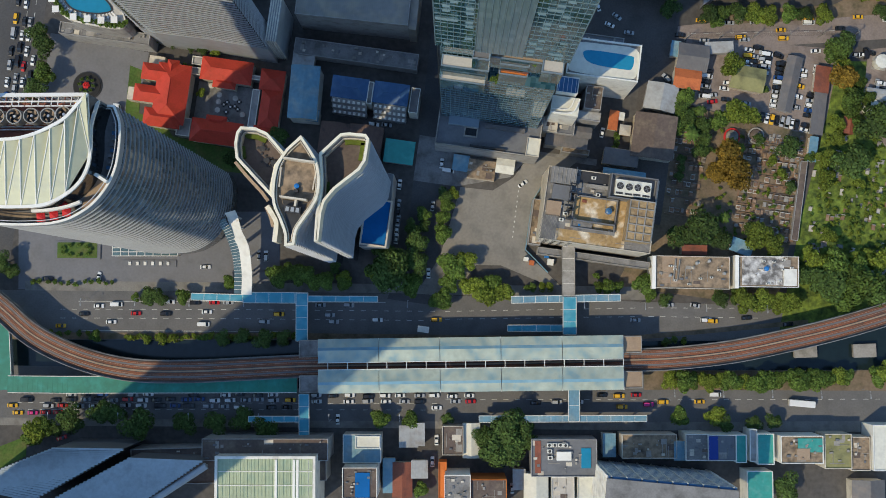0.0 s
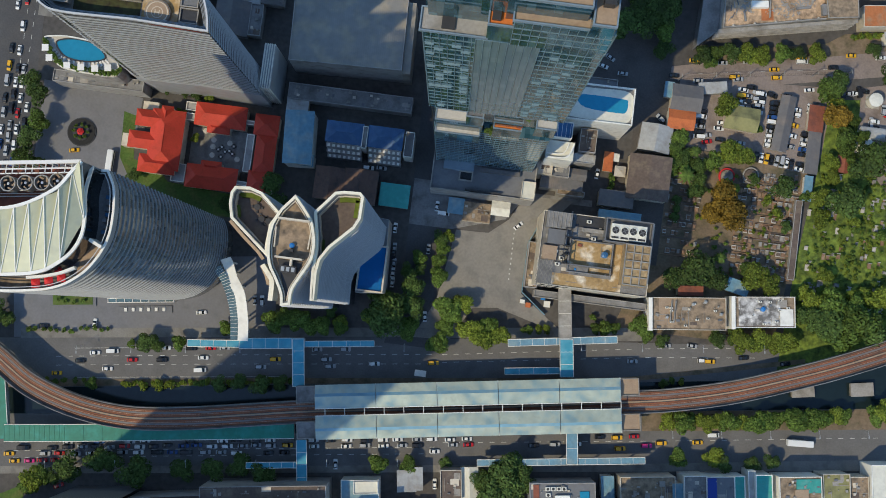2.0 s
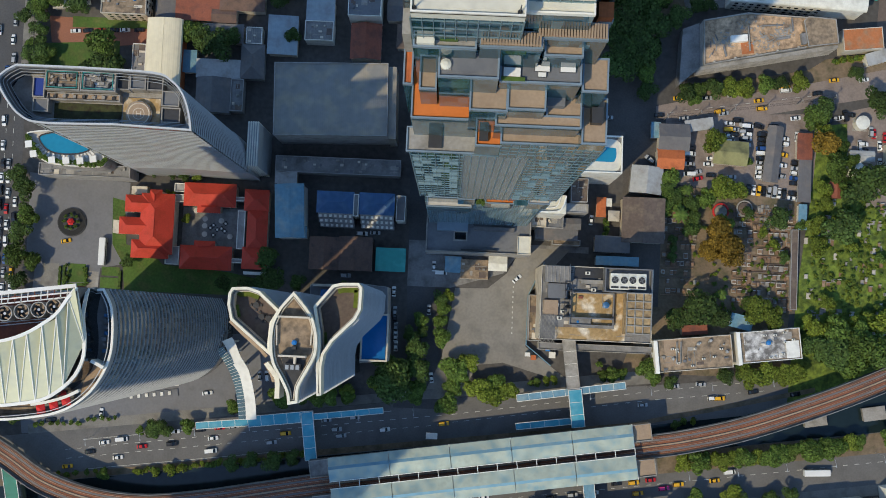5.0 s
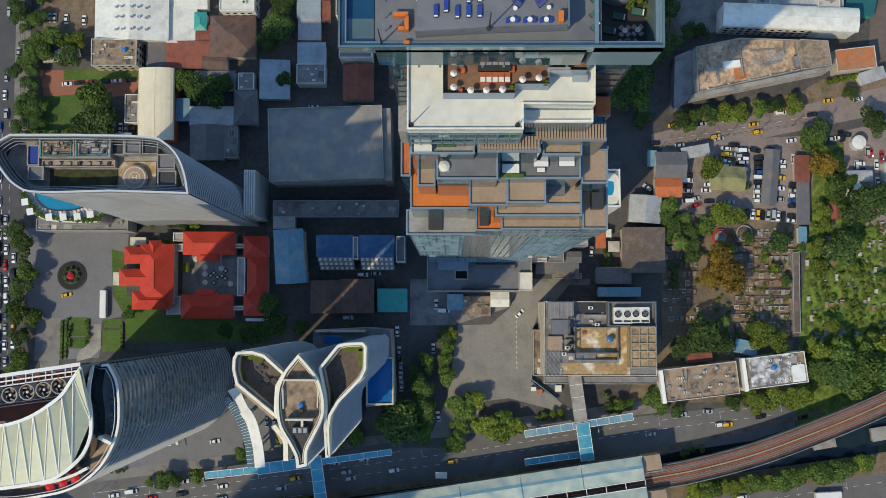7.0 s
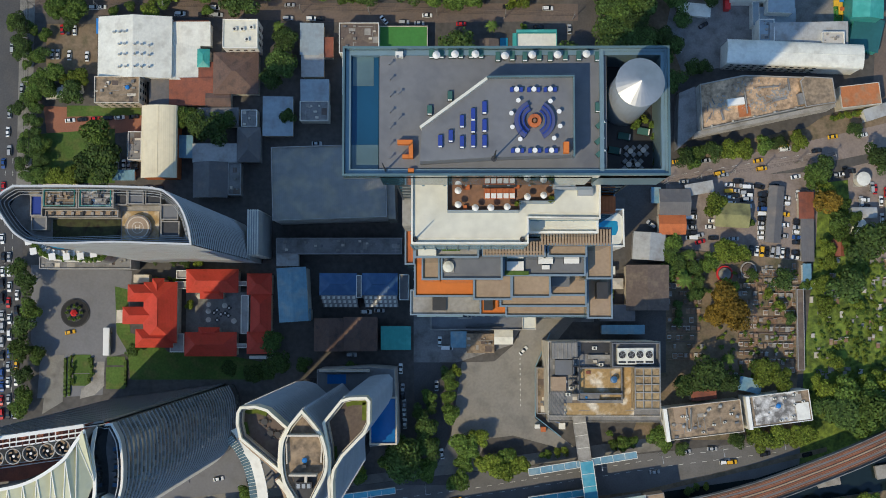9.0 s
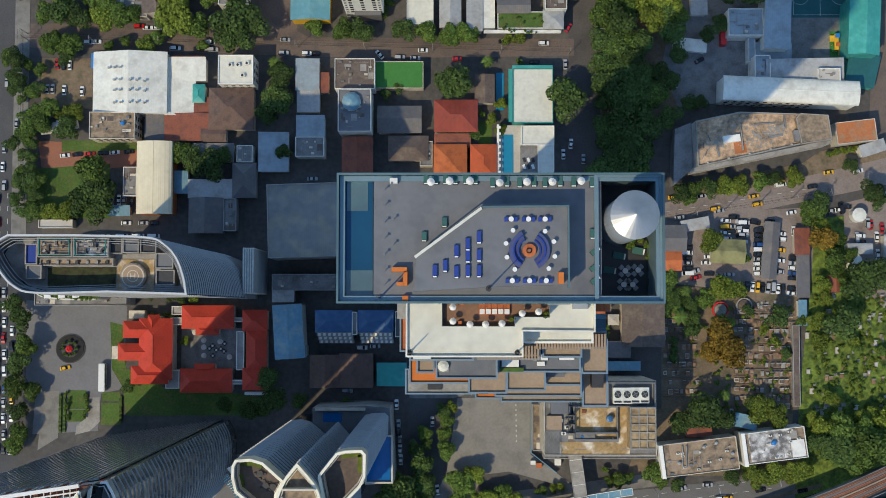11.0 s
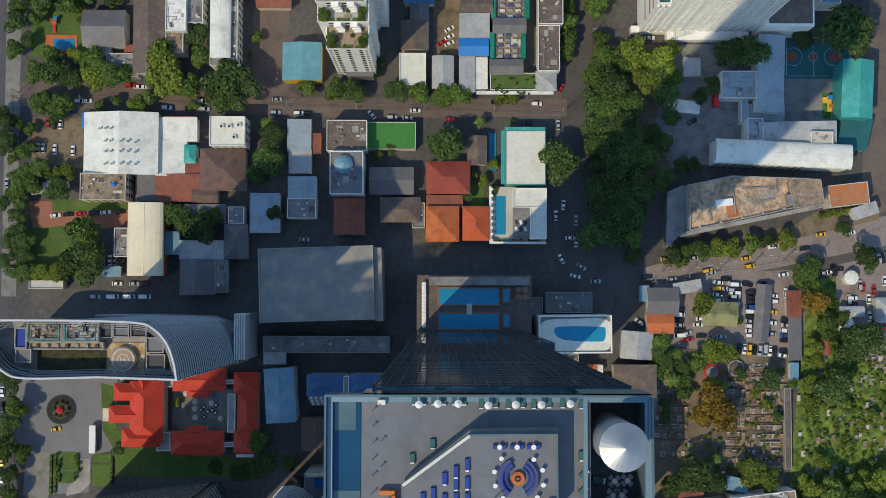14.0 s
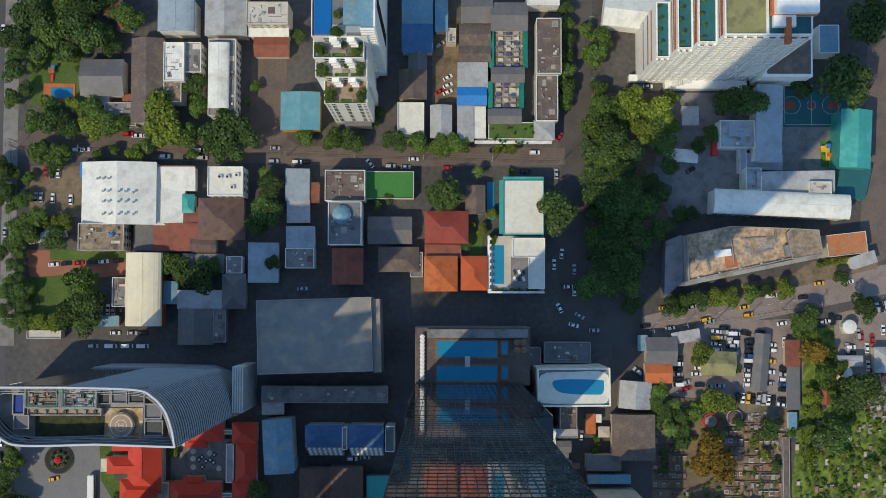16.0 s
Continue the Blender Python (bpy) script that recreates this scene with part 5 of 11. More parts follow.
glass_block("upper_body", 2.1, 96.0, 32.4, 13.7, 0, 153, 299.8, "NEW", 1.6, 4.0, "tower glass", "dark mullion")
glass_block("lower_body", 4.2, 83.9, 36.0, 17.0, 0, 0, 94, "SEW")
glass_block("waist_body", 4.2, 85.8, 36.0, 13.4, 0, 94, 153, "SEW")
glass_block("north_body", 4.2, 91.4, 38.4, 22.6, 0, 0, 150, "NEW", 1.9, 12.0, "dark glass", "dark mullion")
glass_block("south_body", 3.8, 81.5, 34.8, 21.5, 0, 153, 229, "SEW")
# smooth panels in the middle of the south face, without floor bands
bm = bmesh.new()
box(bm, -3.4, 9.0, 70.5, 70.72, 153.2, 229)
part("smooth_panel", bm, "panel glass", glass_tower, "smooth pale glass panels")
bm = bmesh.new()
box(bm, -0.07, 0.07, -0.16, 0.05, 153.2, 229)
thin = mesh_of("panel_joint", bm, "mullion")
for k in range(9):
    part("panel_joint", thin, None, glass_tower, at=pose(-3.4 + k * 12.4 / 8, 70.5, 0))
# deeper loggias in the west of the south face
bm = bmesh.new()
box(bm, -0.9, 0.9, -0.35, 0.2, 0, 0.3)
shelf = mesh_of("balcony_shelf", bm, "mullion")
LOG = random.Random(17)
for k in range(46):
    part("balcony_shelf", shelf, None, glass_tower, at=pose(LOG.choice((-12.4, -10.6, -8.8, -7.0, -5.2, 10.6, 12.4, 14.2, 16.0, 17.8)), 70.6, 157 + 4 * LOG.randrange(17)))
glass_block("south_body", 12.2, 78.0, 18.0, 15.2, 0, 229, 245, "SE")
glass_block("middle_body", 3.1, 85.1, 30.9, 12.8, 0, 229, 232, "SEW")
glass_block("white_body", -4.0, 85.8, 15.6, 11.1, 0, 232, 289.5, "SEW")
glass_block("white_body", 8.6, 87.5, 9.5, 7.7, 0, 232, 289.5, "SEW")
boxes_on(glass_tower, "podium", 4.6, 74.6, 39.2, 20.3, 0, 0, 19, "grey wall")
floor_on(glass_tower, "podium_roof", rect(4.6, 74.6, 38.4, 19.7, 0), 19.2, "roof grey")
rim_on(glass_tower, "podium_parapet", rect(4.6, 74.6, 39.2, 20.3), 0.4, 18.8, 20.3, "concrete")
boxes_on(glass_tower, "podium_plant", -5.2, 74.0, 11.4, 3.4, 0, 19, 22.5, "rail blue")
boxes_on(glass_tower, "podium_plant", 10.5, 73.6, 15.0, 1.6, 0, 19, 21, "dark metal")
rim_on(glass_tower, "skylight_kerb", rect(-2.1, 70.6, 5.2, 3.8), 0.5, 19, 20.4, "concrete")
boxes_on(glass_tower, "skylight", -2.1, 70.6, 4.2, 2.8, 0, 19, 19.6, "dark glass")
boxes_on(glass_tower, "canopy_beam", 4.9, 65.5, 13.5, 0.6, 0, 19, 21, "dark steel")
# white terrace and bar deck
WHITE = [(-11.7, 93.0), (13.4, 93.0), (13.3, 83.5), (3.8, 83.6), (3.8, 80.2), (-11.7, 80.2)]
floor_on(glass_tower, "white_terrace", WHITE, 292.2, "terrace white", 2.6)
rim_on(glass_tower, "white_rail", WHITE, 0.22, 291.8, 292.75, "white paint")
terrace(8.8, 83.2, 9.4, 2.5, 0, 288.0, "terrace white", 14, True, "white paint")
BAR = [(-6.9, 91.8), (12.4, 91.8), (11.9, 87.3), (7.0, 87.3), (7.0, 85.5), (2.5, 85.5), (2.5, 84.3), (-6.9, 84.3)]
floor_on(glass_tower, "bar_deck", offset_in(BAR, 0.06), 295.2, "wood deck", 3.2)
rim_on(glass_tower, "glass_screen", BAR, 0.05, 292.25, 296.3, "rail blue")
for k, q5 in enumerate(((-0.2, 87.7, 4.3, 0.8, 0), (8.2, 87.4, 2.9, 0.6, 0))):
    boxes_on(glass_tower, "bar_counter", *q5, 295.2, 296.2, "dark steel" if k == 0 else "hotel panel")
boxes_on(glass_tower, "roof_hatch", 11.3, 87.0, 2.0, 0.9, 0, 292.2, 293.1, "hotel panel")
boxes_on(glass_tower, "west_ledge", -13.6, 87.4, 1.4, 4.9, 0, 200, 262, "concrete")
boxes_on(glass_tower, "east_ledge", 17.1, 87.4, 2.3, 2.4, 0, 220, 272, "orange tile")
# lower terraces
terrace(11.5, 82.1, 10.2, 2.5, 0, 278.6, "tan deck", 26)
terrace(2.6, 80.5, 9.1, 2.5, 0, 278.4, "tan deck", 26)
terrace(-7.1, 80.3, 9.3, 2.4, 0, 277.5, "concrete", 26)
terrace(-3.4, 78.1, 9.2, 4.0, 0, 271.5, "roof grey", 26)
terrace(7.9, 78.7, 12.7, 3.8, 0, 266.5, "roof grey", 26)
terrace(10.7, 80.3, 5.8, 1.8, 0, 274.0, "tan deck", 26)
terrace(16.8, 79.1, 4.1, 5.4, 0, 263.5, "tan deck", 26)
terrace(-9.8, 77.9, 2.8, 3.1, 0, 260.5, "tan deck", 26)
terrace(-5.6, 78.4, 14.5, 9.1, 0, 248.0, "orange deck", 20)
terrace(0.1, 75.1, 6.1, 3.9, 0, 261.0, "tan deck", 26)
terrace(6.2, 75.3, 6.2, 3.5, 0, 261.02, "tan deck", 26)
terrace(12.9, 75.8, 5.9, 3.8, 0, 253.8, "tan deck", 26)
terrace(8.7, 73.1, 14.3, 2.0, 0, 253.82, "tan deck", 26)
terrace(-13.6, 82.3, 1.6, 6.0, 0, 249.5, "orange tile", 26)
terrace(18.5, 74.1, 4.2, 7.9, 0, 250.4, "tan deck", 6)
terrace(-7.7, 73.0, 13.1, 4.7, 0, 230.0, "concrete", 1.2)
terrace(9.9, 71.6, 14.1, 2.2, 0, 245.5, "tan deck", 2)
terrace(0.9, 72.8, 4.7, 4.3, 0, 240.4, "orange deck", 26)
terrace(17.4, 87.8, 2.2, 3.2, 0, 269.0, "orange deck", 26)
boxes_on(glass_tower, "pergola_slats", 11.4, 81.9, 10.0, 1.9, 0, 278.8, 279.1, "wood deck")
for k in range(24):
    x, y, w, d, r = 11.4, 81.9, 10.1, 2.2, 0
    boxes_on(glass_tower, "slat", x - w / 2 + (k + 0.5) * w / 24, y, 0.28, d, 0, 279.9, 280.2, "tan deck")
for k in range(20):
    x, y, w, d, r = 2.5, 80.3, 8.9, 2.0, 0
    boxes_on(glass_tower, "slat", x - w / 2 + (k + 0.5) * w / 20, y, 0.28, d, 0, 279.7, 280.0, "tan deck")
boxes_on(glass_tower, "dark_well", -8.8, 73.2, 2.6, 3.4, 0, 230.1, 230.6, "dark steel")
boxes_on(glass_tower, "dark_well", 0.0, 72.4, 1.6, 1.8, 0, 240.4, 241.4, "dark steel")
boxes_on(glass_tower, "stair_box", 11.4, 76.4, 3.0, 2.0, 0, 253.8, 256, "roof grey")
boxes_on(glass_tower, "stair_box", 18.7, 74.8, 1.9, 2.7, 0, 250.4, 252.9, "dark steel")
boxes_on(glass_tower, "planter", -6.5, 80.8, 2.6, 1.5, 0, 277.6, 278.4, "lawn")
boxes_on(glass_tower, "planter", 3.6, 77.2, 3.7, 0.6, 0, 266.5, 267.3, "lawn")
boxes_on(glass_tower, "plant_box", -9.9, 80.4, 2.6, 2.1, 0, 277.6, 279, "terrace white")
tank(-6.9, 78.0, 271.6, 0.85, 0.6, "terrace white")
for q5 in ((3.4, 78.3, 2.8, 1.5, 0), (8.1, 79.1, 2.4, 1.0, 0), (12.1, 79.1, 2.5, 0.9, 0), (8.1, 78.1, 1.3, 0.7, 0)):
    s = thing("day_bed", "white upholstered day bed on a hotel terrace", "day bed", q5[0], q5[1], 266.6, 0, "day beds on the terrace")
    for nm, z0, z1, k, m in (("frame", 0, 0.35, 1.0, "dark steel"), ("mattress", 0.35, 0.6, 0.94, "cloth white")):
        bm = bmesh.new()
        box(bm, -q5[2] / 2 * k, q5[2] / 2 * k, -q5[3] / 2 * k, q5[3] / 2 * k, z0, z1)
        part(nm, bm, m, s)
# terraces half way up
for q5, z, m in (((-6.1, 77.0, 14.4, 3.4, 0), 108, "deck stone"), ((-6.4, 75.3, 13.8, 3.0, 0), 95, "deck stone"), ((-1.6, 73.6, 4.6, 4.0, 0), 140, "roof grey"), ((8.8, 76.4, 15.6, 3.0, 0), 130, "tan deck"), ((18.3, 74.6, 5.8, 5.6, 0), 134, "deck stone"), ((8.2, 74.2, 8.2, 1.8, 0), 117, "orange deck"), ((8.0, 74.8, 8.4, 1.2, 0), 126, "roof grey")):
    terrace(*q5, z, m, 13)
boxes_on(glass_tower, "terrace_kiosk", 11.6, 74.7, 1.6, 1.2, 0, 117.1, 119, "rust tile")
for u, v, z in ((2.6, 76.0, 95), (3.9, 75.6, 95), (13.2, 75.6, 125), (4.2, 76.3, 95)):
    tree("s", u, v, 1.2, z + 0.1)

# crown
CX, CY, CW, CD = 0.1, 94.9, 38.6, 15.4
x0, x1, y0, y1 = CX - CW / 2, CX + CW / 2, CY - CD / 2, CY + CD / 2
DX0 = -14.9
bm = bmesh.new()
box(bm, DX0, x1 - 9.0, y0, y1, 299.8, 307.8)
part("crown_block", bm, "tower glass", glass_tower)
floor_on(glass_tower, "sky_deck", [(DX0, y0 + 0.1), (x1 - 7.3, y0 + 0.1), (x1 - 7.3, y1 - 0.1), (DX0, y1 - 0.1)], 308.2, "roof grey", 0.4)
bm = bmesh.new()
box(bm, x0, DX0 - 0.02, y0, y1, 306.4, 307)
part("sky_walk_frame", bm, "roof grey", glass_tower)
floor_on(glass_tower, "glass_floor", rect(-16.7, 94.9, 3.3, 13.8, 0), 307.3, "navy glass", 0.25, "blue reflecting glass floor")
floor_on(glass_tower, "glass_floor_edge", rect(-16.7, 89.6, 3.3, 3.1, 0), 307.36, "pale glass", 0.2)
floor_on(glass_tower, "glass_floor_inset", rect(-16.9, 100.0, 2.5, 3.5, 0), 307.36, "pale glass", 0.2)
rim_on(glass_tower, "glass_rail", [(x0, y0), (x1, y0), (x1, y1), (x0, y1)], 0.25, 306.8, 309.4, "pale glass")
rim_on(glass_tower, "edge_beam", [(x0 + 0.3, y0 + 0.3), (x1 - 0.3, y0 + 0.3), (x1 - 0.3, y1 - 0.3), (x0 + 0.3, y1 - 0.3)], 0.6, 307.4, 308.5, "mullion")
# raised viewing deck
UP = [(-10.0, 88.6), (-9.7, 92.9), (-2.2, 98.7), (8.0, 98.9), (8.0, 89.4), (-1.3, 89.1)]
bm = bmesh.new()
prism(bm, UP, 308.1, 311.4)
part("raised_deck", bm, "roof grey", glass_tower)
bm = bmesh.new()
strip(bm, [(-9.9, 92.5), (-2.2, 98.2)], 0.32, 310.3, 312.1)
part("white_wall", bm, "terrace white", glass_tower)
bm = bmesh.new()
strip(bm, [(-2.2, 98.3), (7.8, 98.4), (7.8, 89.0)], 0.2, 310.8, 312.4)
part("glass_rail", bm, "pale glass", glass_tower)
FX, FY = 3.3, 93.3
fire = thing("fire_bowl", "round orange bowl seat in the middle of the deck", "fire bowl", FX, FY, 311.4)
bm = bmesh.new()
ring(bm, [(0.78 * math.cos(i * math.tau / 24), 0.78 * math.sin(i * math.tau / 24)) for i in range(24)], 0.42, 0, 0.45)
part("seat", bm, "orange tile", fire)
bm = bmesh.new()
tube(bm, (0, 0, 0), (0, 0, 0.7), 0.3, 14, 0.18)
part("bowl", bm, "wood deck", fire)
for a0, a1, r0, r1, z, m in ((112, 240, 1.2, 1.75, 0.35, "sofa blue"), (-62, 62, 1.2, 1.75, 0.35, "sofa blue"), (112, 240, 1.75, 2.35, 0.6, "sofa blue"), (-62, 62, 1.75, 2.35, 0.6, "sofa blue")):
    s = thing("curved_sofa", "curved dark blue sofa round the fire bowl", "sofa", FX, FY, 311.4, 0, "sofas round the fire bowl")
    bm = bmesh.new()
    strip(bm, [((r0 + r1) / 2 * math.cos(radians(a0 + (a1 - a0) * i / 18)), (r0 + r1) / 2 * math.sin(radians(a0 + (a1 - a0) * i / 18))) for i in range(19)], r1 - r0, 0, z)
    part("seat" if z < 0.5 else "backrest", bm, m, s)
    bm = bmesh.new()
    strip(bm, [((r0 + 0.08) * math.cos(radians(a0 + (a1 - a0) * i / 18)), (r0 + 0.08) * math.sin(radians(a0 + (a1 - a0) * i / 18))) for i in range(19)], 0.16, z, z + 0.18)
    part("cushion", bm, "cloth blue", s)


def lounge(x, y, z, rot=0, w=0.52, d=1.5, cloth="cloth blue", grp="loungers on the deck"):
    s = thing("lounger", "blue cushioned lounger with a white pillow" if cloth == "cloth blue" else "pale green cushioned bench seat", "lounger", x, y, z, rot, grp)
    for nm, q4, m in (("frame", (-w / 2, w / 2, -d / 2, d / 2, 0.0, 0.25), "dark steel"), ("mattress", (-w / 2 * 0.94, w / 2 * 0.94, -d / 2 * 0.96, d / 2 * 0.96, 0.25, 0.42), cloth), ("pillow", (-w / 2 * 0.8, w / 2 * 0.8, -d / 2 * 0.95, -d / 2 * 0.74, 0.42, 0.55), "cloth white")):
        bm = bmesh.new()
        box(bm, *q4)
        part(nm, bm, m, s)


def parasol(x, y, z, r=0.95, h=2.4, cloth="cloth white", grp="parasols"):
    s = thing("parasol", "round white parasol on a pole", "parasol", x, y, z, 0, grp)
    bm = bmesh.new()
    tube(bm, (0, 0, h - 0.3), (0, 0, h), r, 10, 0.08)
    part("canopy", bm, cloth, s)
    bm = bmesh.new()
    tube(bm, (0, 0, 0), (0, 0, h), 0.04)
    part("pole", bm, "steel", s)
    bm = bmesh.new()
    tube(bm, (0, 0, 0), (0, 0, 0.1), 0.3, 10)
    part("base", bm, "dark steel", s)


def round_table(x, y, z, r=0.55, top="cloth white", seats=2, seat="cloth blue", turn=0, grp="tables on the deck"):
    s = thing("cafe_table", "small round white table with low blue seats" if seat == "cloth blue" else "round white table with dark seats", "table", x, y, z, turn, grp)
    bm = bmesh.new()
    tube(bm, (0, 0, 0.66), (0, 0, 0.74), r, 12)
    part("top", bm, top, s)
    bm = bmesh.new()
    tube(bm, (0, 0, 0), (0, 0, 0.66), 0.08)
    part("leg", bm, "steel", s)
    for k in range(seats):
        bm = bmesh.new()
        box(bm, r + 0.05, r + 0.05 + r * 0.9 + 0.12, -r * 0.8, r * 0.8, 0, 0.5)
        part("seat", bm, seat, s, at=pose(0, 0, 0, 0, 0, k * 360 / seats))


for u, v in [(-7.6, 90.9), (-6.4, 91.5), (-5.1, 93.2), (-5.1, 90.8), (-3.8, 94.0), (-3.8, 92.6), (-3.8, 90.9), (-2.5, 94.8), (-2.5, 92.7), (-2.5, 90.9)]:
    lounge(u, v, 311.4)
for u, v in [(1.2, 96.9), (3.2, 96.9), (5.1, 96.9), (1.3, 89.8), (3.3, 89.8), (5.2, 89.8)]:
    round_table(u, v, 311.4, 0.3)
for u, v in [(1.4, 95.6), (5.1, 95.5), (0.6, 94.1), (6.1, 94.3), (0.7, 92.5), (6.2, 92.6), (1.6, 91.1), (5.5, 91.2)]:
    round_table(u, v, 311.4, 0.27, seats=0)
for u, v in [(-8.1, 101.5), (-5.9, 101.6), (-3.5, 101.6), (-0.0, 101.4), (3.2, 101.5), (6.2, 101.5), (9.6, 101.6)]:
    parasol(u, v, 308.2, 0.47, 1.6, grp="parasols on the sky deck")
for u, v in [(-8.7, 101.9), (-7.5, 101.9), (-6.4, 101.9), (-5.2, 101.9), (-4.0, 101.9), (-2.8, 101.9), (-0.8, 101.5), (0.9, 101.6), (2.4, 101.5), (4.1, 101.6), (5.4, 101.5), (7.2, 101.6), (8.8, 101.6), (-8.9, 95.1), (-6.5, 96.8), (11.0, 101.5), (11.0, 95.4), (11.3, 93.4), (11.2, 91.5), (11.3, 90.0)]:
    lounge(u, v, 308.2, 0 if v > 95 else 130, 0.6, 1.2, "cloth green", "bench seats on the sky deck")
# orange letters and small kiosks
boxes_on(glass_tower, "orange_sign", -11.8, 91.2, 1.8, 0.5, 0, 308.2, 309.4, "orange deck")
boxes_on(glass_tower, "orange_sign", -11.1, 90.1, 0.5, 1.6, 0, 308.2, 309.4, "orange deck")
boxes_on(glass_tower, "orange_sign", -11.7, 89.5, 0.8, 0.4, 0, 308.2, 309.4, "orange deck")
boxes_on(glass_tower, "orange_sign", -11.1, 87.8, 0.7, 0.6, 0, 308.2, 309, "orange deck")
boxes_on(glass_tower, "kiosk", 6.9, 90.1, 0.6, 1.3, 0, 311.4, 312.4, "orange deck")
boxes_on(glass_tower, "kiosk", -12.5, 101.7, 0.9, 0.6, 0, 308.2, 309.2, "white paint")
for u, v in [(-13.7, 100.6), (-13.6, 98.8), (-13.6, 96.8), (-13.6, 94.9), (-13.6, 93.0), (-13.6, 91.0), (-13.6, 89.4), (-12.7, 101.4), (-12.6, 97.1), (-12.6, 94.1)]:
    s = thing("lamp_post", "short dark lamp post on the sky deck", "lamp", u, v, 308.2, 0, "lamp posts on the sky deck")
    bm = bmesh.new()
    tube(bm, (0, 0, 0), (0, 0, 1.0), 0.05)
    part("post", bm, "dark steel", s)
    bm = bmesh.new()
    box(bm, -0.14, 0.14, -0.14, 0.14, 1.0, 1.06)
    part("head", bm, "roof grey", s)
# tall masts that throw long shadows
for u, v, z, h in ((*[(-11.2, 80.8)][0], 292.2, 4.5), (*[(3.0, 80.8)][0], 292.2, 3.5), (*[(-1.4, 88.9)][0], 311.4, 7.0), (*[(-14.1, 87.9)][0], 308.2, 7.0)):
    s = thing("mast", "thin dark mast on the skyscraper roof", "mast", u, v, z)
    bm = bmesh.new()
    tube(bm, (0, 0, 0), (0, 0, h), 0.12, 6, 0.06)
    part("pole", bm, "dark steel", s)
    bm = bmesh.new()
    tube(bm, (0, 0, 0), (0, 0, 0.2), 0.35, 10)
    part("base", bm, "dark steel", s)
# sunken garden and drum at the east end
GX0, GY1, GX1, GY0 = 12.5, 104.0, 19.7, 88.5
floor_on(glass_tower, "garden_floor", [(x1 - 9.2, y0 + 0.3), (x1 - 0.3, y0 + 0.3), (x1 - 0.3, y1 - 0.3), (x1 - 9.2, y1 - 0.3)], 300.2, "dark steel", 0.6)
rim_on(glass_tower, "garden_wall", [(x1 - 8.2, y0), (x1, y0), (x1, y1), (x1 - 8.2, y1)], 0.5, 299.8, 308.8, "mullion")
U, V = 15.1, 97.2
bm = bmesh.new()
tube(bm, (0, 0, 300.3), (0, 0, 314.3), 2.65, 32)
part("lift_drum", bm, "hotel panel", glass_tower, "grey metal lift drum", at=pose(U, V, 0))
bm = bmesh.new()
tube(bm, (0, 0, 314.3), (0, 0, 315.5), 2.8, 28, 0.05)
part("drum_roof", bm, "brushed steel", glass_tower, "brushed steel cone roof", at=pose(U, V, 0))
for u, v in [(16.0, 91.3), (17.6, 91.4), (15.8, 89.6), (16.9, 89.6)]:
    round_table(u, v, 300.3, 0.36, seats=4, seat="hotel panel", turn=45, grp="tables in the sunken garden")
for u, v in [(15.3, 93.2), (17.7, 93.8), (14.1, 91.4)]:
    lounge(u, v, 300.3, 80, 0.9, 1.6, "cloth green", "seats in the sunken garden")
for u, v in [(17.0, 94.9), (17.9, 95.3), (18.7, 94.7), (19.1, 93.1), (19.3, 91.6), (16.6, 94.5), (19.1, 90.0)]:
    tree(PLANT.choice("st"), u, v, 0.6, 300.3)
# bar deck things
for u, v in [(-5.5, 86.8), (-5.5, 85.0), (-3.3, 84.6), (-1.3, 84.6), (0.8, 84.7), (3.4, 86.0), (5.5, 86.2)]:
    parasol(u, v, 295.2, 0.46, 1.9, grp="parasols on the bar deck")
for u, v in [(-1.7, 86.5), (-0.9, 86.5), (-0.1, 86.5), (0.7, 86.5), (1.5, 86.5)]:
    s = thing("bar_sofa", "orange bar sofa with a white cushion", "sofa", u, v, 295.2, 0, "orange sofas on the bar deck")
    for nm, q6, m in (("seat", (-0.38, 0.38, -0.68, 0.68, 0, 0.5), "orange tile"), ("cushion", (-0.32, 0.32, -0.6, 0.05, 0.5, 0.6), "cloth white")):
        bm = bmesh.new()
        box(bm, *q6)
        part(nm, bm, m, s)
for q5 in ((-4.4, 87.4, 0.8, 0.7, 0), (-4.6, 84.7, 0.5, 0.6, 0), (2.1, 87.6, 0.7, 0.8, 0), (-4.5, 88.0, 0.6, 0.6, 0)):
    s = thing("bar_stool", "square orange seat on the bar deck", "seat", q5[0], q5[1], 295.2, 0, "orange seats on the bar deck")
    bm = bmesh.new()
    box(bm, -q5[2] / 2, q5[2] / 2, -q5[3] / 2, q5[3] / 2, 0, 0.6)
    part("seat", bm, "orange tile", s)
for u, v in [(6.6, 86.0), (2.2, 85.2), (6.6, 85.6)]:
    tree("t", u, v, 0.45, 295.2)
for k in range(9):
    x, y = -9.9, 89.2
    xe, ye = 11.6, 89.2
    f = k / 8
    s = boxes_on(glass_tower, "brace", x + (xe - x) * f, y + 0.2, 0.3, 4.5, 0, 298.6, 299.2, "mullion")

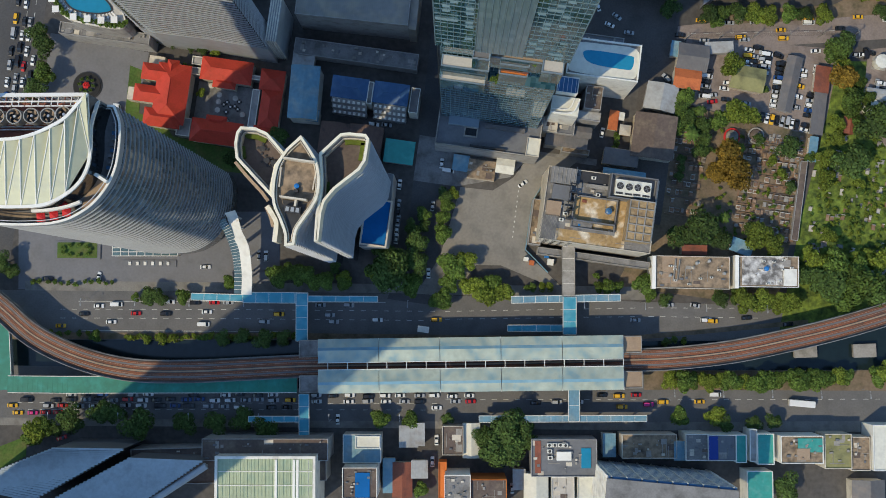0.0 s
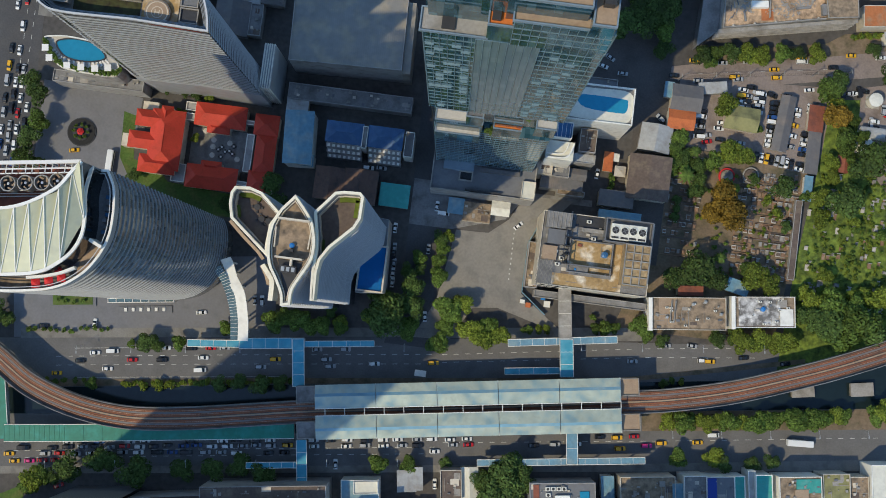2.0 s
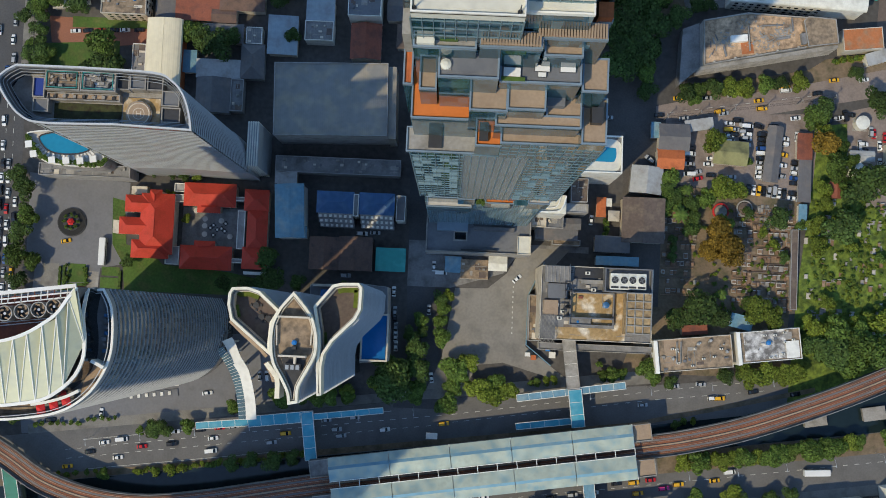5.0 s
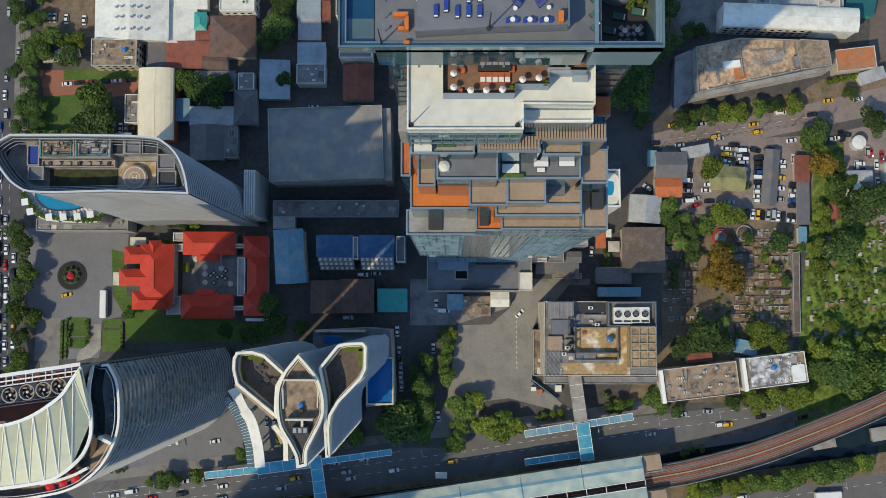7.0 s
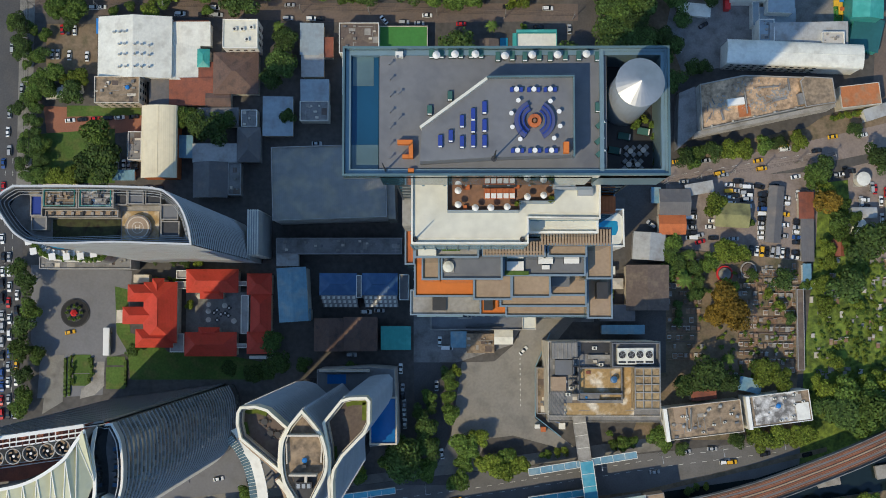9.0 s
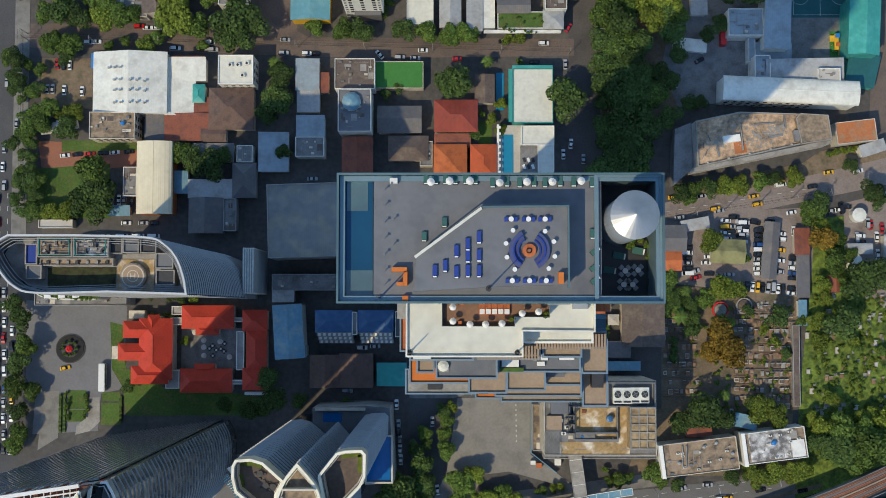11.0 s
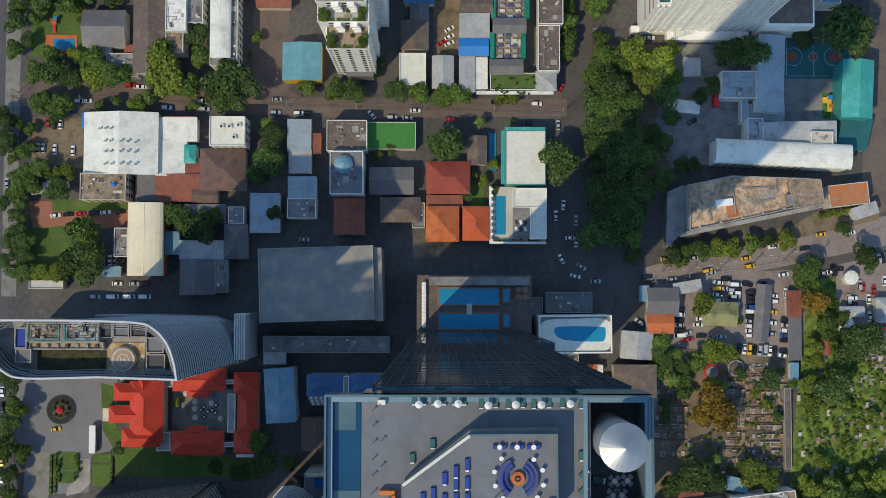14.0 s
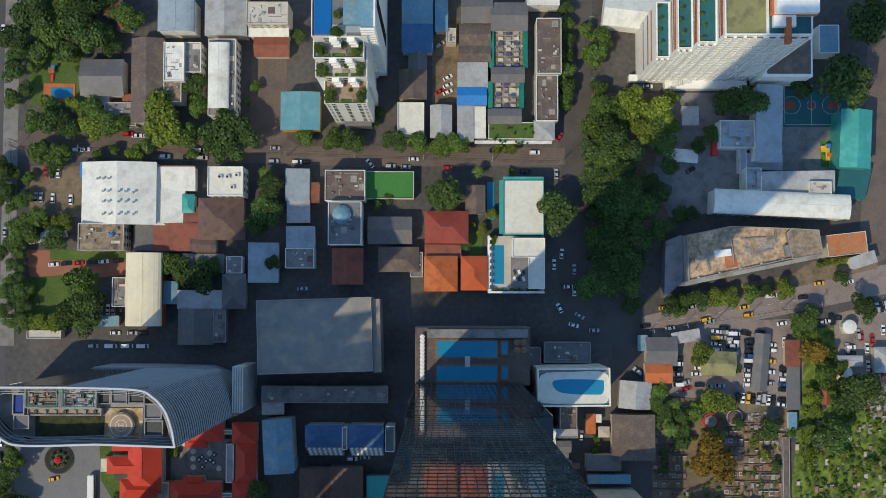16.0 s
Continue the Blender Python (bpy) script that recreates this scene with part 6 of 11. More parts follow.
# podium pools north of the tower
pool_block = thing("podium_pool_block", "podium roof with two long blue pools", "building")
PBX, PBY, PBW, PBD, PBR = 5.8, 112.5, 42.3, 21.3, 0
boxes_on(pool_block, "wall", PBX, PBY, PBW, PBD, 0, 0, 27.5, "hotel wall")
floor_on(pool_block, "roof", rect(PBX, PBY, PBW - 0.3, PBD - 0.3), 27.7, "brown roof felt")
boxes_on(pool_block, "north_canopy", 7.5, 120.9, 36.8, 3.1, 0, 27.7, 30.2, "grey concrete")
for q5 in ((3.7, 115.2, 22.0, 5.9, 0), (3.7, 106.2, 22.0, 5.6, 0), (17.6, 115.7, 2.0, 4.5, 0), (17.6, 106.4, 2.0, 4.5, 0)):
    floor_on(pool_block, "pool", rect(*q5), 28.0, "pool water", 0.3, "bright blue pool water")
    rim_on(pool_block, "pool_edge", rect(q5[0], q5[1], q5[2] + 1.2, q5[3] + 1.2), 0.6, 27.7, 28.1, "wood deck")
boxes_on(pool_block, "bridge", 3.9, 110.6, 1.9, 4.0, 0, 27.7, 28.15, "deck stone")
for k in range(12):
    x, y = -12.7, 119.7
    xe, ye = -12.7, 104.6
    parasol(x, y + (ye - y) * k / 11, 27.7, 0.9, 2.2, grp="parasols by the podium pools")
for u, v in [(22.0, 117.7), (24.3, 117.7), (22.0, 114.9), (24.3, 114.9)]:
    parasol(u, v, 27.7, 1.2, 2.4, "wood deck", "brown parasols by the pool")
# small pool terrace to the east
pt = thing("pool_terrace", "white rounded pool terrace with a blue pool on a low block", "building")
TB = 42.3, 101.6, 26.4, 13.8, 0.6
boxes_on(pt, "wall", *TB, 0, 32.5, "white paint")
boxes_on(pt, "floor", TB[0], TB[1], TB[2] - 0.8, TB[3] - 0.8, TB[4], 32.5, 32.75, "grey concrete")
floor_on(pt, "white_floor", curve_pts([(30.5, 106.0), (42.0, 107.2), (53.6, 107.0), (55.0, 101.5), (54.2, 96.2), (48.0, 95.4), (33.0, 95.8), (29.8, 97.5)], 4, True), 32.95, "terrace white", 0.3)
bm = bmesh.new()
ring(bm, rect(0, 0, TB[2], TB[3]), 0.5, 32.4, 33.9)
part("parapet", bm, "white paint", pt, at=pose(TB[0], TB[1], 0, 0, 0, TB[4]))
floor_on(pt, "pool", curve_pts([(34.6, 102.6), (37.0, 104.4), (51.4, 104.3), (53.2, 103.2), (52.9, 99.8), (50.4, 99.0), (38.1, 99.6)], 3, True), 33.05, "pool water", 0.3, "turquoise pool water")

# the big hall
grey_block = house("flat_roofed_hall", -53.0, 119.8, 42.8, 27.5, 1.8, 22.0, "grey wall", "hall roof", label="large windowless block with a flat grey metal roof", category="building", parapet=0.8)
hx, hy, hw, hd, hr = -53.0, 119.8, 42.8, 27.5, 1.8
boxes_on(grey_block, "east_gutter", hx + hw / 2 + 1.6, hy, 3.0, hd, hr, 0, 20.0, "hall roof")

# ---- railway station and viaduct ----
station = thing("railway_station", "elevated railway station with two long pale blue roofs", "station")
(SAX, SAY), (SBX, SBY) = (-46.7, -24.6), (66.6, -7.0)
ang = math.degrees(math.atan2(SBY - SAY, SBX - SAX))
length = math.hypot(SBX - SAX, SBY - SAY)
station.matrix_basis = pose((SAX + SBX) / 2, (SAY + SBY) / 2, 0, 0, 0, ang)
L2 = length / 2
mat("station roof", (0.43, 0.48, 0.4), 0.4, 0.2, 0.5, 0.1, stain=(0.2, 0.31, 0.34), stain_amount=0.65)
mat("walkway green", (0.02, 0.19, 0.13), 0.5, 0.15, 0.5, 0.1, stain=(0.03, 0.24, 0.19), stain_amount=0.5)
mat("station roof blue", (0.2, 0.36, 0.46), 0.4, 0.14, 0.35, 0.08, stain=(0.3, 0.42, 0.46), stain_amount=0.5)
mat("bridge blue", (0.06, 0.3, 0.42), 0.5, 0.12, 0.6, 0.1, stain=(0.14, 0.38, 0.48), stain_amount=0.5)
panels = 5
for s in (1, -1):
    for k in range(panels):
        xa, xb = -L2 + k * length / panels + 0.12, -L2 + (k + 1) * length / panels - 0.12
        for ya, yb, za, zb, m in ((1.4, 5.9, 16.4, 17.6, "station roof"), (5.9, 7.0, 17.6, 17.0, "station roof blue"), (7.0, 10.2, 17.0, 16.0, "station roof")):
            bm = bmesh.new()
            v = [bm.verts.new((x, s * y, z + dz)) for dz in (0, -0.2) for x, y, z in ((xa, ya, za), (xb, ya, za), (xb, yb, zb), (xa, yb, zb))]
            for ids in ((0, 1, 2, 3), (7, 6, 5, 4), (0, 4, 5, 1), (1, 5, 6, 2), (2, 6, 7, 3), (3, 7, 4, 0)):
                bm.faces.new([v[i] for i in ids])
            part("roof_panel", bm, m, station)
        bm = bmesh.new()
        y0, y1 = sorted((s * 1.3, s * 10.3))
        box(bm, -0.14, 0.14, y0, y1, 15.7, 16.0)
        part("seam_beam", bm, "white paint", station, at=pose(xb + 0.12, 0, 0))
    bm = bmesh.new()
    y0, y1 = sorted((s * 1.2, s * 1.45))
    box(bm, -L2, L2, y0, y1, 16.2, 16.6)
    part("gutter", bm, "white paint", station)
    for xe in (-1, 1):
        bm = bmesh.new()
        a, b = sorted((xe * (L2 + 0.1), xe * (L2 + 7.2)))
        y0, y1 = sorted((s * 3.4, s * 9.8))
        box(bm, a, b, y0, y1, 9, 14.5)
        part("stair_block", bm, "grey concrete" if xe < 0 else "tan deck", station)
        bm = bmesh.new()
        ring(bm, [(a, y0), (b, y0), (b, y1), (a, y1)], 0.3, 14.4, 15.2)
        part("parapet", bm, "concrete", station)
for k in range(16):
    bm = bmesh.new()
    box(bm, -0.12, 0.12, -1.5, 1.5, 15.9, 16.25)
    part("cross_beam", bm, "white paint", station, at=pose(-L2 + (k + 0.5) * length / 15.5, 0, 0))
for s in (-1, 1):
    bm = bmesh.new()
    y0, y1 = sorted((s * 3.2, s * 9.5))
    box(bm, -L2, L2, y0, y1, 11, 12.2)
    part("platform", bm, "concrete", station)
    for k in range(12):
        bm = bmesh.new()
        tube(bm, (-L2 + 4 + k * (length - 8) / 11, s * 6, 12.2), (-L2 + 4 + k * (length - 8) / 11, s * 6, 17.0), 0.25, 8)
        part("column", bm, "white paint", station)
for k in range(6):
    bm = bmesh.new()
    box(bm, -1.2, 1.2, -2.5, 2.5, 0, 9.5)
    part("pier", bm, "concrete", station, at=pose(-L2 + 8 + k * (length - 16) / 5, 0, 0))
bm = bmesh.new()
box(bm, -L2, L2, -9.4, 9.4, 6.0, 6.8)
part("concourse", bm, "grey concrete", station)

via = thing("railway_viaduct", "curving concrete railway viaduct with rust-brown tracks", "viaduct")
mat("rail", (0.46, 0.3, 0.21), 0.5, 0.2, 2.0, 0.2, metal=0.4)
VIA = curve_pts([(-198.8, -7.6), (-182.5, -13.5), (-170.5, -19.9), (-155.9, -28.9), (-137.6, -34.5), (-117.7, -36.2), (-96.3, -33.8), (-73.1, -29.5), (-47.8, -24.8), (9.4, -16.0), (68.5, -6.1), (87.4, -2.6), (108.3, 2.9), (128.8, 10.2), (149.3, 18.4), (173.7, 29.9), (210.1, 49.1)], 6)


def side_line(line, d):
    out = []
    for i, p in enumerate(line):
        a, b = Vector(line[max(i - 1, 0)]), Vector(line[min(i + 1, len(line) - 1)])
        t = (b - a).normalized()
        out.append((p[0] - t.y * d, p[1] + t.x * d))
    return out


for nm, d, wd, z0, z1, m in (("deck", 0, 8.6, 8.8, 10.6, "grey concrete"), ("track_bed", 2.1, 3.3, 10.5, 10.75, "rusty track"), ("track_bed", -2.1, 3.3, 10.5, 10.75, "rusty track"), ("walkway", 0, 0.55, 10.5, 10.95, "tan deck"), ("parapet", 4.25, 0.28, 9.5, 12.3, "grey concrete"), ("parapet", -4.25, 0.28, 9.5, 12.3, "grey concrete"), ("rail", 1.4, 0.1, 10.7, 10.95, "rail"), ("rail", 2.85, 0.1, 10.7, 10.95, "rail"), ("rail", -1.4, 0.1, 10.7, 10.95, "rail"), ("rail", -2.85, 0.1, 10.7, 10.95, "rail"), ("power_rail", 3.5, 0.22, 10.7, 11.1, "brown roof felt"), ("power_rail", -3.5, 0.22, 10.7, 11.1, "brown roof felt"), ("cable_trough", 0.42, 0.16, 10.7, 10.9, "dark steel"), ("cable_trough", -0.42, 0.16, 10.7, 10.9, "dark steel"), ("slab_track", 2.1, 0.7, 10.74, 10.8, "dark metal"), ("slab_track", -2.1, 0.7, 10.74, 10.8, "dark metal")):
    bm = bmesh.new()
    strip(bm, side_line(VIA, d), wd, z0, z1)
    part(nm, bm, m, via)
for i in range(6, len(VIA), 5):
    if abs(VIA[i][0] - (SAX + SBX) / 2) > L2:
        bm = bmesh.new()
        tube(bm, (*VIA[i], 0), (*VIA[i], 8.9), 1.1, 10)
        part("pier", bm, "concrete", via)
for u, v in [(137.8, 6.9), (160.4, 10.2)]:
    c = thing("pier_footing", "square concrete pier footing standing in the canal", "footing", u, v, 0, 10, "pier footings in the canal")
    bm = bmesh.new()
    box(bm, -4.2, 4.2, -2.4, 2.4, 0, 2.2)
    part("block", bm, "concrete", c)
    bm = bmesh.new()
    box(bm, -4.4, 4.4, -2.6, 2.6, 2.2, 2.5)
    part("cap", bm, "concrete", c)


CLEAR.extend(VIA)


def bridge(name, pts, wide, z, material="bridge blue", label="covered footbridge with a blue roof", rails=True, legs=True):
    """A covered footbridge along a line."""
    t = thing(name, label, "footbridge")
    bm = bmesh.new()
    strip(bm, pts, wide, z - 0.25, z)
    part("roof", bm, material, t)
    bm = bmesh.new()
    strip(bm, pts, wide * 0.92, z - 3.3, z - 2.9)
    part("deck", bm, "concrete", t)
    for s in (-1, 1):
        bm = bmesh.new()
        strip(bm, side_line(pts, s * wide * 0.5), 0.22, z - 0.3, z + 0.2)
        part("gutter", bm, "white paint" if rails else material, t)
    ln = sum(math.dist(a, b) for a, b in zip(pts, pts[1:]))
    n = max(2, int(ln / 4.5))
    for k in range(n + 1):
        p = along(pts, k / n)
        d = (Vector(pts[-1]) - Vector(pts[0])).normalized()
        turn = math.degrees(math.atan2(d.y, d.x))
        bm = bmesh.new()
        box(bm, -0.07, 0.07, -wide / 2, wide / 2, -0.02, 0.08)
        part("roof_rib", bm, material if name == "green_walkway" else "white paint", t, at=pose(p.x, p.y, z, 0, 0, turn))
        if legs and k % 3 == 1:
            bm = bmesh.new()
            tube(bm, (0, 0, 0), (0, 0, z - 3), 0.35, 8)
            part("column", bm, "concrete", t, at=pose(p.x, p.y, 0))


bridge("footbridge", [(-99.6, -5.5), (-79.8, -3.3)], 2.6, 9.0)
bridge("footbridge", [(-79.8, -3.1), (-55.1, 0.2)], 4.0, 9.2)
bridge("footbridge", [(-55.0, -0.1), (-28.6, 3.5)], 2.2, 9.0)
bridge("footbridge", [(-57.6, 1.5), (-55.0, -16.4)], 4.4, 9.5)
bridge("footbridge", [(-51.2, -36.2), (-48.4, -54.8)], 3.8, 9.5)
bridge("footbridge", [(-70.8, -48.6), (-48.4, -45.4)], 2.2, 9.0)
bridge("footbridge", [(44.0, 14.6), (45.9, 0.5)], 5.0, 9.5, "bridge blue")
bridge("footbridge", [(22.1, 10.4), (63.3, 17.1)], 2.6, 9.0, "blue metal", "covered stair and footbridge with a pale blue roof")
bridge("footbridge", [(22.3, -0.5), (44.2, 2.6)], 2.4, 7.0)
bridge("footbridge", [(50.4, -20.1), (52.0, -31.9)], 4.2, 9.5, "blue metal")
bridge("footbridge", [(16.2, -36.2), (79.3, -27.0)], 2.4, 9.0, "blue metal")
bridge("footbridge", [(40.9, 33.8), (43.5, 15.0)], 4.8, 9.7, "concrete", "grey roofed footbridge to the low building", False)
bridge("green_walkway", [(-163.6, -48.3), (-140.9, -45.3), (-54.4, -32.8)], 6.4, 10.2, "walkway green", "long covered walkway with a curved teal roof")
bridge("green_walkway", [(-170.3, -23.1), (-164.5, -50.6)], 5.0, 9.4, "walkway green", "covered walkway with a teal roof")
sg = thing("road_sign_gantry", "white road sign board on a post over the road", "road sign", -9.7, -5.5, 0)
bm = bmesh.new()
box(bm, -2.2, 2.2, -1.2, 1.2, 6.8, 7.0)
part("board", bm, "white paint", sg)
bm = bmesh.new()
tube(bm, (0, -1.0, 0), (0, -1.0, 6.9), 0.12)
part("post", bm, "steel", sg)

# ---- houses and low buildings ----
# tower out of sight to the south-west, whose shade lies over the station
off_tower = thing("office_tower", "plain grey office tower beyond the boulevard", "tower")
boxes_on(off_tower, "wall", -160.6, -121.0, 24, 48, 43, 0, 250, "grey wall")
boxes_on(off_tower, "roof", -160.6, -121.0, 23, 47, 43, 250, 251, "grey concrete")

# mansion with red roofs
mansion = thing("red_roofed_mansion", "old cream mansion with steep bright red tiled roofs", "mansion")


def hip_part(t, x, y, w, d, rot, h, rise, wall="cream wall", roof="red tile"):
    bm = bmesh.new()
    box(bm, -w / 2, w / 2, -d / 2, d / 2, 0, h)
    m = pose(x, y, 0, 0, 0, rot)
    part("wall", bm, wall, t, at=m)
    bm = bmesh.new()
    a, b = w / 2 + 0.5, d / 2 + 0.5
    if a >= b:
        r = ((-(a - b), 0), (a - b, 0))
    else:
        r = ((0, -(b - a)), (0, b - a))
    v = [bm.verts.new((p, q, h)) for p, q in ((-a, -b), (a, -b), (a, b), (-a, b))] + [bm.verts.new((*r[0], h + rise)), bm.verts.new((*r[1], h + rise + 0.001))]
    fs = ((0, 1, 5, 4), (1, 2, 5), (2, 3, 4, 5), (3, 0, 4)) if a >= b else ((0, 1, 4), (1, 2, 5, 4), (2, 3, 5), (3, 0, 4, 5))
    for f in fs:
        bm.faces.new([v[i] for i in f])
    bm.faces.new((v[3], v[2], v[1], v[0]))
    part("roof", bm, roof, t, at=m)
    bm = bmesh.new()
    tube(bm, (*r[0], h + rise), (*r[1], h + rise + 0.001), 0.18)
    part("ridge", bm, roof, t, at=m)


hip_part(mansion, -119.1, 71.0, 12.0, 22.5, 0, 9, 4.5)
hip_part(mansion, -124.7, 78.5, 13.2, 5.6, 0, 9, 3.0)
hip_part(mansion, -125.8, 69.9, 15.0, 5.7, 0, 8.5, 2.6)
hip_part(mansion, -121.3, 61.1, 13.5, 6.1, 0, 9, 3.2)
hip_part(mansion, -120.0, 80.0, 3.7, 7.4, 0, 9, 2.4)
boxes_on(mansion, "porch", -135.3, 69.5, 3.0, 5.0, 0, 0, 6.2, "cream wall")
boxes_on(mansion, "terrace", -128.0, 84.2, 6.1, 3.1, 0, 0, 4, "cream wall")
court = thing("red_roofed_gallery", "low gallery with red tiled roofs round a courtyard", "building")
hip_part(court, -99.6, 83.2, 19.3, 8.1, 0, 7, 3)
hip_part(court, -99.9, 78.3, 8.1, 3.1, 0, 6.5, 1.4)
hip_part(court, -100.0, 58.8, 19.2, 8.3, 0, 7, 3)
hip_part(court, -100.8, 63.4, 7.2, 2.9, 0, 6.5, 1.4)
hip_part(court, -81.4, 81.9, 8.7, 7.4, 0, 7, 2.6)
hip_part(court, -80.7, 70.6, 7.1, 14.3, 0, 7, 2.6)
hip_part(court, -81.2, 59.4, 8.7, 7.6, 0, 7, 2.6)
for q5 in ((-111.9, 81.6, 4.6, 2.9, 0), (-111.7, 85.7, 4.1, 3.4, 0), (-88.4, 82.2, 4.4, 1.7, 0), (-88.2, 58.2, 4.3, 1.7, 0), (-113.2, 59.3, 5.4, 7.2, 0), (-87.1, 70.3, 3.0, 14.9, 0), (-115.5, 71.1, 3.6, 1.9, 0)):
    boxes_on(court, "link_roof", *q5, 0, 5.8, "grey wall")
    rim_on(court, "parapet", rect(*q5), 0.3, 5.7, 6.5, "white paint")
boxes_on(court, "south_rail", -81.4, 53.7, 8.4, 1.2, 0, 0, 4.5, "white paint")
flat("pavement_courtyard", rect(-99.0, 70.8, 24.6, 16.1, 0), "grey concrete", "dark paved courtyard with parasols", "pavement", 0.14)
for u, v in [(-105.7, 77.3), (-102.1, 74.2), (-102.1, 71.5), (-102.0, 68.2), (-95.7, 73.7), (-92.0, 67.7)]:
    parasol(u, v, 0.14, 1.1, 2.5, "deck stone", "parasols in the courtyard")
for u, v in [(-100.2, 70.9), (-99.0, 72.0), (-97.5, 70.3), (-95.8, 70.8), (-94.3, 72.8), (-98.9, 68.1), (-94.5, 69.8)]:
    round_table(u, v, 0.14, 0.42, seats=4, seat="dark steel", grp="tables in the courtyard")
# roundabout planter
RX, RY = -154.8, 70.8
rb = thing("round_planter", "round dark planter with a red sculpture in the middle", "planter", RX, RY, 0.1)
for nm, r0, z0, z1, m in (("kerb", 5.7, 0, 0.5, "dark steel"), ("bed", 5.3, 0.3, 0.75, "rubber"), ("inner_bed", 3.4, 0.5, 0.95, "dark steel")):
    bm = bmesh.new()
    tube(bm, (0, 0, z0), (0, 0, z1), r0, 36)
    part(nm, bm, m, rb)
for k in range(6):
    a = k * math.tau / 6
    bm = bmesh.new()
    tube(bm, (0, 0, 0.9), (1.0 * math.cos(a), 1.0 * math.sin(a), 2.2), 0.35, 6, 0.6)
    part("petal", bm, "sign red", rb)
bm = bmesh.new()
tube(bm, (0, 0, 0.9), (0, 0, 2.6), 0.7, 8, 0.3)
part("sculpture", bm, "sign red", rb, "bright red sculpture")
for k in range(8):
    tree("s", RX + 2.7 * math.cos(k * math.tau / 8), RY + 2.7 * math.sin(k * math.tau / 8), 0.9, 0.8)
bus = thing("coach", "long white coach parked on the forecourt", "coach", -141.6, 59.7, 0.1, 90)
bm = bmesh.new()
box(bm, -5.4, 5.4, -1.25, 1.25, 0.5, 3.1)
bmesh.ops.bevel(bm, geom=bm.edges[:], offset=0.18, segments=2, affect="EDGES")
part("body", bm, "car white", bus)
bm = bmesh.new()
box(bm, -5.0, 5.3, -1.27, 1.27, 1.6, 2.5)
part("window", bm, "dark glass", bus)
for sx in (-3.4, 3.2):
    for sy in (-1.1, 1.1):
        part("wheel", TYRE, None, bus, at=pose(sx, sy, 0.4) @ Matrix.Diagonal((1.25, 1.4, 1.25, 1)))
flat("pavement_garden", [(-165.1, 54.3), (-158.9, 54.3), (-159.2, 36.2), (-167.1, 31.3)], "paving", "broad worn garden path between hedges", "pavement", 0.15)
for x, y0, y1 in ((-158.2, 38.0, 53.5), (-156.6, 38.4, 53.7), (-148.0, 46.0, 53.7), (-134.6, 42.0, 53.0)):
    h = thing("clipped_hedge", "low clipped dark green hedge beside a path", "hedge", x, (y0 + y1) / 2, 0.1, 0, "hedges of the garden")
    bm = bmesh.new()
    for k in range(int((y1 - y0) / 0.8)):
        v, w = -(y1 - y0) / 2 + 0.8 * k, 0.42 + 0.08 * ((k * 7) % 3)
        box(bm, -w, w, v, v + 0.86, 0, 0.8 + 0.12 * ((k * 5) % 4))
    bmesh.ops.bevel(bm, geom=bm.edges[:], offset=0.08, segments=1, affect="EDGES")
    part("foliage", bm, "leaf green", h)
for q5 in ((-151.9, 50.9, 7.1, 7.3, 0), (-151.8, 44.7, 7.0, 4.6, 0)):
    flat("lawn_parterre", rect(*q5), "lawn", "small clipped lawn with hedges", "lawn", 0.16)
flat("pavement_drive", [(-147.9, 51.8), (-143.1, 51.8), (-142.9, 42.4), (-146.7, 38.8), (-152.4, 37.3), (-151.9, 41.2), (-148.3, 43.6)], "concrete", "pale curved concrete drive", "pavement", 0.17)
flat("lawn_square", rect(-138.5, 52.1, 7.0, 3.4, 0), "lawn", "small square of lawn", "lawn", 0.18)
flat("lawn_square_2", rect(-138.6, 45.4, 7.5, 8.5, 0), "lawn", "small square of lawn", "lawn", 0.18)

# centre: low building with machines on its roof
core = house("office_building", 48.2, 47.1, 40.5, 26.8, 0, 31, "cream wall", "grey concrete", label="stained office building with cooling machines on its roof", category="building", windows="SWE")
boxes_on(core, "stair_block", 33.6, 57.3, 9.2, 5.9, 0, 31, 34.5, "grey concrete")
for k in range(6):
    x, y, w, d, r = 33.6, 57.3, 9.2, 5.9, 0
    boxes_on(core, "roof_beam", x - w / 2 + (k + 0.5) * w / 6, y, 0.2, d, 0, 34.5, 34.8, "concrete")
boxes_on(core, "lift_house", 33.8, 51.3, 7.1, 5.3, 0, 31, 33.5, "hotel wall")
boxes_on(core, "tan_roof", 31.6, 45.3, 5.3, 5.2, 0, 31, 32.6, "tan deck")
boxes_on(core, "duct", 46.2, 55.1, 7.9, 1.4, 0, 31, 32.5, "concrete")
boxes_on(core, "dark_well", 45.2, 58.1, 10.5, 4.1, 0, 31.05, 31.3, "dark steel")
boxes_on(core, "cooling_floor", 58.7, 55.9, 17.0, 8.7, 0, 31, 35, "grey concrete")
rim_on(core, "cooling_screen", rect(58.7, 55.9, 17.0, 8.7, 0), 0.4, 34.8, 37.6, "hotel wall")
floor_on(core, "yard_floor", rect(46.5, 45.1, 15.7, 11.7, 0), 31.2, "cream stain")
rim_on(core, "yard_wall", rect(46.4, 45.2, 16.1, 12.1, 0), 0.4, 31, 33.0, "grey concrete")
boxes_on(core, "yard_beam", 46.4, 41.9, 15.6, 0.5, 0, 31, 34.2, "hotel wall")
boxes_on(core, "yard_step", 42.5, 40.6, 7.6, 2.2, 0, 31, 32.2, "grey concrete")
boxes_on(core, "yard_hatch", 42.4, 49.4, 1.6, 1.0, 0, 31.2, 31.7, "rust tile")
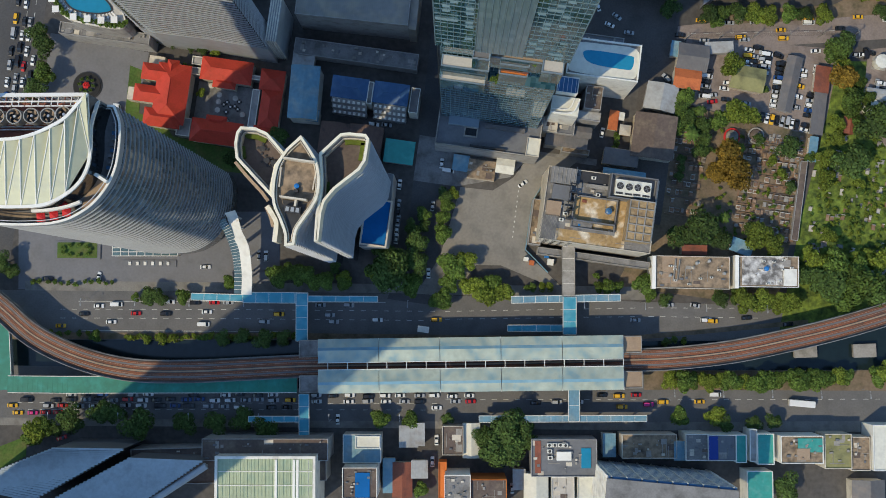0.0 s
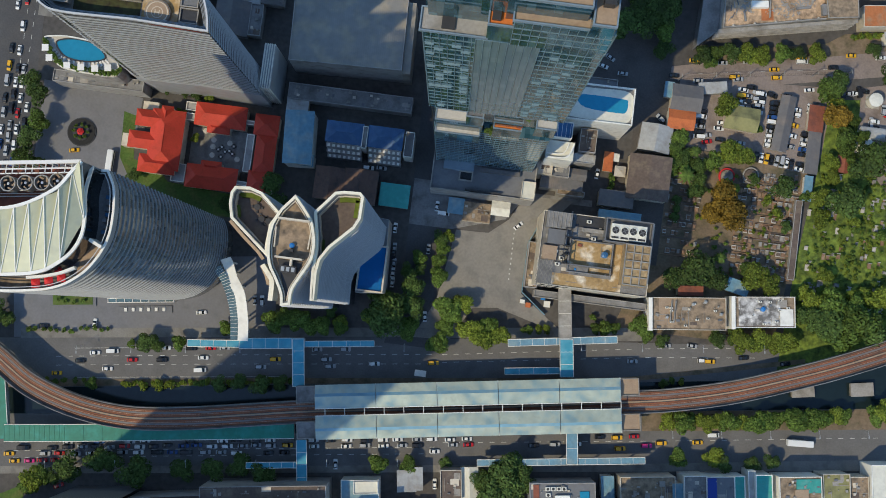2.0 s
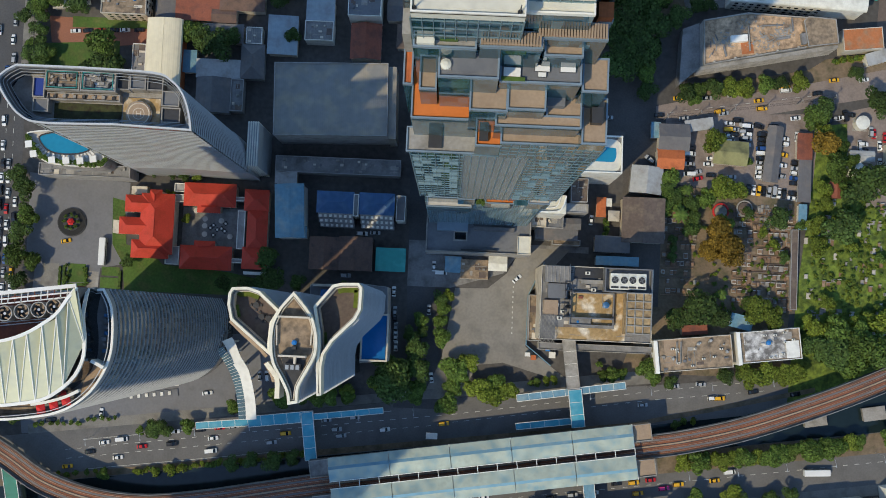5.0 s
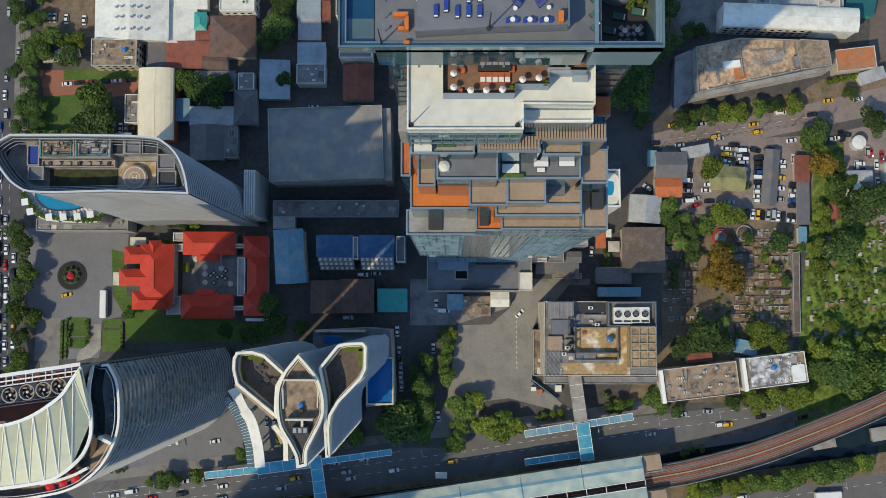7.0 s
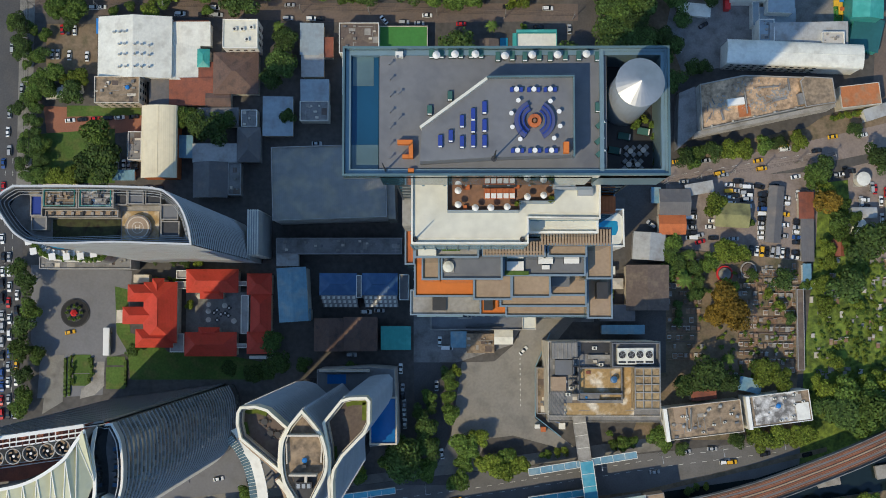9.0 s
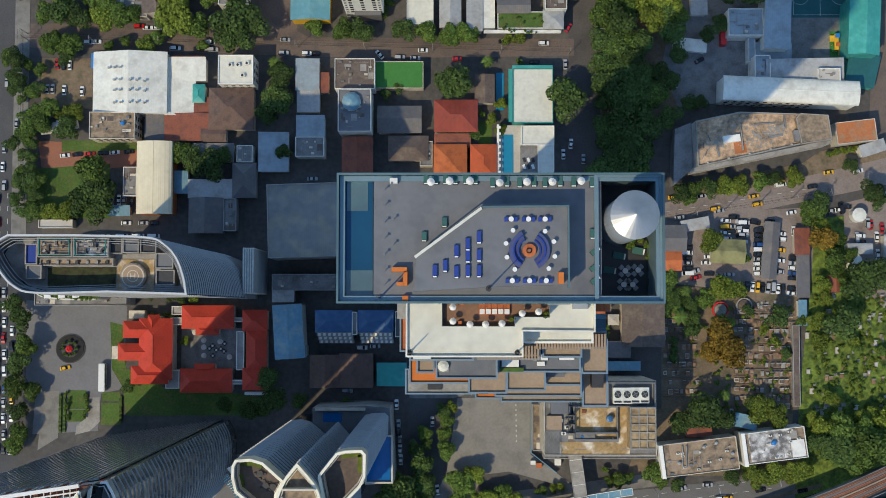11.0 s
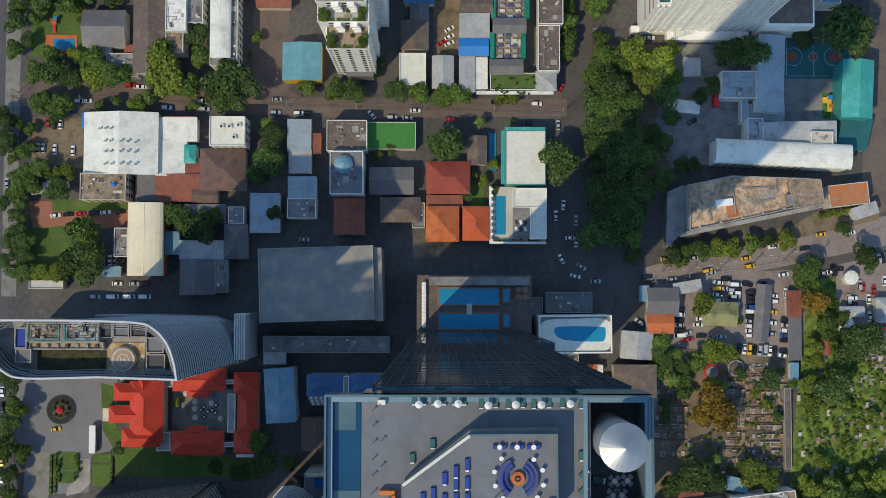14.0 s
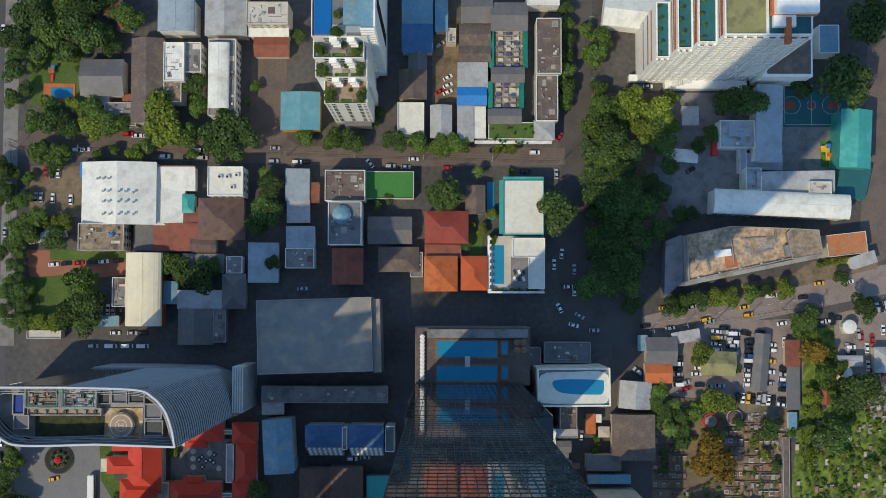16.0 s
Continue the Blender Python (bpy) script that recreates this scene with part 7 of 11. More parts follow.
PIPES = random.Random(31)
for k in range(12):
    boxes_on(core, "roof_pipe", 34.0 + 5.0 * PIPES.random(), 42.0 + 17.0 * PIPES.random(), 0.22, PIPES.uniform(2.0, 6.0), PIPES.choice((0, 90)), 32.0, 32.4 + PIPES.random(), PIPES.choice(("dark steel", "grey concrete", "concrete")))
for k in range(5):
    boxes_on(core, "pipe_frame", 37.6, 42.0 + 3.2 * k, 2.6, 0.25, 0, 31, 35.0, "dark steel")
for x in (36.4, 38.8):
    boxes_on(core, "pipe_frame", x, 48.4, 0.25, 13.2, 0, 34.8, 35.1, "dark steel")
floor_on(core, "side_roof", rect(56.9, 43.3, 3.9, 16.0, 0), 31.16, "cream stain")
floor_on(core, "south_roof", rect(46.2, 36.1, 25.3, 4.5, 0), 31.14, "cream stain")
boxes_on(core, "grid_roof", 62.3, 44.2, 9.0, 14.7, 0, 31, 39.5, "ochre grid")
for k in range(4):
    x, y, w, d, r = 62.3, 44.2, 9.0, 14.7, 0
    boxes_on(core, "grid_beam", x - w / 2 + k * w / 3 * 0.97 + 0.15, y, 0.35, d, 0, 39.5, 40.1, "concrete")
for k in range(6):
    boxes_on(core, "grid_beam", x, y - d / 2 + k * d / 5 * 0.98 + 0.15, w, 0.35, 0, 39.5, 40.06, "concrete")
for u, v in [(55.4, 55.5), (61.7, 55.6)]:
    t = thing("cooling_unit", "large white cooling unit with big black fans", "cooling unit", u, v, 35, 0, "cooling units on the roof")
    bm = bmesh.new()
    box(bm, -3.3, 3.3, -2.9, 2.9, 0, 2.6)
    bmesh.ops.bevel(bm, geom=bm.edges[:], offset=0.12, segments=1, affect="EDGES")
    part("casing", bm, "white metal", t)
    for sx in (-1.65, 1.65):
        bm = bmesh.new()
        ring(bm, [(1.45 * math.cos(i * math.tau / 20), 1.45 * math.sin(i * math.tau / 20)) for i in range(20)], 0.16, 2.55, 3.0)
        part("fan_collar", bm, "white metal", t, at=pose(sx, 0.5, 0))
        bm = bmesh.new()
        tube(bm, (0, 0, 2.58), (0, 0, 2.7), 1.3, 20)
        fan = part("fan", bm, "dark steel", t, at=pose(sx, 0.5, 0))
        for b in range(4):
            bm = bmesh.new()
            box(bm, 0.15, 1.2, -0.16, 0.16, 2.72, 2.76)
            part("blade", bm, "hotel wall", fan, at=pose(0, 0, 0, 0, 0, b * 90 + 30))
        bm = bmesh.new()
        box(bm, -1.3, 1.3, -0.35, 0.35, 2.6, 2.72)
        part("vent", bm, "dark steel", t, at=pose(sx, -2.1, 0))
tank(51.5, 46.9, 31.3, 1.2, 1.8, "deep blue metal")
tank(41.6, 40.5, 31.3, 0.5, 0.9, "bright blue")
for u, v in [(33.7, 46.2), (36.1, 43.8), (37.1, 52.2), (34.9, 41.5), (44.6, 58.2), (46.9, 52.2)]:
    cooler(u, v, 31.1, 1.7, 1.1, 0, 1.2)
tower_frame = thing("steel_frame", "white steel lattice frame on the roof corner", "frame", 30.3, 37.5, 31)
for k in range(4):
    for j in range(5):
        boxes_on(tower_frame, "bar", k * 1.5 - 2.2, j * 2.0 - 4.0, 0.2, 2.2, 32, 2.5, 2.7, "concrete", local=True)
        boxes_on(tower_frame, "bar", k * 1.5 - 2.2, j * 2.0 - 4.0, 0.2, 2.2, -32, 2.45, 2.65, "concrete", local=True)
    boxes_on(tower_frame, "post", k * 1.5 - 2.2, 0, 0.2, 0.2, 0, 0, 2.5, "concrete", local=True)
annex = house("low_annex", 27.7, 41.3, 4.7, 17.4, 0, 10, "grey wall", "dirty roof", label="low grey annex with a stained flat roof", category="building")
house("low_annex", 51.2, 30.7, 43.1, 2.7, 0, 8, "concrete", "grey concrete", label="low concrete annex with cluttered flat roof", category="building")
fence = thing("site_fence", "blue and white site fence along the forecourt", "fence")
for a, b in zip([(31.2, 63.1), (25.4, 49.9), (25.3, 30.7)], [(25.4, 49.9), (25.3, 30.7), (35.2, 23.0)]):
    bm = bmesh.new()
    strip(bm, [a, b], 0.3, 0, 2.4)
    part("panel", bm, "blue metal", fence)
for q5, m in (((28.4, 25.9, 1.9, 1.9, 0), "orange tile"), ((26.0, 27.0, 1.9, 1.5, 0), "white paint"), ((33.8, 29.2, 1.7, 1.2, 0), "bright blue"), ((35.6, 27.2, 2.4, 2.4, 0), "white paint")):
    boxes_on(thing("site_box", "small coloured site container", "container"), "body", *q5, 0, 2.4, m)
house("shed", 58.8, 64.5, 15.8, 2.8, 0, 6.5, "grey wall", "blue metal", "shed", label="narrow shed with a blue metal roof", category="shed")
row_house = house("shop_house", 89.0, 30.4, 28.2, 12.3, 6.8, 10, "cream wall", "dirty roof", label="row of shophouses with a stained flat roof", windows="SW")
end_house = house("shop_house", 117.6, 34.7, 22.9, 11.7, 7.4, 10, "white paint", "dirty roof", label="shophouse with a stained flat roof and white repair patches", windows="SW")
sx, sy, sw, sd, sr = 89.0, 30.4, 28.2, 12.3, 6.8
for k in range(26):
    m = pose(sx, sy, 10.06, 0, 0, sr) @ Vector((PLANT.uniform(-sw / 2 + 1, sw / 2 - 1), PLANT.uniform(-sd / 2 + 1, sd / 2 - 1), 0))
    if k % 3 == 0:
        cooler(m.x, m.y, 10.06, 1.2, 0.7, sr, 0.8)
    elif k % 5 == 0:
        tank(m.x, m.y, 10.06, 0.6, 1.2, "grey metal")
boxes_on(row_house, "roof_patch", sx - 8, sy, 7, sd - 2, sr, 10.06, 10.12, "tan deck")
for k in range(2):
    boxes_on(row_house, "wall_stub", sx - 7 + 1.5 * k, sy, 0.4, sd - 4, sr - 6, 10.06, 11.0, "concrete")
tx, ty, tw, td, trr = 117.6, 34.7, 22.9, 11.7, 7.4
boxes_on(end_house, "roof_patch", tx - 2, ty, tw - 7, td - 1, trr, 10.06, 10.1, "patchy roof")
boxes_on(end_house, "white_patch", tx + tw / 2 - 3, ty - 1, 5.0, td * 0.55, trr, 10.06, 10.6, "white paint")
tank(tx - 1, ty + 1, 10.06, 0.9, 1.3, "bright blue")
for k in range(7):
    m = pose(tx, ty, 10.06, 0, 0, trr) @ Vector((PLANT.uniform(-2, 9), PLANT.uniform(-td / 2 + 1, td / 2 - 1), 0))
    cooler(m.x, m.y, 10.06, 1.2, 0.7, trr, 0.8)
for k, (u, v) in enumerate([(74.4, 28.4), (105.6, 33.0)]):
    bm = bmesh.new()
    box(bm, -0.7, 0.7, -6.3, 6.3, 0, 11.2)
    part("end_wall", bm, "bright white", (row_house, end_house)[k], "white party wall", at=(row_house, end_house)[k].matrix_basis.inverted() @ pose(u, v, 0, 0, 0, 6.8))
house("back_shed", 107.6, 43.2, 8.0, 4.6, -12, 5, "cream wall", "blue metal", "shed", label="lean-to with a pale blue roof behind the shophouses", category="shed")
house("back_shed", 89.5, 39.4, 9.0, 3.0, 6.8, 6, "cream wall", "rust tile", "shed", label="lean-to with a rusty red roof behind the shophouses", category="shed")
# yard between the skyscraper and the forecourt
house("site_hut", -4.4, 60.6, 5.5, 5.5, 0, 3, "white paint", "blue metal", "shed", label="small site hut with a pale blue roof", category="hut")
house("site_hut", 4.0, 59.1, 10.8, 7.5, 0, 3.6, "cream wall", "dirty roof", label="site hut with a stained tan roof", category="hut", parapet=0)
house("site_hut", 12.9, 61.6, 6.5, 5.0, 0, 4.5, "white paint", "white metal", "gable", label="white site hut with a ribbed roof", category="hut")
house("guard_house", 21.8, 68.0, 5.0, 6.8, 0, 20.5, "cream wall", "terrace white", label="small white block at the gate", category="hut")
house("hall", -28.6, 61.2, 10.8, 8.3, 0, 6, "grey wall", "teal metal", "shed", label="hall with a pale green metal roof", category="hall")
house("town_house", -54.0, 62.5, 11.2, 11.9, 0, 8, "grey wall", "brown tile", "gable", label="dark brown roofed house in shade", ridge="y")
house("town_house", -42.2, 62.8, 12.4, 12.3, 0, 8, "grey wall", "brown tile", "gable", label="dark brown roofed house in shade", ridge="y")
mat("navy metal", (0.05, 0.115, 0.24), 0.5, 0.15, 0.5, 0.1, wave=0.8, stain=(0.08, 0.15, 0.26), stain_amount=0.4)
for ax, aw in ((-50.1, 13.4), (-34.3, 12.8)):
    apt = house("apartment_block", ax, 81.7, aw, 7.6, 0, 15, "white paint", "navy metal", "hip", label="apartment block with a deep blue hipped metal roof", category="apartment block", rise=1.4)
    for k in range(3):
        bm = bmesh.new()
        box(bm, -aw / 2, aw / 2, -5.6 - 1.5 * k, -3.9, 0, 12.5 - 4.0 * k)
        part("balcony_tier", bm, "grey wall", apt)
        for q in range(7):
            bm = bmesh.new()
            box(bm, -0.45, 0.45, -0.5, 0.5, 0, 0.5)
            part("balcony_box", bm, "bright white", apt, at=pose(-aw / 2 + 1.0 + q * (aw - 2.0) / 6, -5.0 - 1.5 * k, 12.5 - 4.0 * k))
house("stair_tower", -42.2, 80.9, 1.9, 8.4, 0, 15, "white paint", "grey concrete", label="narrow stair block between the apartments", category="building")
house("side_wing", -25.2, 80.6, 3.4, 9.6, 0, 13, "white paint", "dark metal", label="narrow side wing with a dark roof", category="building")
house("blue_roofed_hall", -67.4, 77.8, 10.4, 19.8, 3.5, 14.5, "white paint", "blue metal", "gable", label="long hall with a pale blue ribbed metal roof", category="hall", rise=1.2, ridge="y")
house("shed", -63.6, 70.2, 4.2, 3.9, 0, 9, "white paint", "blue metal", "shed", label="small shed with a pale blue roof", category="shed")
house("service_block", -50.6, 96.7, 48.5, 6.2, 0, 7, "grey wall", "grey concrete", label="shaded low block with cluttered flat roof", category="building")
house("service_block", 25.7, 111.0, 13.1, 7.9, 0, 11, "grey wall", "roof grey", label="grey low block with several roof levels", category="building")
blue_deck = house("service_block", 30.2, 89.4, 7.6, 5.8, 0, 38, "white paint", "deep blue metal", label="white block with a blue tiled roof pool", category="building", parapet=1.0)
for k in range(5):
    boxes_on(blue_deck, "lane_bar", -3.0 + k * 1.5, 0, 0.12, 5.0, 0, 38.1, 38.25, "cloth white", local=True)
white_deck = house("service_block", 30.6, 82.6, 10.2, 6.8, 0, 34, "white paint", "terrace white", label="white stepped block with a curved terrace wall", category="building", parapet=0)
bm = bmesh.new()
strip(bm, curve_pts([(-4.8, -3.1), (0.5, -2.9), (3.4, -1.6), (4.9, 3.0)], 5), 0.5, 34, 35.4)
part("curved_wall", bm, "bright white", white_deck)
bm = bmesh.new()
strip(bm, curve_pts([(-4.8, -1.6), (0.0, -1.4), (2.0, -0.2), (3.0, 3.0)], 5), 0.35, 34, 34.8)
part("curved_wall", bm, "bright white", white_deck)
house("service_block", 41.7, 89.6, 6.2, 8.8, 0, 21, "grey wall", "brown roof felt", label="low block with a worn brown roof", category="building")
house("service_block", 41.0, 83.2, 9.2, 3.4, 0, 17, "grey wall", "grey metal", label="low block with a pale grey roof", category="building")
house("service_block", 33.1, 78.6, 7.2, 6.0, 0, 14, "grey wall", "roof grey", label="grey low block with a flat roof", category="building")
house("service_block", 27.4, 78.4, 5.4, 5.4, 0, 15.5, "cream wall", "deck stone", label="small pale block beside the tower", category="building")
house("service_block", 34.6, 73.9, 15.6, 4.6, 0, 11, "grey wall", "dark metal", "shed", label="dark ribbed roof over a loading bay", category="building")
house("service_block", 40.3, 77.6, 6.0, 3.6, 0, 12, "grey wall", "dark metal", "gable", label="dark folded metal roof beside the lane", category="building")
house("service_block", 38.8, 70.7, 10.6, 2.0, 0, 8, "grey wall", "dirty roof", label="narrow low block with a tan roof", category="building")
house("store_house", 68.1, 80.6, 15.7, 16.7, 0, 8, "cream wall", "brown roof felt", "gable", label="broad house with a worn brown roof", category="house", rise=1.2, ridge="y")
house("store_house", 56.6, 70.9, 12.8, 5.6, 0, 7, "cream wall", "dark metal", "shed", label="small house with a dark roof", category="house")
house("red_shed", 52.2, 85.4, 3.0, 7.0, 0, 4, "cream wall", "orange tile", "shed", label="small shed with an orange roof", category="shed")
house("red_shed", 54.9, 87.4, 2.2, 2.4, 0, 3.5, "cream wall", "white metal", "shed", label="small shed with a white roof", category="shed")
house("red_shed", 57.3, 82.2, 3.6, 3.4, 0, 3.5, "rust tile", "deck stone", "hip", label="small pavilion with a pale pink roof", category="pavilion")
house("shed", 69.2, 96.6, 11.6, 10.0, -4.0, 5.5, "grey wall", "grey metal", "gable", label="shed with folded pale metal roof", category="shed", ridge="y")
for k in range(4):
    tree("s", 54.2 + 0.9 * (k % 2), 79.5 - 2.6 * k, 1.7)
# along the car park
house("workshop", 79.3, 113.6, 11.3, 9.8, 0, 6, "cream wall", "dark metal", "gable", label="workshop with a dark brown metal roof", category="workshop")
house("workshop", 78.2, 105.1, 9.8, 7.1, 0, 6, "cream wall", "orange tile", "gable", label="workshop with a rusty orange roof", category="workshop")
house("workshop", 89.1, 119.2, 10.3, 3.8, 10.2, 5, "grey wall", "grey metal", "shed", label="open shed with a pale grey roof", category="workshop")
house("shed", 72.5, 116.6, 3.0, 5.5, 0, 4, "grey wall", "blue metal", "shed", label="small shed with a pale roof", category="shed")
house("olive_shed", 101.8, 108.8, 12.5, 8.7, -3.2, 4.5, "cream wall", "olive roof", "gable", label="shed with an olive-brown roof in the car park", category="shed")
house("long_shed", 118.6, 109.2, 5.3, 21.5, -5.1, 3.2, "grey wall", "dark metal", "gable", label="long narrow shelter roof over parked cars", category="shelter")
house("red_shed", 130.8, 112.7, 5.3, 9.7, 0.1, 3.4, "cream wall", "rust tile", "shed", label="shelter with a red rusty roof", category="shelter")
house("long_shed", 131.1, 99.3, 4.3, 16.2, 0.1, 3.2, "grey wall", "dark metal", "shed", label="narrow shelter with a dark roof", category="shelter")
house("shed", 130.6, 85.0, 2.6, 9.2, 0.1, 3.5, "white paint", "blue metal", "shed", label="small shed with a pale blue roof", category="shed")
house("red_hut", 143.5, 96.2, 4.4, 6.0, 0, 3.5, "rust tile", "rust tile", "gable", label="small brick-red hut among the graves", category="hut")
house("tank_hut", 152.9, 109.8, 9.0, 3.6, 0, 4, "white paint", "grey metal", "barrel", label="long pale storage tank house", category="hut")
for u, v, r in ((*[(153.1, 123.0)][0], 2.8), (*[(151.0, 104.9)][0], 3.0)):
    tank(u, v, 0.05, r, 4.0, "white metal")
house("workshop", 168.2, 110.3, 11.3, 9.2, 0, 4.5, "cream wall", "grey metal", "hip", label="small house with a pale hipped roof", category="house")
house("long_wall", 128.2, 64.4, 2.6, 31.2, 0.0, 2.4, "grey wall", "brown roof felt", label="long walled path roof between the cemeteries", category="wall", parapet=0.2)
# brown derelict building
RU = [(88.1, 140.4), (128.0, 149.2), (138.9, 150.8), (137.6, 160.2), (126.8, 160.7), (104.3, 161.5), (87.5, 158.0)]
ruin = thing("derelict_office_block", "long derelict concrete block with a stained rubble-strewn roof", "building")
bm = bmesh.new()
prism(bm, RU, 0, 14)
part("wall", bm, "grey wall", ruin)
floor_on(ruin, "roof", offset_in(RU, 0.3), 14.2, "ruin roof")
rim_on(ruin, "parapet", RU, 0.4, 13.5, 15.4, "concrete")
floor_on(ruin, "raised_roof", [(127.2, 148.8), (138.8, 150.6), (137.5, 160.0), (126.9, 160.6), (125.2, 158.8)], 16.5, "dirty roof", 2.4)
rim_on(ruin, "raised_kerb", [(127.2, 148.8), (138.8, 150.6), (137.5, 160.0), (126.9, 160.6), (125.2, 158.8)], 0.35, 16.4, 16.9, "concrete")
boxes_on(ruin, "roof_wall", 105.0, 151.5, 0.35, 9.5, 6, 14.2, 15.3, "concrete")
boxes_on(ruin, "stair_hood", 126.0, 152.2, 2.6, 4.2, 10, 14.2, 16.3, "grey concrete")
for k in range(6):
    boxes_on(ruin, "broken_slab", 90.5 + 1.1 * (k % 3), 144.5 + 1.4 * k, 2.4, 0.35, 60 + 11 * k, 14.25, 14.7, "dark metal" if k % 2 else "concrete")
boxes_on(ruin, "hut", 101.0, 151.1, 6.3, 2.6, 7.0, 14.2, 16.4, "bright white")
floor_on(ruin, "lower_wing", [(81.0, 156.0), (87.4, 158.6), (87.9, 141.0), (80.2, 134.0)], 8.0, "grey concrete", 8.0)
louvres(ruin, [(86.8, 139.4), (139.4, 150.3)], 3, 13.5, 2.1, 0.75, 0.35, "concrete", "floor_ledge")
boxes_on(ruin, "rusty_patch", 104.6, 147.9, 4.6, 4.4, 8, 14.2, 14.32, "rust terrace")
for x, y, w, d, rot in ((118.0, 152.2, 5.6, 0.8, 12), (113.8, 157.0, 8.0, 0.5, 4), (96.0, 146.2, 0.6, 4.0, 15), (121.5, 157.8, 0.5, 5.0, 8)):
    boxes_on(ruin, "broken_wall", x, y, w, d, rot, 14.2, 14.9, "grey concrete")
for k in range(5):
    p = along([(92.0, 141.9), (124.0, 148.9)], k / 4)
    tank(p.x, p.y, 14.2, 0.45, 0.9, "cream wall")
RUB = random.Random(4)
bm = bmesh.new()
for k in range(260):
    cx, cy, spread = RUB.choice(((119.5, 155.6, 1.5), (117.0, 153.9, 1.3), (112.0, 151.2, 2.5), (97.5, 150.5, 1.6), (106.0, 155.5, 3.5)))
    a, b, s = RUB.gauss(cx, spread), RUB.gauss(cy, spread * 0.8), RUB.uniform(0.06, 0.3)
    turn = RUB.random() * 3.1
    ca, sa, ln = math.cos(turn) * s, math.sin(turn) * s, RUB.uniform(0.8, 3.2)
    prism(bm, [(a - ca * ln + sa, b - sa * ln - ca), (a + ca * ln + sa, b + sa * ln - ca), (a + ca * ln - sa * 0.6, b + sa * ln + ca * 0.6), (a - ca * ln - sa, b - sa * ln + ca)], 14.2, 14.25 + s)
rub = new("roof_rubble", mesh_of("roof_rubble", bm, "concrete"))
tagged(rub, "pale broken rubble strewn over a flat roof", "rubble", kind="stuff")
ann = house("annex", 151.0, 155.0, 15.4, 8.4, 6.5, 8, "cream wall", "rust terrace", label="annex with a worn orange flat roof", category="building", parapet=0.4)
flat("pavement_ruin", [(85.9, 134.4), (103.7, 137.8), (132.7, 143.8), (139.5, 148.4), (165.8, 153.0), (165.7, 145.9), (141.6, 140.2), (114.8, 134.5), (85.9, 129.0)], "earth", "worn sandy pavement below the derelict block", "pavement", 0.075)
for k in range(16):
    p = along([(142.0, 147.5), (163.0, 151.5)], k / 15)
    tree("t" if k % 3 else "s", p.x, p.y - 0.6 * (k % 2), 1.3, 0.05)
house("annex", 158.4, 149.0, 9.4, 4.1, 18.0, 5, "white paint", "grey metal", "shed", label="annex with a pale roof", category="building")
# school
house("school_hall", 124.7, 170.2, 51.4, 8.8, -2.6, 12, "white paint", "white metal", "barrel", label="long school hall with a white curved metal roof", category="school", ridge="x", windows="S")
house("school_wing", 130.9, 178.7, 29.3, 7.9, 1.0, 10, "white paint", "grey metal", "shed", label="school wing with a pale grey roof", category="school")
house("school_wing", 114.6, 180.0, 5.9, 8.6, 0, 10, "white paint", "pale sheet", label="pale school stair block", category="school")
house("school_wing", 139.6, 176.2, 8.3, 5.1, 0, 12, "white paint", "deck stone", label="pale school block with roof units", category="school")
house("school_wing", 120.6, 201.6, 9.6, 29.2, -2.0, 11, "white paint", "pale sheet", "shed", label="long school wing with a pale blue roof", category="school")
house("school_wing", 108.7, 197.6, 13.4, 10.4, 0, 9, "white paint", "pale sheet", label="school block with a pale blue roof", category="school")
house("school_shelter", 88.1, 190.0, 12.5, 4.2, -5.5, 3.5, "white paint", "white metal", "shed", label="pale flat shelter roof", category="shelter")
house("school_shelter", 91.8, 205.6, 6.0, 6.7, 0, 3.5, "white paint", "grey metal", "shed", label="striped pale shelter roof", category="shelter")
house("sports_hall", 153.4, 195.3, 11.2, 21.9, -3.0, 12.5, "teal paint", "teal metal", "gable", label="sports hall with a bright turquoise metal roof", category="hall")
house("sports_hall", 154.9, 179.9, 11.2, 12.3, -13.7, 5, "teal paint", "dark teal", "shed", label="lean-to with a dark teal roof", category="hall")
house("link_roof", 112.0, 188.2, 2.6, 10.4, 0, 5, "white paint", "pale sheet", label="covered way with a pale blue roof", category="school", parapet=0.2)
red_gate = thing("school_gate", "red and white gate wall of the school", "gate")
boxes_on(red_gate, "panel", 101.4, 193.7, 2.1, 7.3, 0, 0, 4, "sign red")
house("school_wing", 120.6, 187.4, 13.6, 5.4, -2.0, 4, "white paint", "pale sheet", "shed", label="low pale lean-to beside the school wing", category="school")
flat("lawn_playground", rect(147.8, 191.0, 7.6, 10.4), "court green", "small green playground surface", "lawn", 0.11)
gym = thing("climbing_frame", "yellow and blue climbing frame on the playground", "climbing frame", 146.2, 191.5, 0.11)
for nm, q6, m in (("platform", (-0.8, 0.8, -3.2, 3.2, 1.6, 1.9), "yellow paint"), ("slide", (0.8, 3.0, -0.5, 0.5, 0.6, 0.9), "bright blue"), ("roof", (-0.9, 0.9, 1.4, 3.2, 3.0, 3.2), "bright blue")):
    bm = bmesh.new()
    box(bm, *q6)
    part(nm, bm, m, gym)
for sy in (-3.0, 3.0):
    for sx in (-0.7, 0.7):
        bm = bmesh.new()
        tube(bm, (sx, sy, 0), (sx, sy, 3.1), 0.09)
        part("post", bm, "yellow paint", gym)
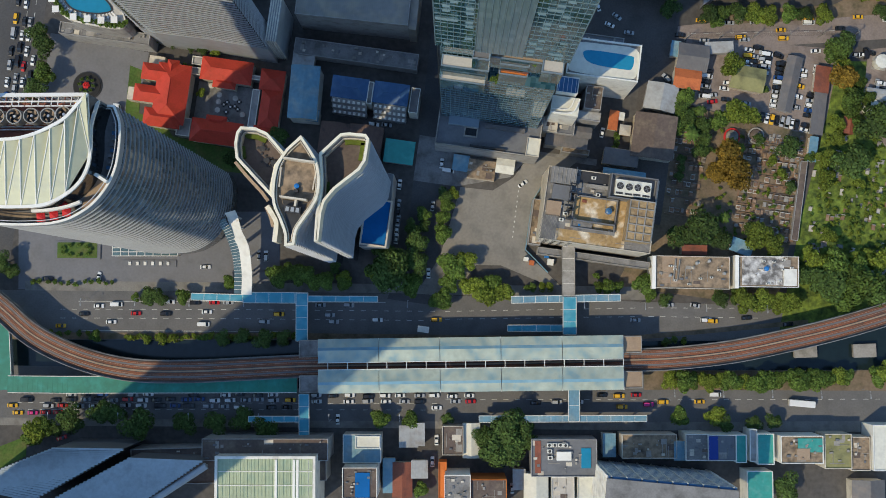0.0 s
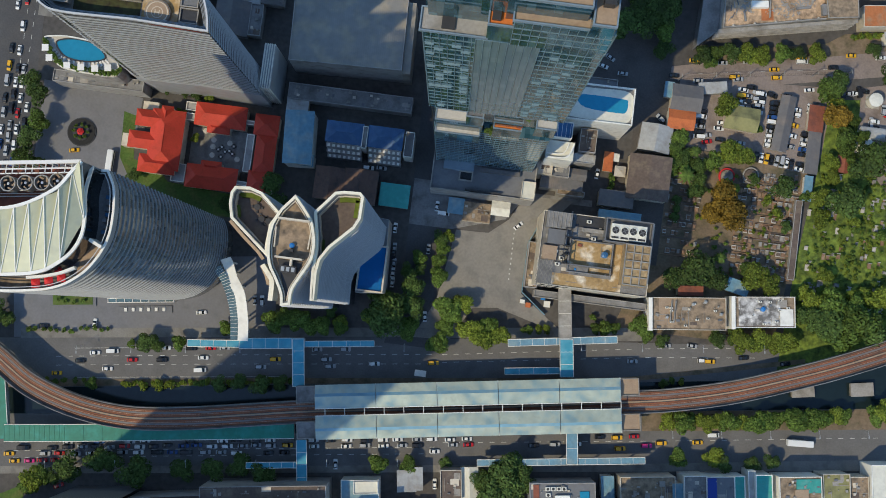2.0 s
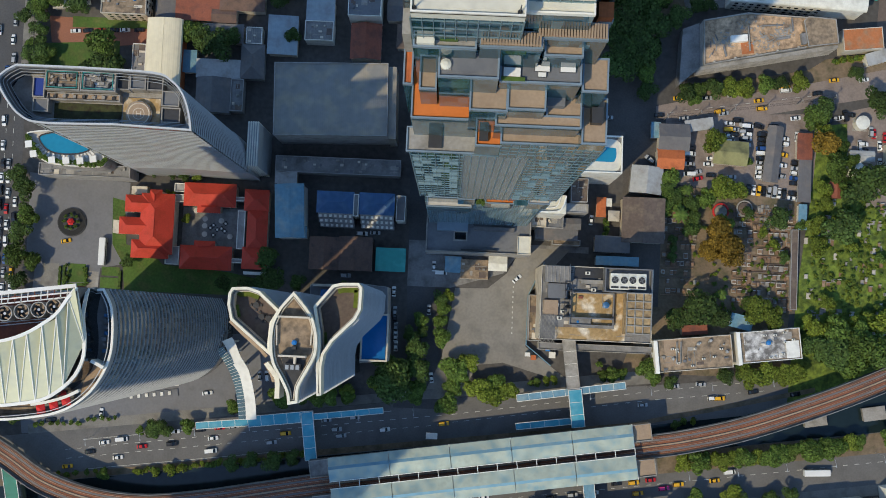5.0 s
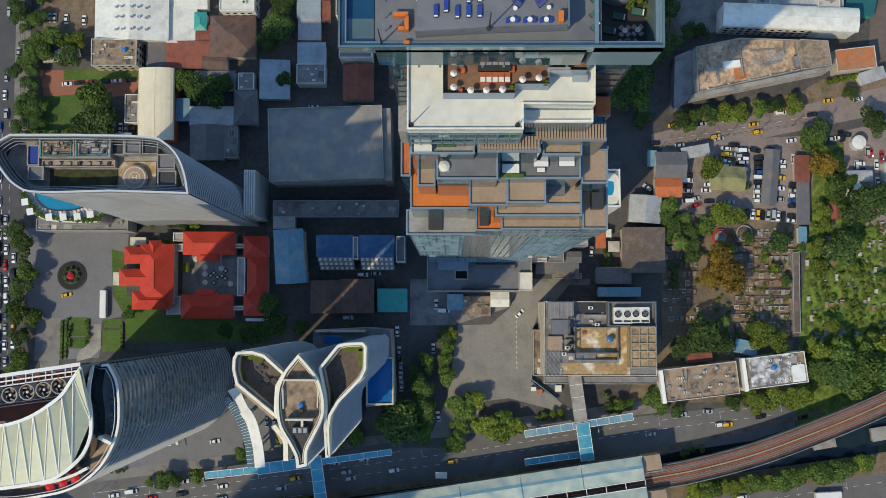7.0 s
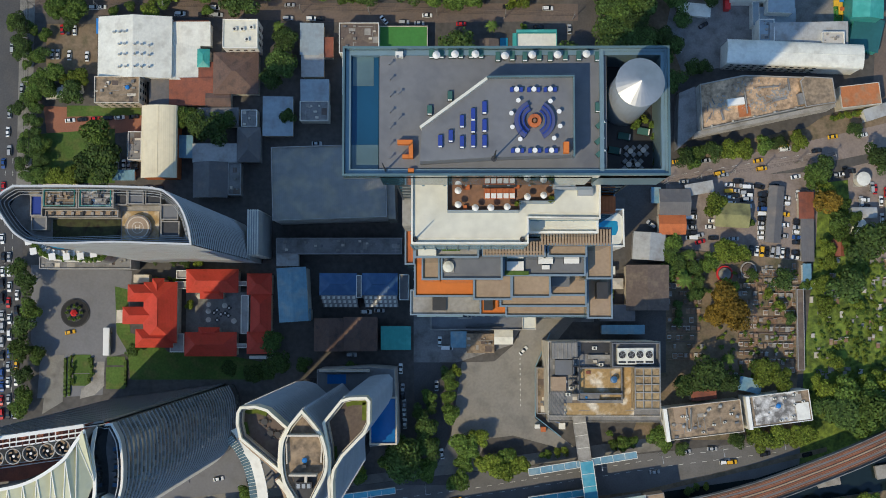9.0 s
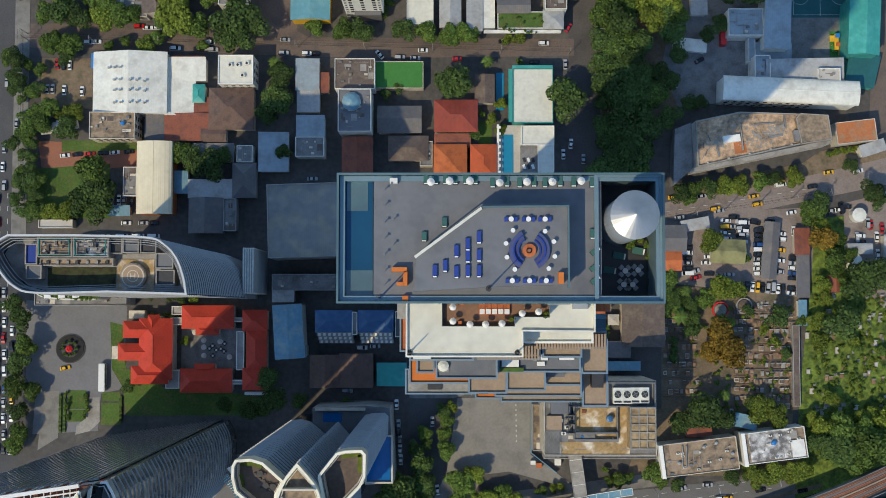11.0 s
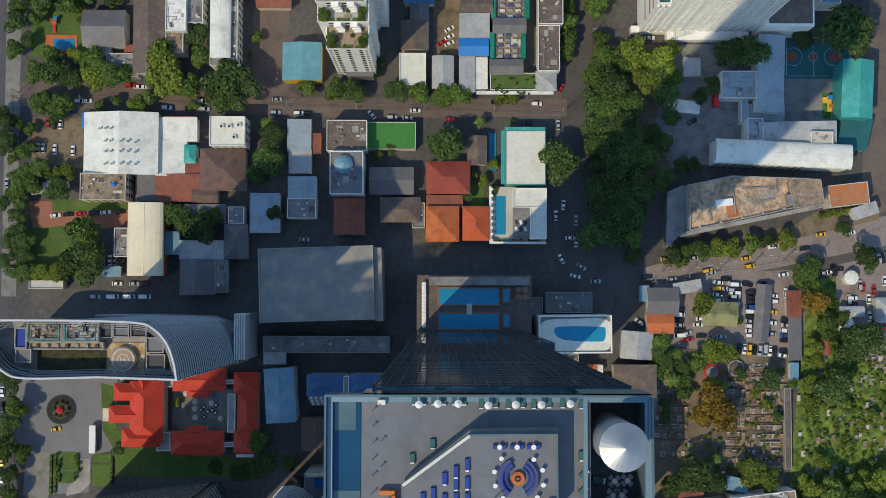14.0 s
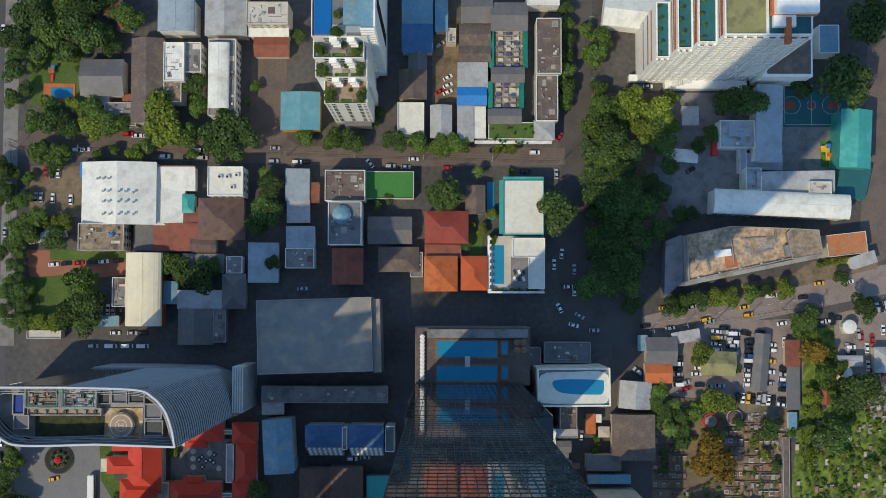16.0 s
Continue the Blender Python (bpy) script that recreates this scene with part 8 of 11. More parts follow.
# white apartment tower in the north-east
wt = thing("white_apartment_tower", "white apartment tower with stepped balconies and roof gardens", "apartment tower")
FRONT = 220.0
ROOFS = (((73.4, 227.9, 4.6, 13.5, 0), 43, "dark teal"), ((77.9, 227.3, 4.1, 13.9, 0), 57, "dark teal"), ((83.0, 227.3, 4.1, 14.3, 0), 66, "dark teal"), ((94.0, 227.7, 13.7, 15.6, 0), 77, "olive roof"), ((108.5, 226.7, 14.7, 17.8, 0), 77, "dark teal"))
for k, ((x, y, w, d, r), h, m) in enumerate(ROOFS):
    a = x - w / 2
    b = ROOFS[k + 1][0][0] - ROOFS[k + 1][0][2] / 2 if k < 4 else x + w / 2
    front, deep = FRONT, 20.0
    boxes_on(wt, "wall", (a + b) / 2, front + deep / 2, b - a, deep, 0, 0, h, "bright white")
    floor_on(wt, "roof_garden" if k < 3 else "roof", rect((a + b) / 2, front + deep / 2, b - a - 0.8, deep - 0.8), h + 0.15, m)
    rim_on(wt, "parapet", rect((a + b) / 2, front + deep / 2, b - a + 0.1, deep + 0.1), 0.45, h - 0.4, h + 1.0, "bright white")
    if k < 3:
        for q in range(5):
            tree("s", a + 1.2 + 0.6 * (q % 2), front + 1.5 + q * 4.2, 0.9, h + 0.1)
    if k < 4:
        low = 4.0 if k == 0 else ROOFS[k - 1][1] + 0.5
        for z, t, mt in ((0.78, 1.6, "orange tile"), (0.6, 1.3, "rust tile"), (0.35, 1.0, "rust tile")):
            zz = h - (h - low) * (1 - z) if k == 0 else low + (h - low) * z
            boxes_on(wt, "stripe", a - 0.06, front + deep / 2, 0.16, deep - 1.5, 0, zz - t / 2, zz + t / 2, mt)
    n = max(2, round((b - a) / 3.4))
    for q in range(int((h - 6) / 2.9)):
        z = 5.2 + q * 2.9
        boxes_on(wt, "balcony", (a + b) / 2, front - 0.2, b - a - 0.5, 0.5, 0, z, z + 1.6, "bright white")
        boxes_on(wt, "glazing", (a + b) / 2, front - 0.05, b - a - 0.5, 0.2, 0, z + 1.6, z + 2.9, "dark glass")
    for q in range(n + 1):
        boxes_on(wt, "pier", a + 0.4 + q * (b - a - 0.8) / n, front - 0.3, 0.9, 0.9, 0, 4, h - 0.6, "bright white")
boxes_on(wt, "roof_block", 109.6, 229.9, 13.9, 7.3, 0, 77, 83, "bright white")
boxes_on(wt, "roof_band", 109.4, 230.3, 15.2, 8.3, 0, 78, 80, "orange tile")
boxes_on(wt, "roof_stair", 106.3, 224.7, 7.3, 4.5, 0, 77, 79.5, "bright white")
boxes_on(wt, "stair_stripe", 107.5, 221.2, 1.7, 8.4, 0, 77, 79.8, "orange tile")
boxes_on(wt, "podium", 125.6, 227.2, 19.0, 18.3, 0, 0, 19, "bright white")
boxes_on(wt, "podium_roof", 126.1, 227.8, 16.6, 17.3, 0, 19, 19.2, "brown roof felt")
boxes_on(wt, "entrance_hall", 97.9, 218.6, 32.1, 4.8, 0, 0, 4.5, "bright white")
for q in range(9):
    x, y, w, d, r = 88.1, 218.0, 7.6, 2.6, 0
    boxes_on(wt, "canopy_step", x - w / 2 + (q + 0.5) * w / 9, y + 0.2 * q, w / 9 - 0.15, d, 0, 4.5, 5.6 + 0.1 * (q % 2), "white metal")
boxes_on(wt, "west_hall", 75.1, 220.6, 14.3, 2.7, 0, 0, 3.6, "bright white")
house("long_shed", 73.4, 244.7, 31.6, 11.7, -6.6, 9, "bright white", "white metal", "gable", label="hall with a white ribbed roof", category="hall")
house("side_block", 144.1, 234.3, 7.6, 10.9, 0, 11, "bright white", "blue metal", label="pale block with a light blue roof", category="building")
# blocks in the north
house("warehouse", -130.7, 174.3, 28.1, 23.6, 0, 8, "white paint", "white metal", "gable", label="large warehouse with a white metal roof and roof vents", category="warehouse", ridge="y", rise=3.4)
for i, (cx, cy) in enumerate([(-138.3, 179.7), (-136.0, 179.7), (-133.7, 179.7), (-136.0, 174.9), (-133.7, 174.9), (-129.7, 174.7), (-127.2, 174.7), (-124.4, 174.4), (-135.9, 170.8), (-133.6, 170.8), (-129.7, 170.8), (-127.1, 170.8), (-124.4, 170.6), (-135.8, 166.0), (-133.1, 166.0), (-129.6, 166.0), (-127.1, 166.0), (-124.3, 166.0)]):
    v = thing("roof_vent", "small round metal roof vent", "vent", cx, cy, 9.1 + 2.2 * max(0.0, 1 - abs(cx + 130.7) / 10), 0, "vents on the warehouse roof")
    bm = bmesh.new()
    tube(bm, (0, 0, 0), (0, 0, 1.5), 0.3, 8)
    part("neck", bm, "steel", v)
    bm = bmesh.new()
    tube(bm, (0, 0, 1.5), (0, 0, 2.0), 0.55, 10, 0.25)
    part("cowl", bm, "steel", v)
house("low_house", -109.3, 180.2, 14.4, 8.7, 0, 5.5, "white paint", "white metal", "shed", label="low house with a white metal roof", category="house")
house("low_house", -111.7, 169.1, 11.1, 13.3, 0, 5.2, "white paint", "white metal", "shed", label="low house with a white metal roof", category="house")
house("low_house", -108.9, 157.4, 17.0, 10.1, 0, 5, "cream wall", "rust tile", "shed", label="low house with a brick-red roof", category="house")
house("low_house", -103.2, 165.6, 5.5, 6.3, 0, 5, "cream wall", "rust tile", "shed", label="low house with a brick-red roof", category="house")
house("canopy", -104.3, 170.5, 4.1, 6.5, 0, 6, "white paint", "teal metal", "hip", label="small pavilion with a teal hipped roof", category="pavilion")
house("orange_shed", -109.7, 184.3, 13.9, 1.4, 0, 5.6, "cream wall", "orange tile", "shed", label="narrow orange tiled lean-to", category="shed")
house("white_block", -88.8, 178.6, 13.4, 11.2, 0, 12, "bright white", "terrace white", label="white block with parapet and roof equipment", category="house", windows="SE")
for u, v in [(-90.3, 180.3), (-87.3, 180.3), (-85.5, 176.2), (-83.8, 180.9)]:
    cooler(u - 0.6, v, 12.1, 1.8, 1.3, 10, 1.1)
house("brown_house", -91.5, 164.5, 17.0, 15.7, 0, 6, "cream wall", "brown tile", "hip", label="house with a large dark brown hipped roof", category="house")
house("brown_house", -98.5, 154.6, 9.1, 5.4, 0, 5, "cream wall", "brown tile", "gable", label="lower house with a dark brown roof", category="house")
house("flat_house", -136.8, 157.3, 17.5, 10.4, 0, 10, "cream wall", "dirty roof", label="old concrete house with a stained flat roof", category="house", windows="SE")
tank(-132.6, 158.0, 10.1, 0.8, 1.3, "bright blue")
house("low_house", -121.3, 157.4, 7.8, 9.5, 0, 4.5, "cream wall", "dark metal", "shed", label="low house with dark roof", category="house")
house("awning", -160.0, 158.0, 13.9, 3.1, 11.6, 3.2, "white paint", "deck stone", "shed", label="beige canvas awning over a yard", category="awning")
house("barn", -120.5, 137.1, 13.3, 27.5, 0, 8.5, "orange tile", "cream metal", "barrel", label="hall with a cream curved metal roof and orange walls", category="hall", ridge="y", rise=2.6)
house("low_block", -131.0, 136.1, 5.2, 11.2, 0, 5, "white paint", "grey concrete", label="small white annex with a flat roof", category="house")
house("shed", -135.8, 124.8, 8.0, 3.4, 0, 3.2, "white paint", "blue metal", "shed", label="small shed with a pale blue roof", category="shed")
house("shed", -111.3, 135.9, 4.7, 8.2, 0, 4, "white paint", "blue metal", "shed", label="small shed with a pale blue roof", category="shed")
house("house", -99.5, 133.2, 16.9, 6.6, 0, 5, "cream wall", "grey metal", "shed", label="house with a pale grey metal roof", category="house")
house("house", -98.4, 147.3, 15.2, 6.7, 0, 5, "cream wall", "dark metal", "shed", label="house with a grey metal roof", category="house")
house("house", -86.1, 146.7, 6.1, 6.5, 0, 6, "white paint", "grey concrete", label="small house with flat grey roof", category="house")
house("house", -86.2, 136.4, 8.5, 12.9, 0, 6, "grey wall", "dark metal", "hip", label="house with a dark hipped roof in shade", category="house")
house("workshop", -101.2, 122.7, 12.8, 13.2, 0, 5, "grey wall", "dark metal", "gable", label="shaded workshop with a dark roof", category="workshop")
house("workshop", -91.8, 123.0, 4.9, 12.6, 0, 5, "grey wall", "grey concrete", label="narrow shaded workshop with flat roof", category="workshop")
house("gate_house", -160.1, 119.6, 13.3, 3.1, 0, 4, "cream wall", "deck stone", label="long low gate building", category="building")
house("house", -138.2, 219.7, 16.1, 13.6, 0, 7, "cream wall", "dark metal", "gable", label="house with a dark grey gabled roof", category="house", ridge="x")
house("house", -120.3, 218.3, 11.9, 32.6, 0, 8, "cream wall", "brown roof felt", "gable", label="long house with a dark brown gabled roof", category="house", ridge="y", rise=2.5)
house("house", -131.5, 205.6, 12.4, 9.1, 0, 5, "cream wall", "grey concrete", label="low house with flat grey roof", category="house")
house("house", -140.9, 211.7, 8.2, 3.3, 0, 4, "cream wall", "grey metal", "shed", label="low lean-to with a grey roof", category="house")
house("house", -127.8, 212.2, 5.3, 2.1, 0, 5, "cream wall", "rust tile", "shed", label="lean-to with a faded pink roof", category="house")
house("white_house", -109.1, 224.9, 7.8, 15.0, 0, 12, "white paint", "white metal", label="tall white house with a pale flat roof", category="house", windows="SE")
house("white_house", -102.5, 227.0, 6.8, 11.6, 0, 10, "white paint", "grey concrete", label="white house with roof equipment", category="house", windows="SE")
house("white_house", -110.2, 213.8, 6.8, 8.2, 0, 9, "white paint", "dirty roof", label="white house with rooftop clutter", category="house")
house("long_white_house", -90.6, 219.0, 10.5, 29.7, 0, 11.5, "white paint", "grey concrete", label="long white block with balconies", category="apartment block", windows="E")
house("barrel_house", -91.6, 219.3, 7.4, 24.7, 0, 13, "white paint", "white metal", "barrel", label="long white barrel roof", category="house", ridge="y", rise=1.6)
house("barrel_house", -108.4, 242.9, 13.6, 11.9, 0, 12, "white paint", "pale sheet", "barrel", label="house with a grey curved metal roof", category="house", ridge="y", rise=2)
house("house", -89.8, 245.3, 15.7, 18.5, 0, 9, "cream wall", "grey metal", "gable", label="house with a grey gabled roof", category="house", ridge="y")
house("house", -72.9, 243.2, 15.9, 8.4, 0, 15, "cream wall", "deck stone", label="beige block with a flat roof", category="apartment block", windows="S")
house("awning", -73.3, 238.1, 15.1, 4.1, 0, 8, "white paint", "white metal", "shed", label="white slatted awning over a yard", category="awning")
house("house", -72.6, 232.8, 12.9, 8.3, 0, 5, "cream wall", "rust tile", "gable", label="low house with rusty roof", category="house")
house("house", -135.4, 250.1, 5.4, 10.5, 0, 6, "cream wall", "rust tile", "gable", label="low house with faded red roof", category="house")
house("house", -130.4, 241.8, 5.2, 5.5, 0, 5, "cream wall", "rust tile", "gable", label="low house with dark red roof", category="house")
house("teal_hall", -60.7, 206.5, 14.6, 14.2, 0, 8, "yellow paint", "teal blue metal", "gable", label="hall with a blue-green metal roof", category="hall", ridge="y", rise=1.8)
house("shed", -146.4, 184.0, 1.3, 5.3, 0, 3.5, "bright blue", "bright blue", "shed", label="small bright blue shed", category="shed")
pool2 = thing("garden_pool", "small turquoise garden pool with an orange deck", "pool", -157.2, 214.9)
for nm, w, d, z, m in (("deck", 12.5, 7.5, 0.35, "orange tile"), ("water", 8.5, 4.4, 0.45, "pool water")):
    bm = bmesh.new()
    box(bm, -w / 2 + (0 if nm == "deck" else 1), w / 2 + (0 if nm == "deck" else 1), -d / 2, d / 2, 0, z)
    part(nm, bm, m, pool2)
play = thing("playground_frame", "orange and blue climbing frame in a garden", "climbing frame", -160.0, 223.6)
for q6, m in (((-1.2, 1.2, -1.2, 1.2, 1.8, 2.0), "orange tile"), ((-0.5, 0.5, -4.2, -1.2, 0.6, 0.8), "sign red"), ((0.2, 1.6, 0.4, 1.8, 2.6, 2.8), "bright blue")):
    bm = bmesh.new()
    box(bm, *q6)
    part("platform", bm, m, play)
for sx in (-1, 1):
    for sy in (-1, 1):
        bm = bmesh.new()
        tube(bm, (sx, sy, 0), (sx, sy, 2.7), 0.1)
        part("post", bm, "orange tile", play)
# terraced apartment tower
ter = thing("terraced_apartment_tower", "white apartment tower with planted stepped terraces and a roof pool", "apartment tower")
STEPS = (((-39.5, 205.1, 14.9, 5.5, 0), 48, "tan deck"), ((-40.5, 212.5, 17.7, 4.4, 0), 55, "deck stone"), ((-40.9, 217.8, 17.0, 4.4, 0), 62, "grey concrete"), ((-39.9, 231.4, 18.4, 20.7, 0), 70, "roof grey"))
for k, ((x, y, w, d, r), z, m) in enumerate(STEPS):
    south, north = y - d / 2, 248.0
    boxes_on(ter, "wall", x, (south + north) / 2, w, north - south, 0, 0, z, "bright white")
    floor_on(ter, "terrace", rect(x, (south + north) / 2, w - 0.4, north - south - 0.4), z + 0.12, m)
    bm = bmesh.new()
    strip(bm, [(x - w / 2, north), (x - w / 2, south), (x + w / 2, south), (x + w / 2, north)], 0.35, z - 0.6, z + 1.0)
    part("parapet", bm, "bright white", ter)
    low = 6 if k == 0 else STEPS[k - 1][1]
    for q in range(int((z - low) / 3.2)):
        zz = low + 0.9 + q * 3.2
        for e in (-0.3, 0.0, 0.3) if k == 0 else (-0.18, 0.14):
            boxes_on(ter, "window", x + e * w, south - 0.03, w * (0.09 if k == 0 else 0.24), 0.12, 0, zz, zz + 1.5, "dark glass")
        if k == 0:
            for e in (-0.43, 0.43):
                boxes_on(ter, "window", x + e * w, south - 0.03, 0.9, 0.1, 0, zz, zz + 1.2, "hotel wall")
    if k:
        for e in (-0.12, 0.2):
            for q in range(3):
                boxes_on(ter, "balcony", x + e * w + q * 0.5, south - 0.8 - q * 0.35, 2.6, 1.8, 0, z - 1.2 - q * 2.2, z - 0.2 - q * 2.2, "bright white")
    if k < 3:
        bushes = ((-0.36, 0.35, 1.9), (-0.3, 0.6, 1.6), (0.38, 0.3, 1.7), (0.33, 0.6, 1.5), (-0.41, 0.75, 1.5), (0.41, 0.8, 1.4), (0.1, 0.85, 0.9), (-0.1, 0.2, 0.6))
        for e, f, s in bushes:
            tree(PLANT.choice("ab"), x + e * w, south + f * d, s * PLANT.uniform(0.85, 1.15), z - 0.3)
        for q in range(3):
            boxes_on(ter, "planter", x + (q - 1) * w * 0.3, south + 0.9, w * 0.24, 0.8, 0, z + 0.1, z + 0.7, "lawn")
        boxes_on(ter, "terrace_seat", x + 0.08 * w, south + 0.45 * d, 2.6, 1.1, 0, z + 0.1, z + 0.6, "tan deck")
floor_on(ter, "pool", rect(-45.4, 231.5, 5.7, 19.2, 0), 70.5, "pool deep", 0.3, "deep blue roof pool")
boxes_on(ter, "roof_room", -34.5, 230.2, 7.7, 12.0, 0, 70, 74, "blue metal")
boxes_on(ter, "roof_step", -34.4, 223.4, 6.6, 2.6, 0, 70, 71.6, "hotel panel")
boxes_on(ter, "roof_step", -39.8, 223.0, 4.7, 3.9, 0, 70, 70.7, "deck stone")
for u, v, s in ((*[(-40.9, 222.3)][0], 2.0), (*[(-40.5, 227.9)][0], 1.7), (*[(-39.5, 221.9)][0], 1.3)):
    tree("b", u, v, s, 70)
SX, SY, SW, SD, SR = -30.0, 230.6, 4.2, 17.0, 0
boxes_on(ter, "east_slab", SX, SY + 8, SW, SD + 16, 0, 0, 80, "blue metal")
for k in range(24):
    boxes_on(ter, "slab_edge", SX - 0.2, SY - SD / 2 - 0.3, SW + 0.5, 0.8, 0, 3.0 + k * 3.2, 4.2 + k * 3.2, "bright white")
boxes_on(ter, "slab_side", SX + SW / 2 + 0.3, SY + 8, 0.6, SD + 16.4, 0, 0, 81, "bright white")
boxes_on(ter, "slab_slot", SX + SW / 2 + 0.55, SY + 2, 0.2, 5.0, 0, 12, 74, "dark glass")
boxes_on(ter, "lower_roof", -38.1, 201.8, 10.4, 2.5, 0, 0, 9, "dark metal")
boxes_on(ter, "east_wing", -32.5, 211.9, 3.3, 4.8, 0, 0, 42, "bright white")
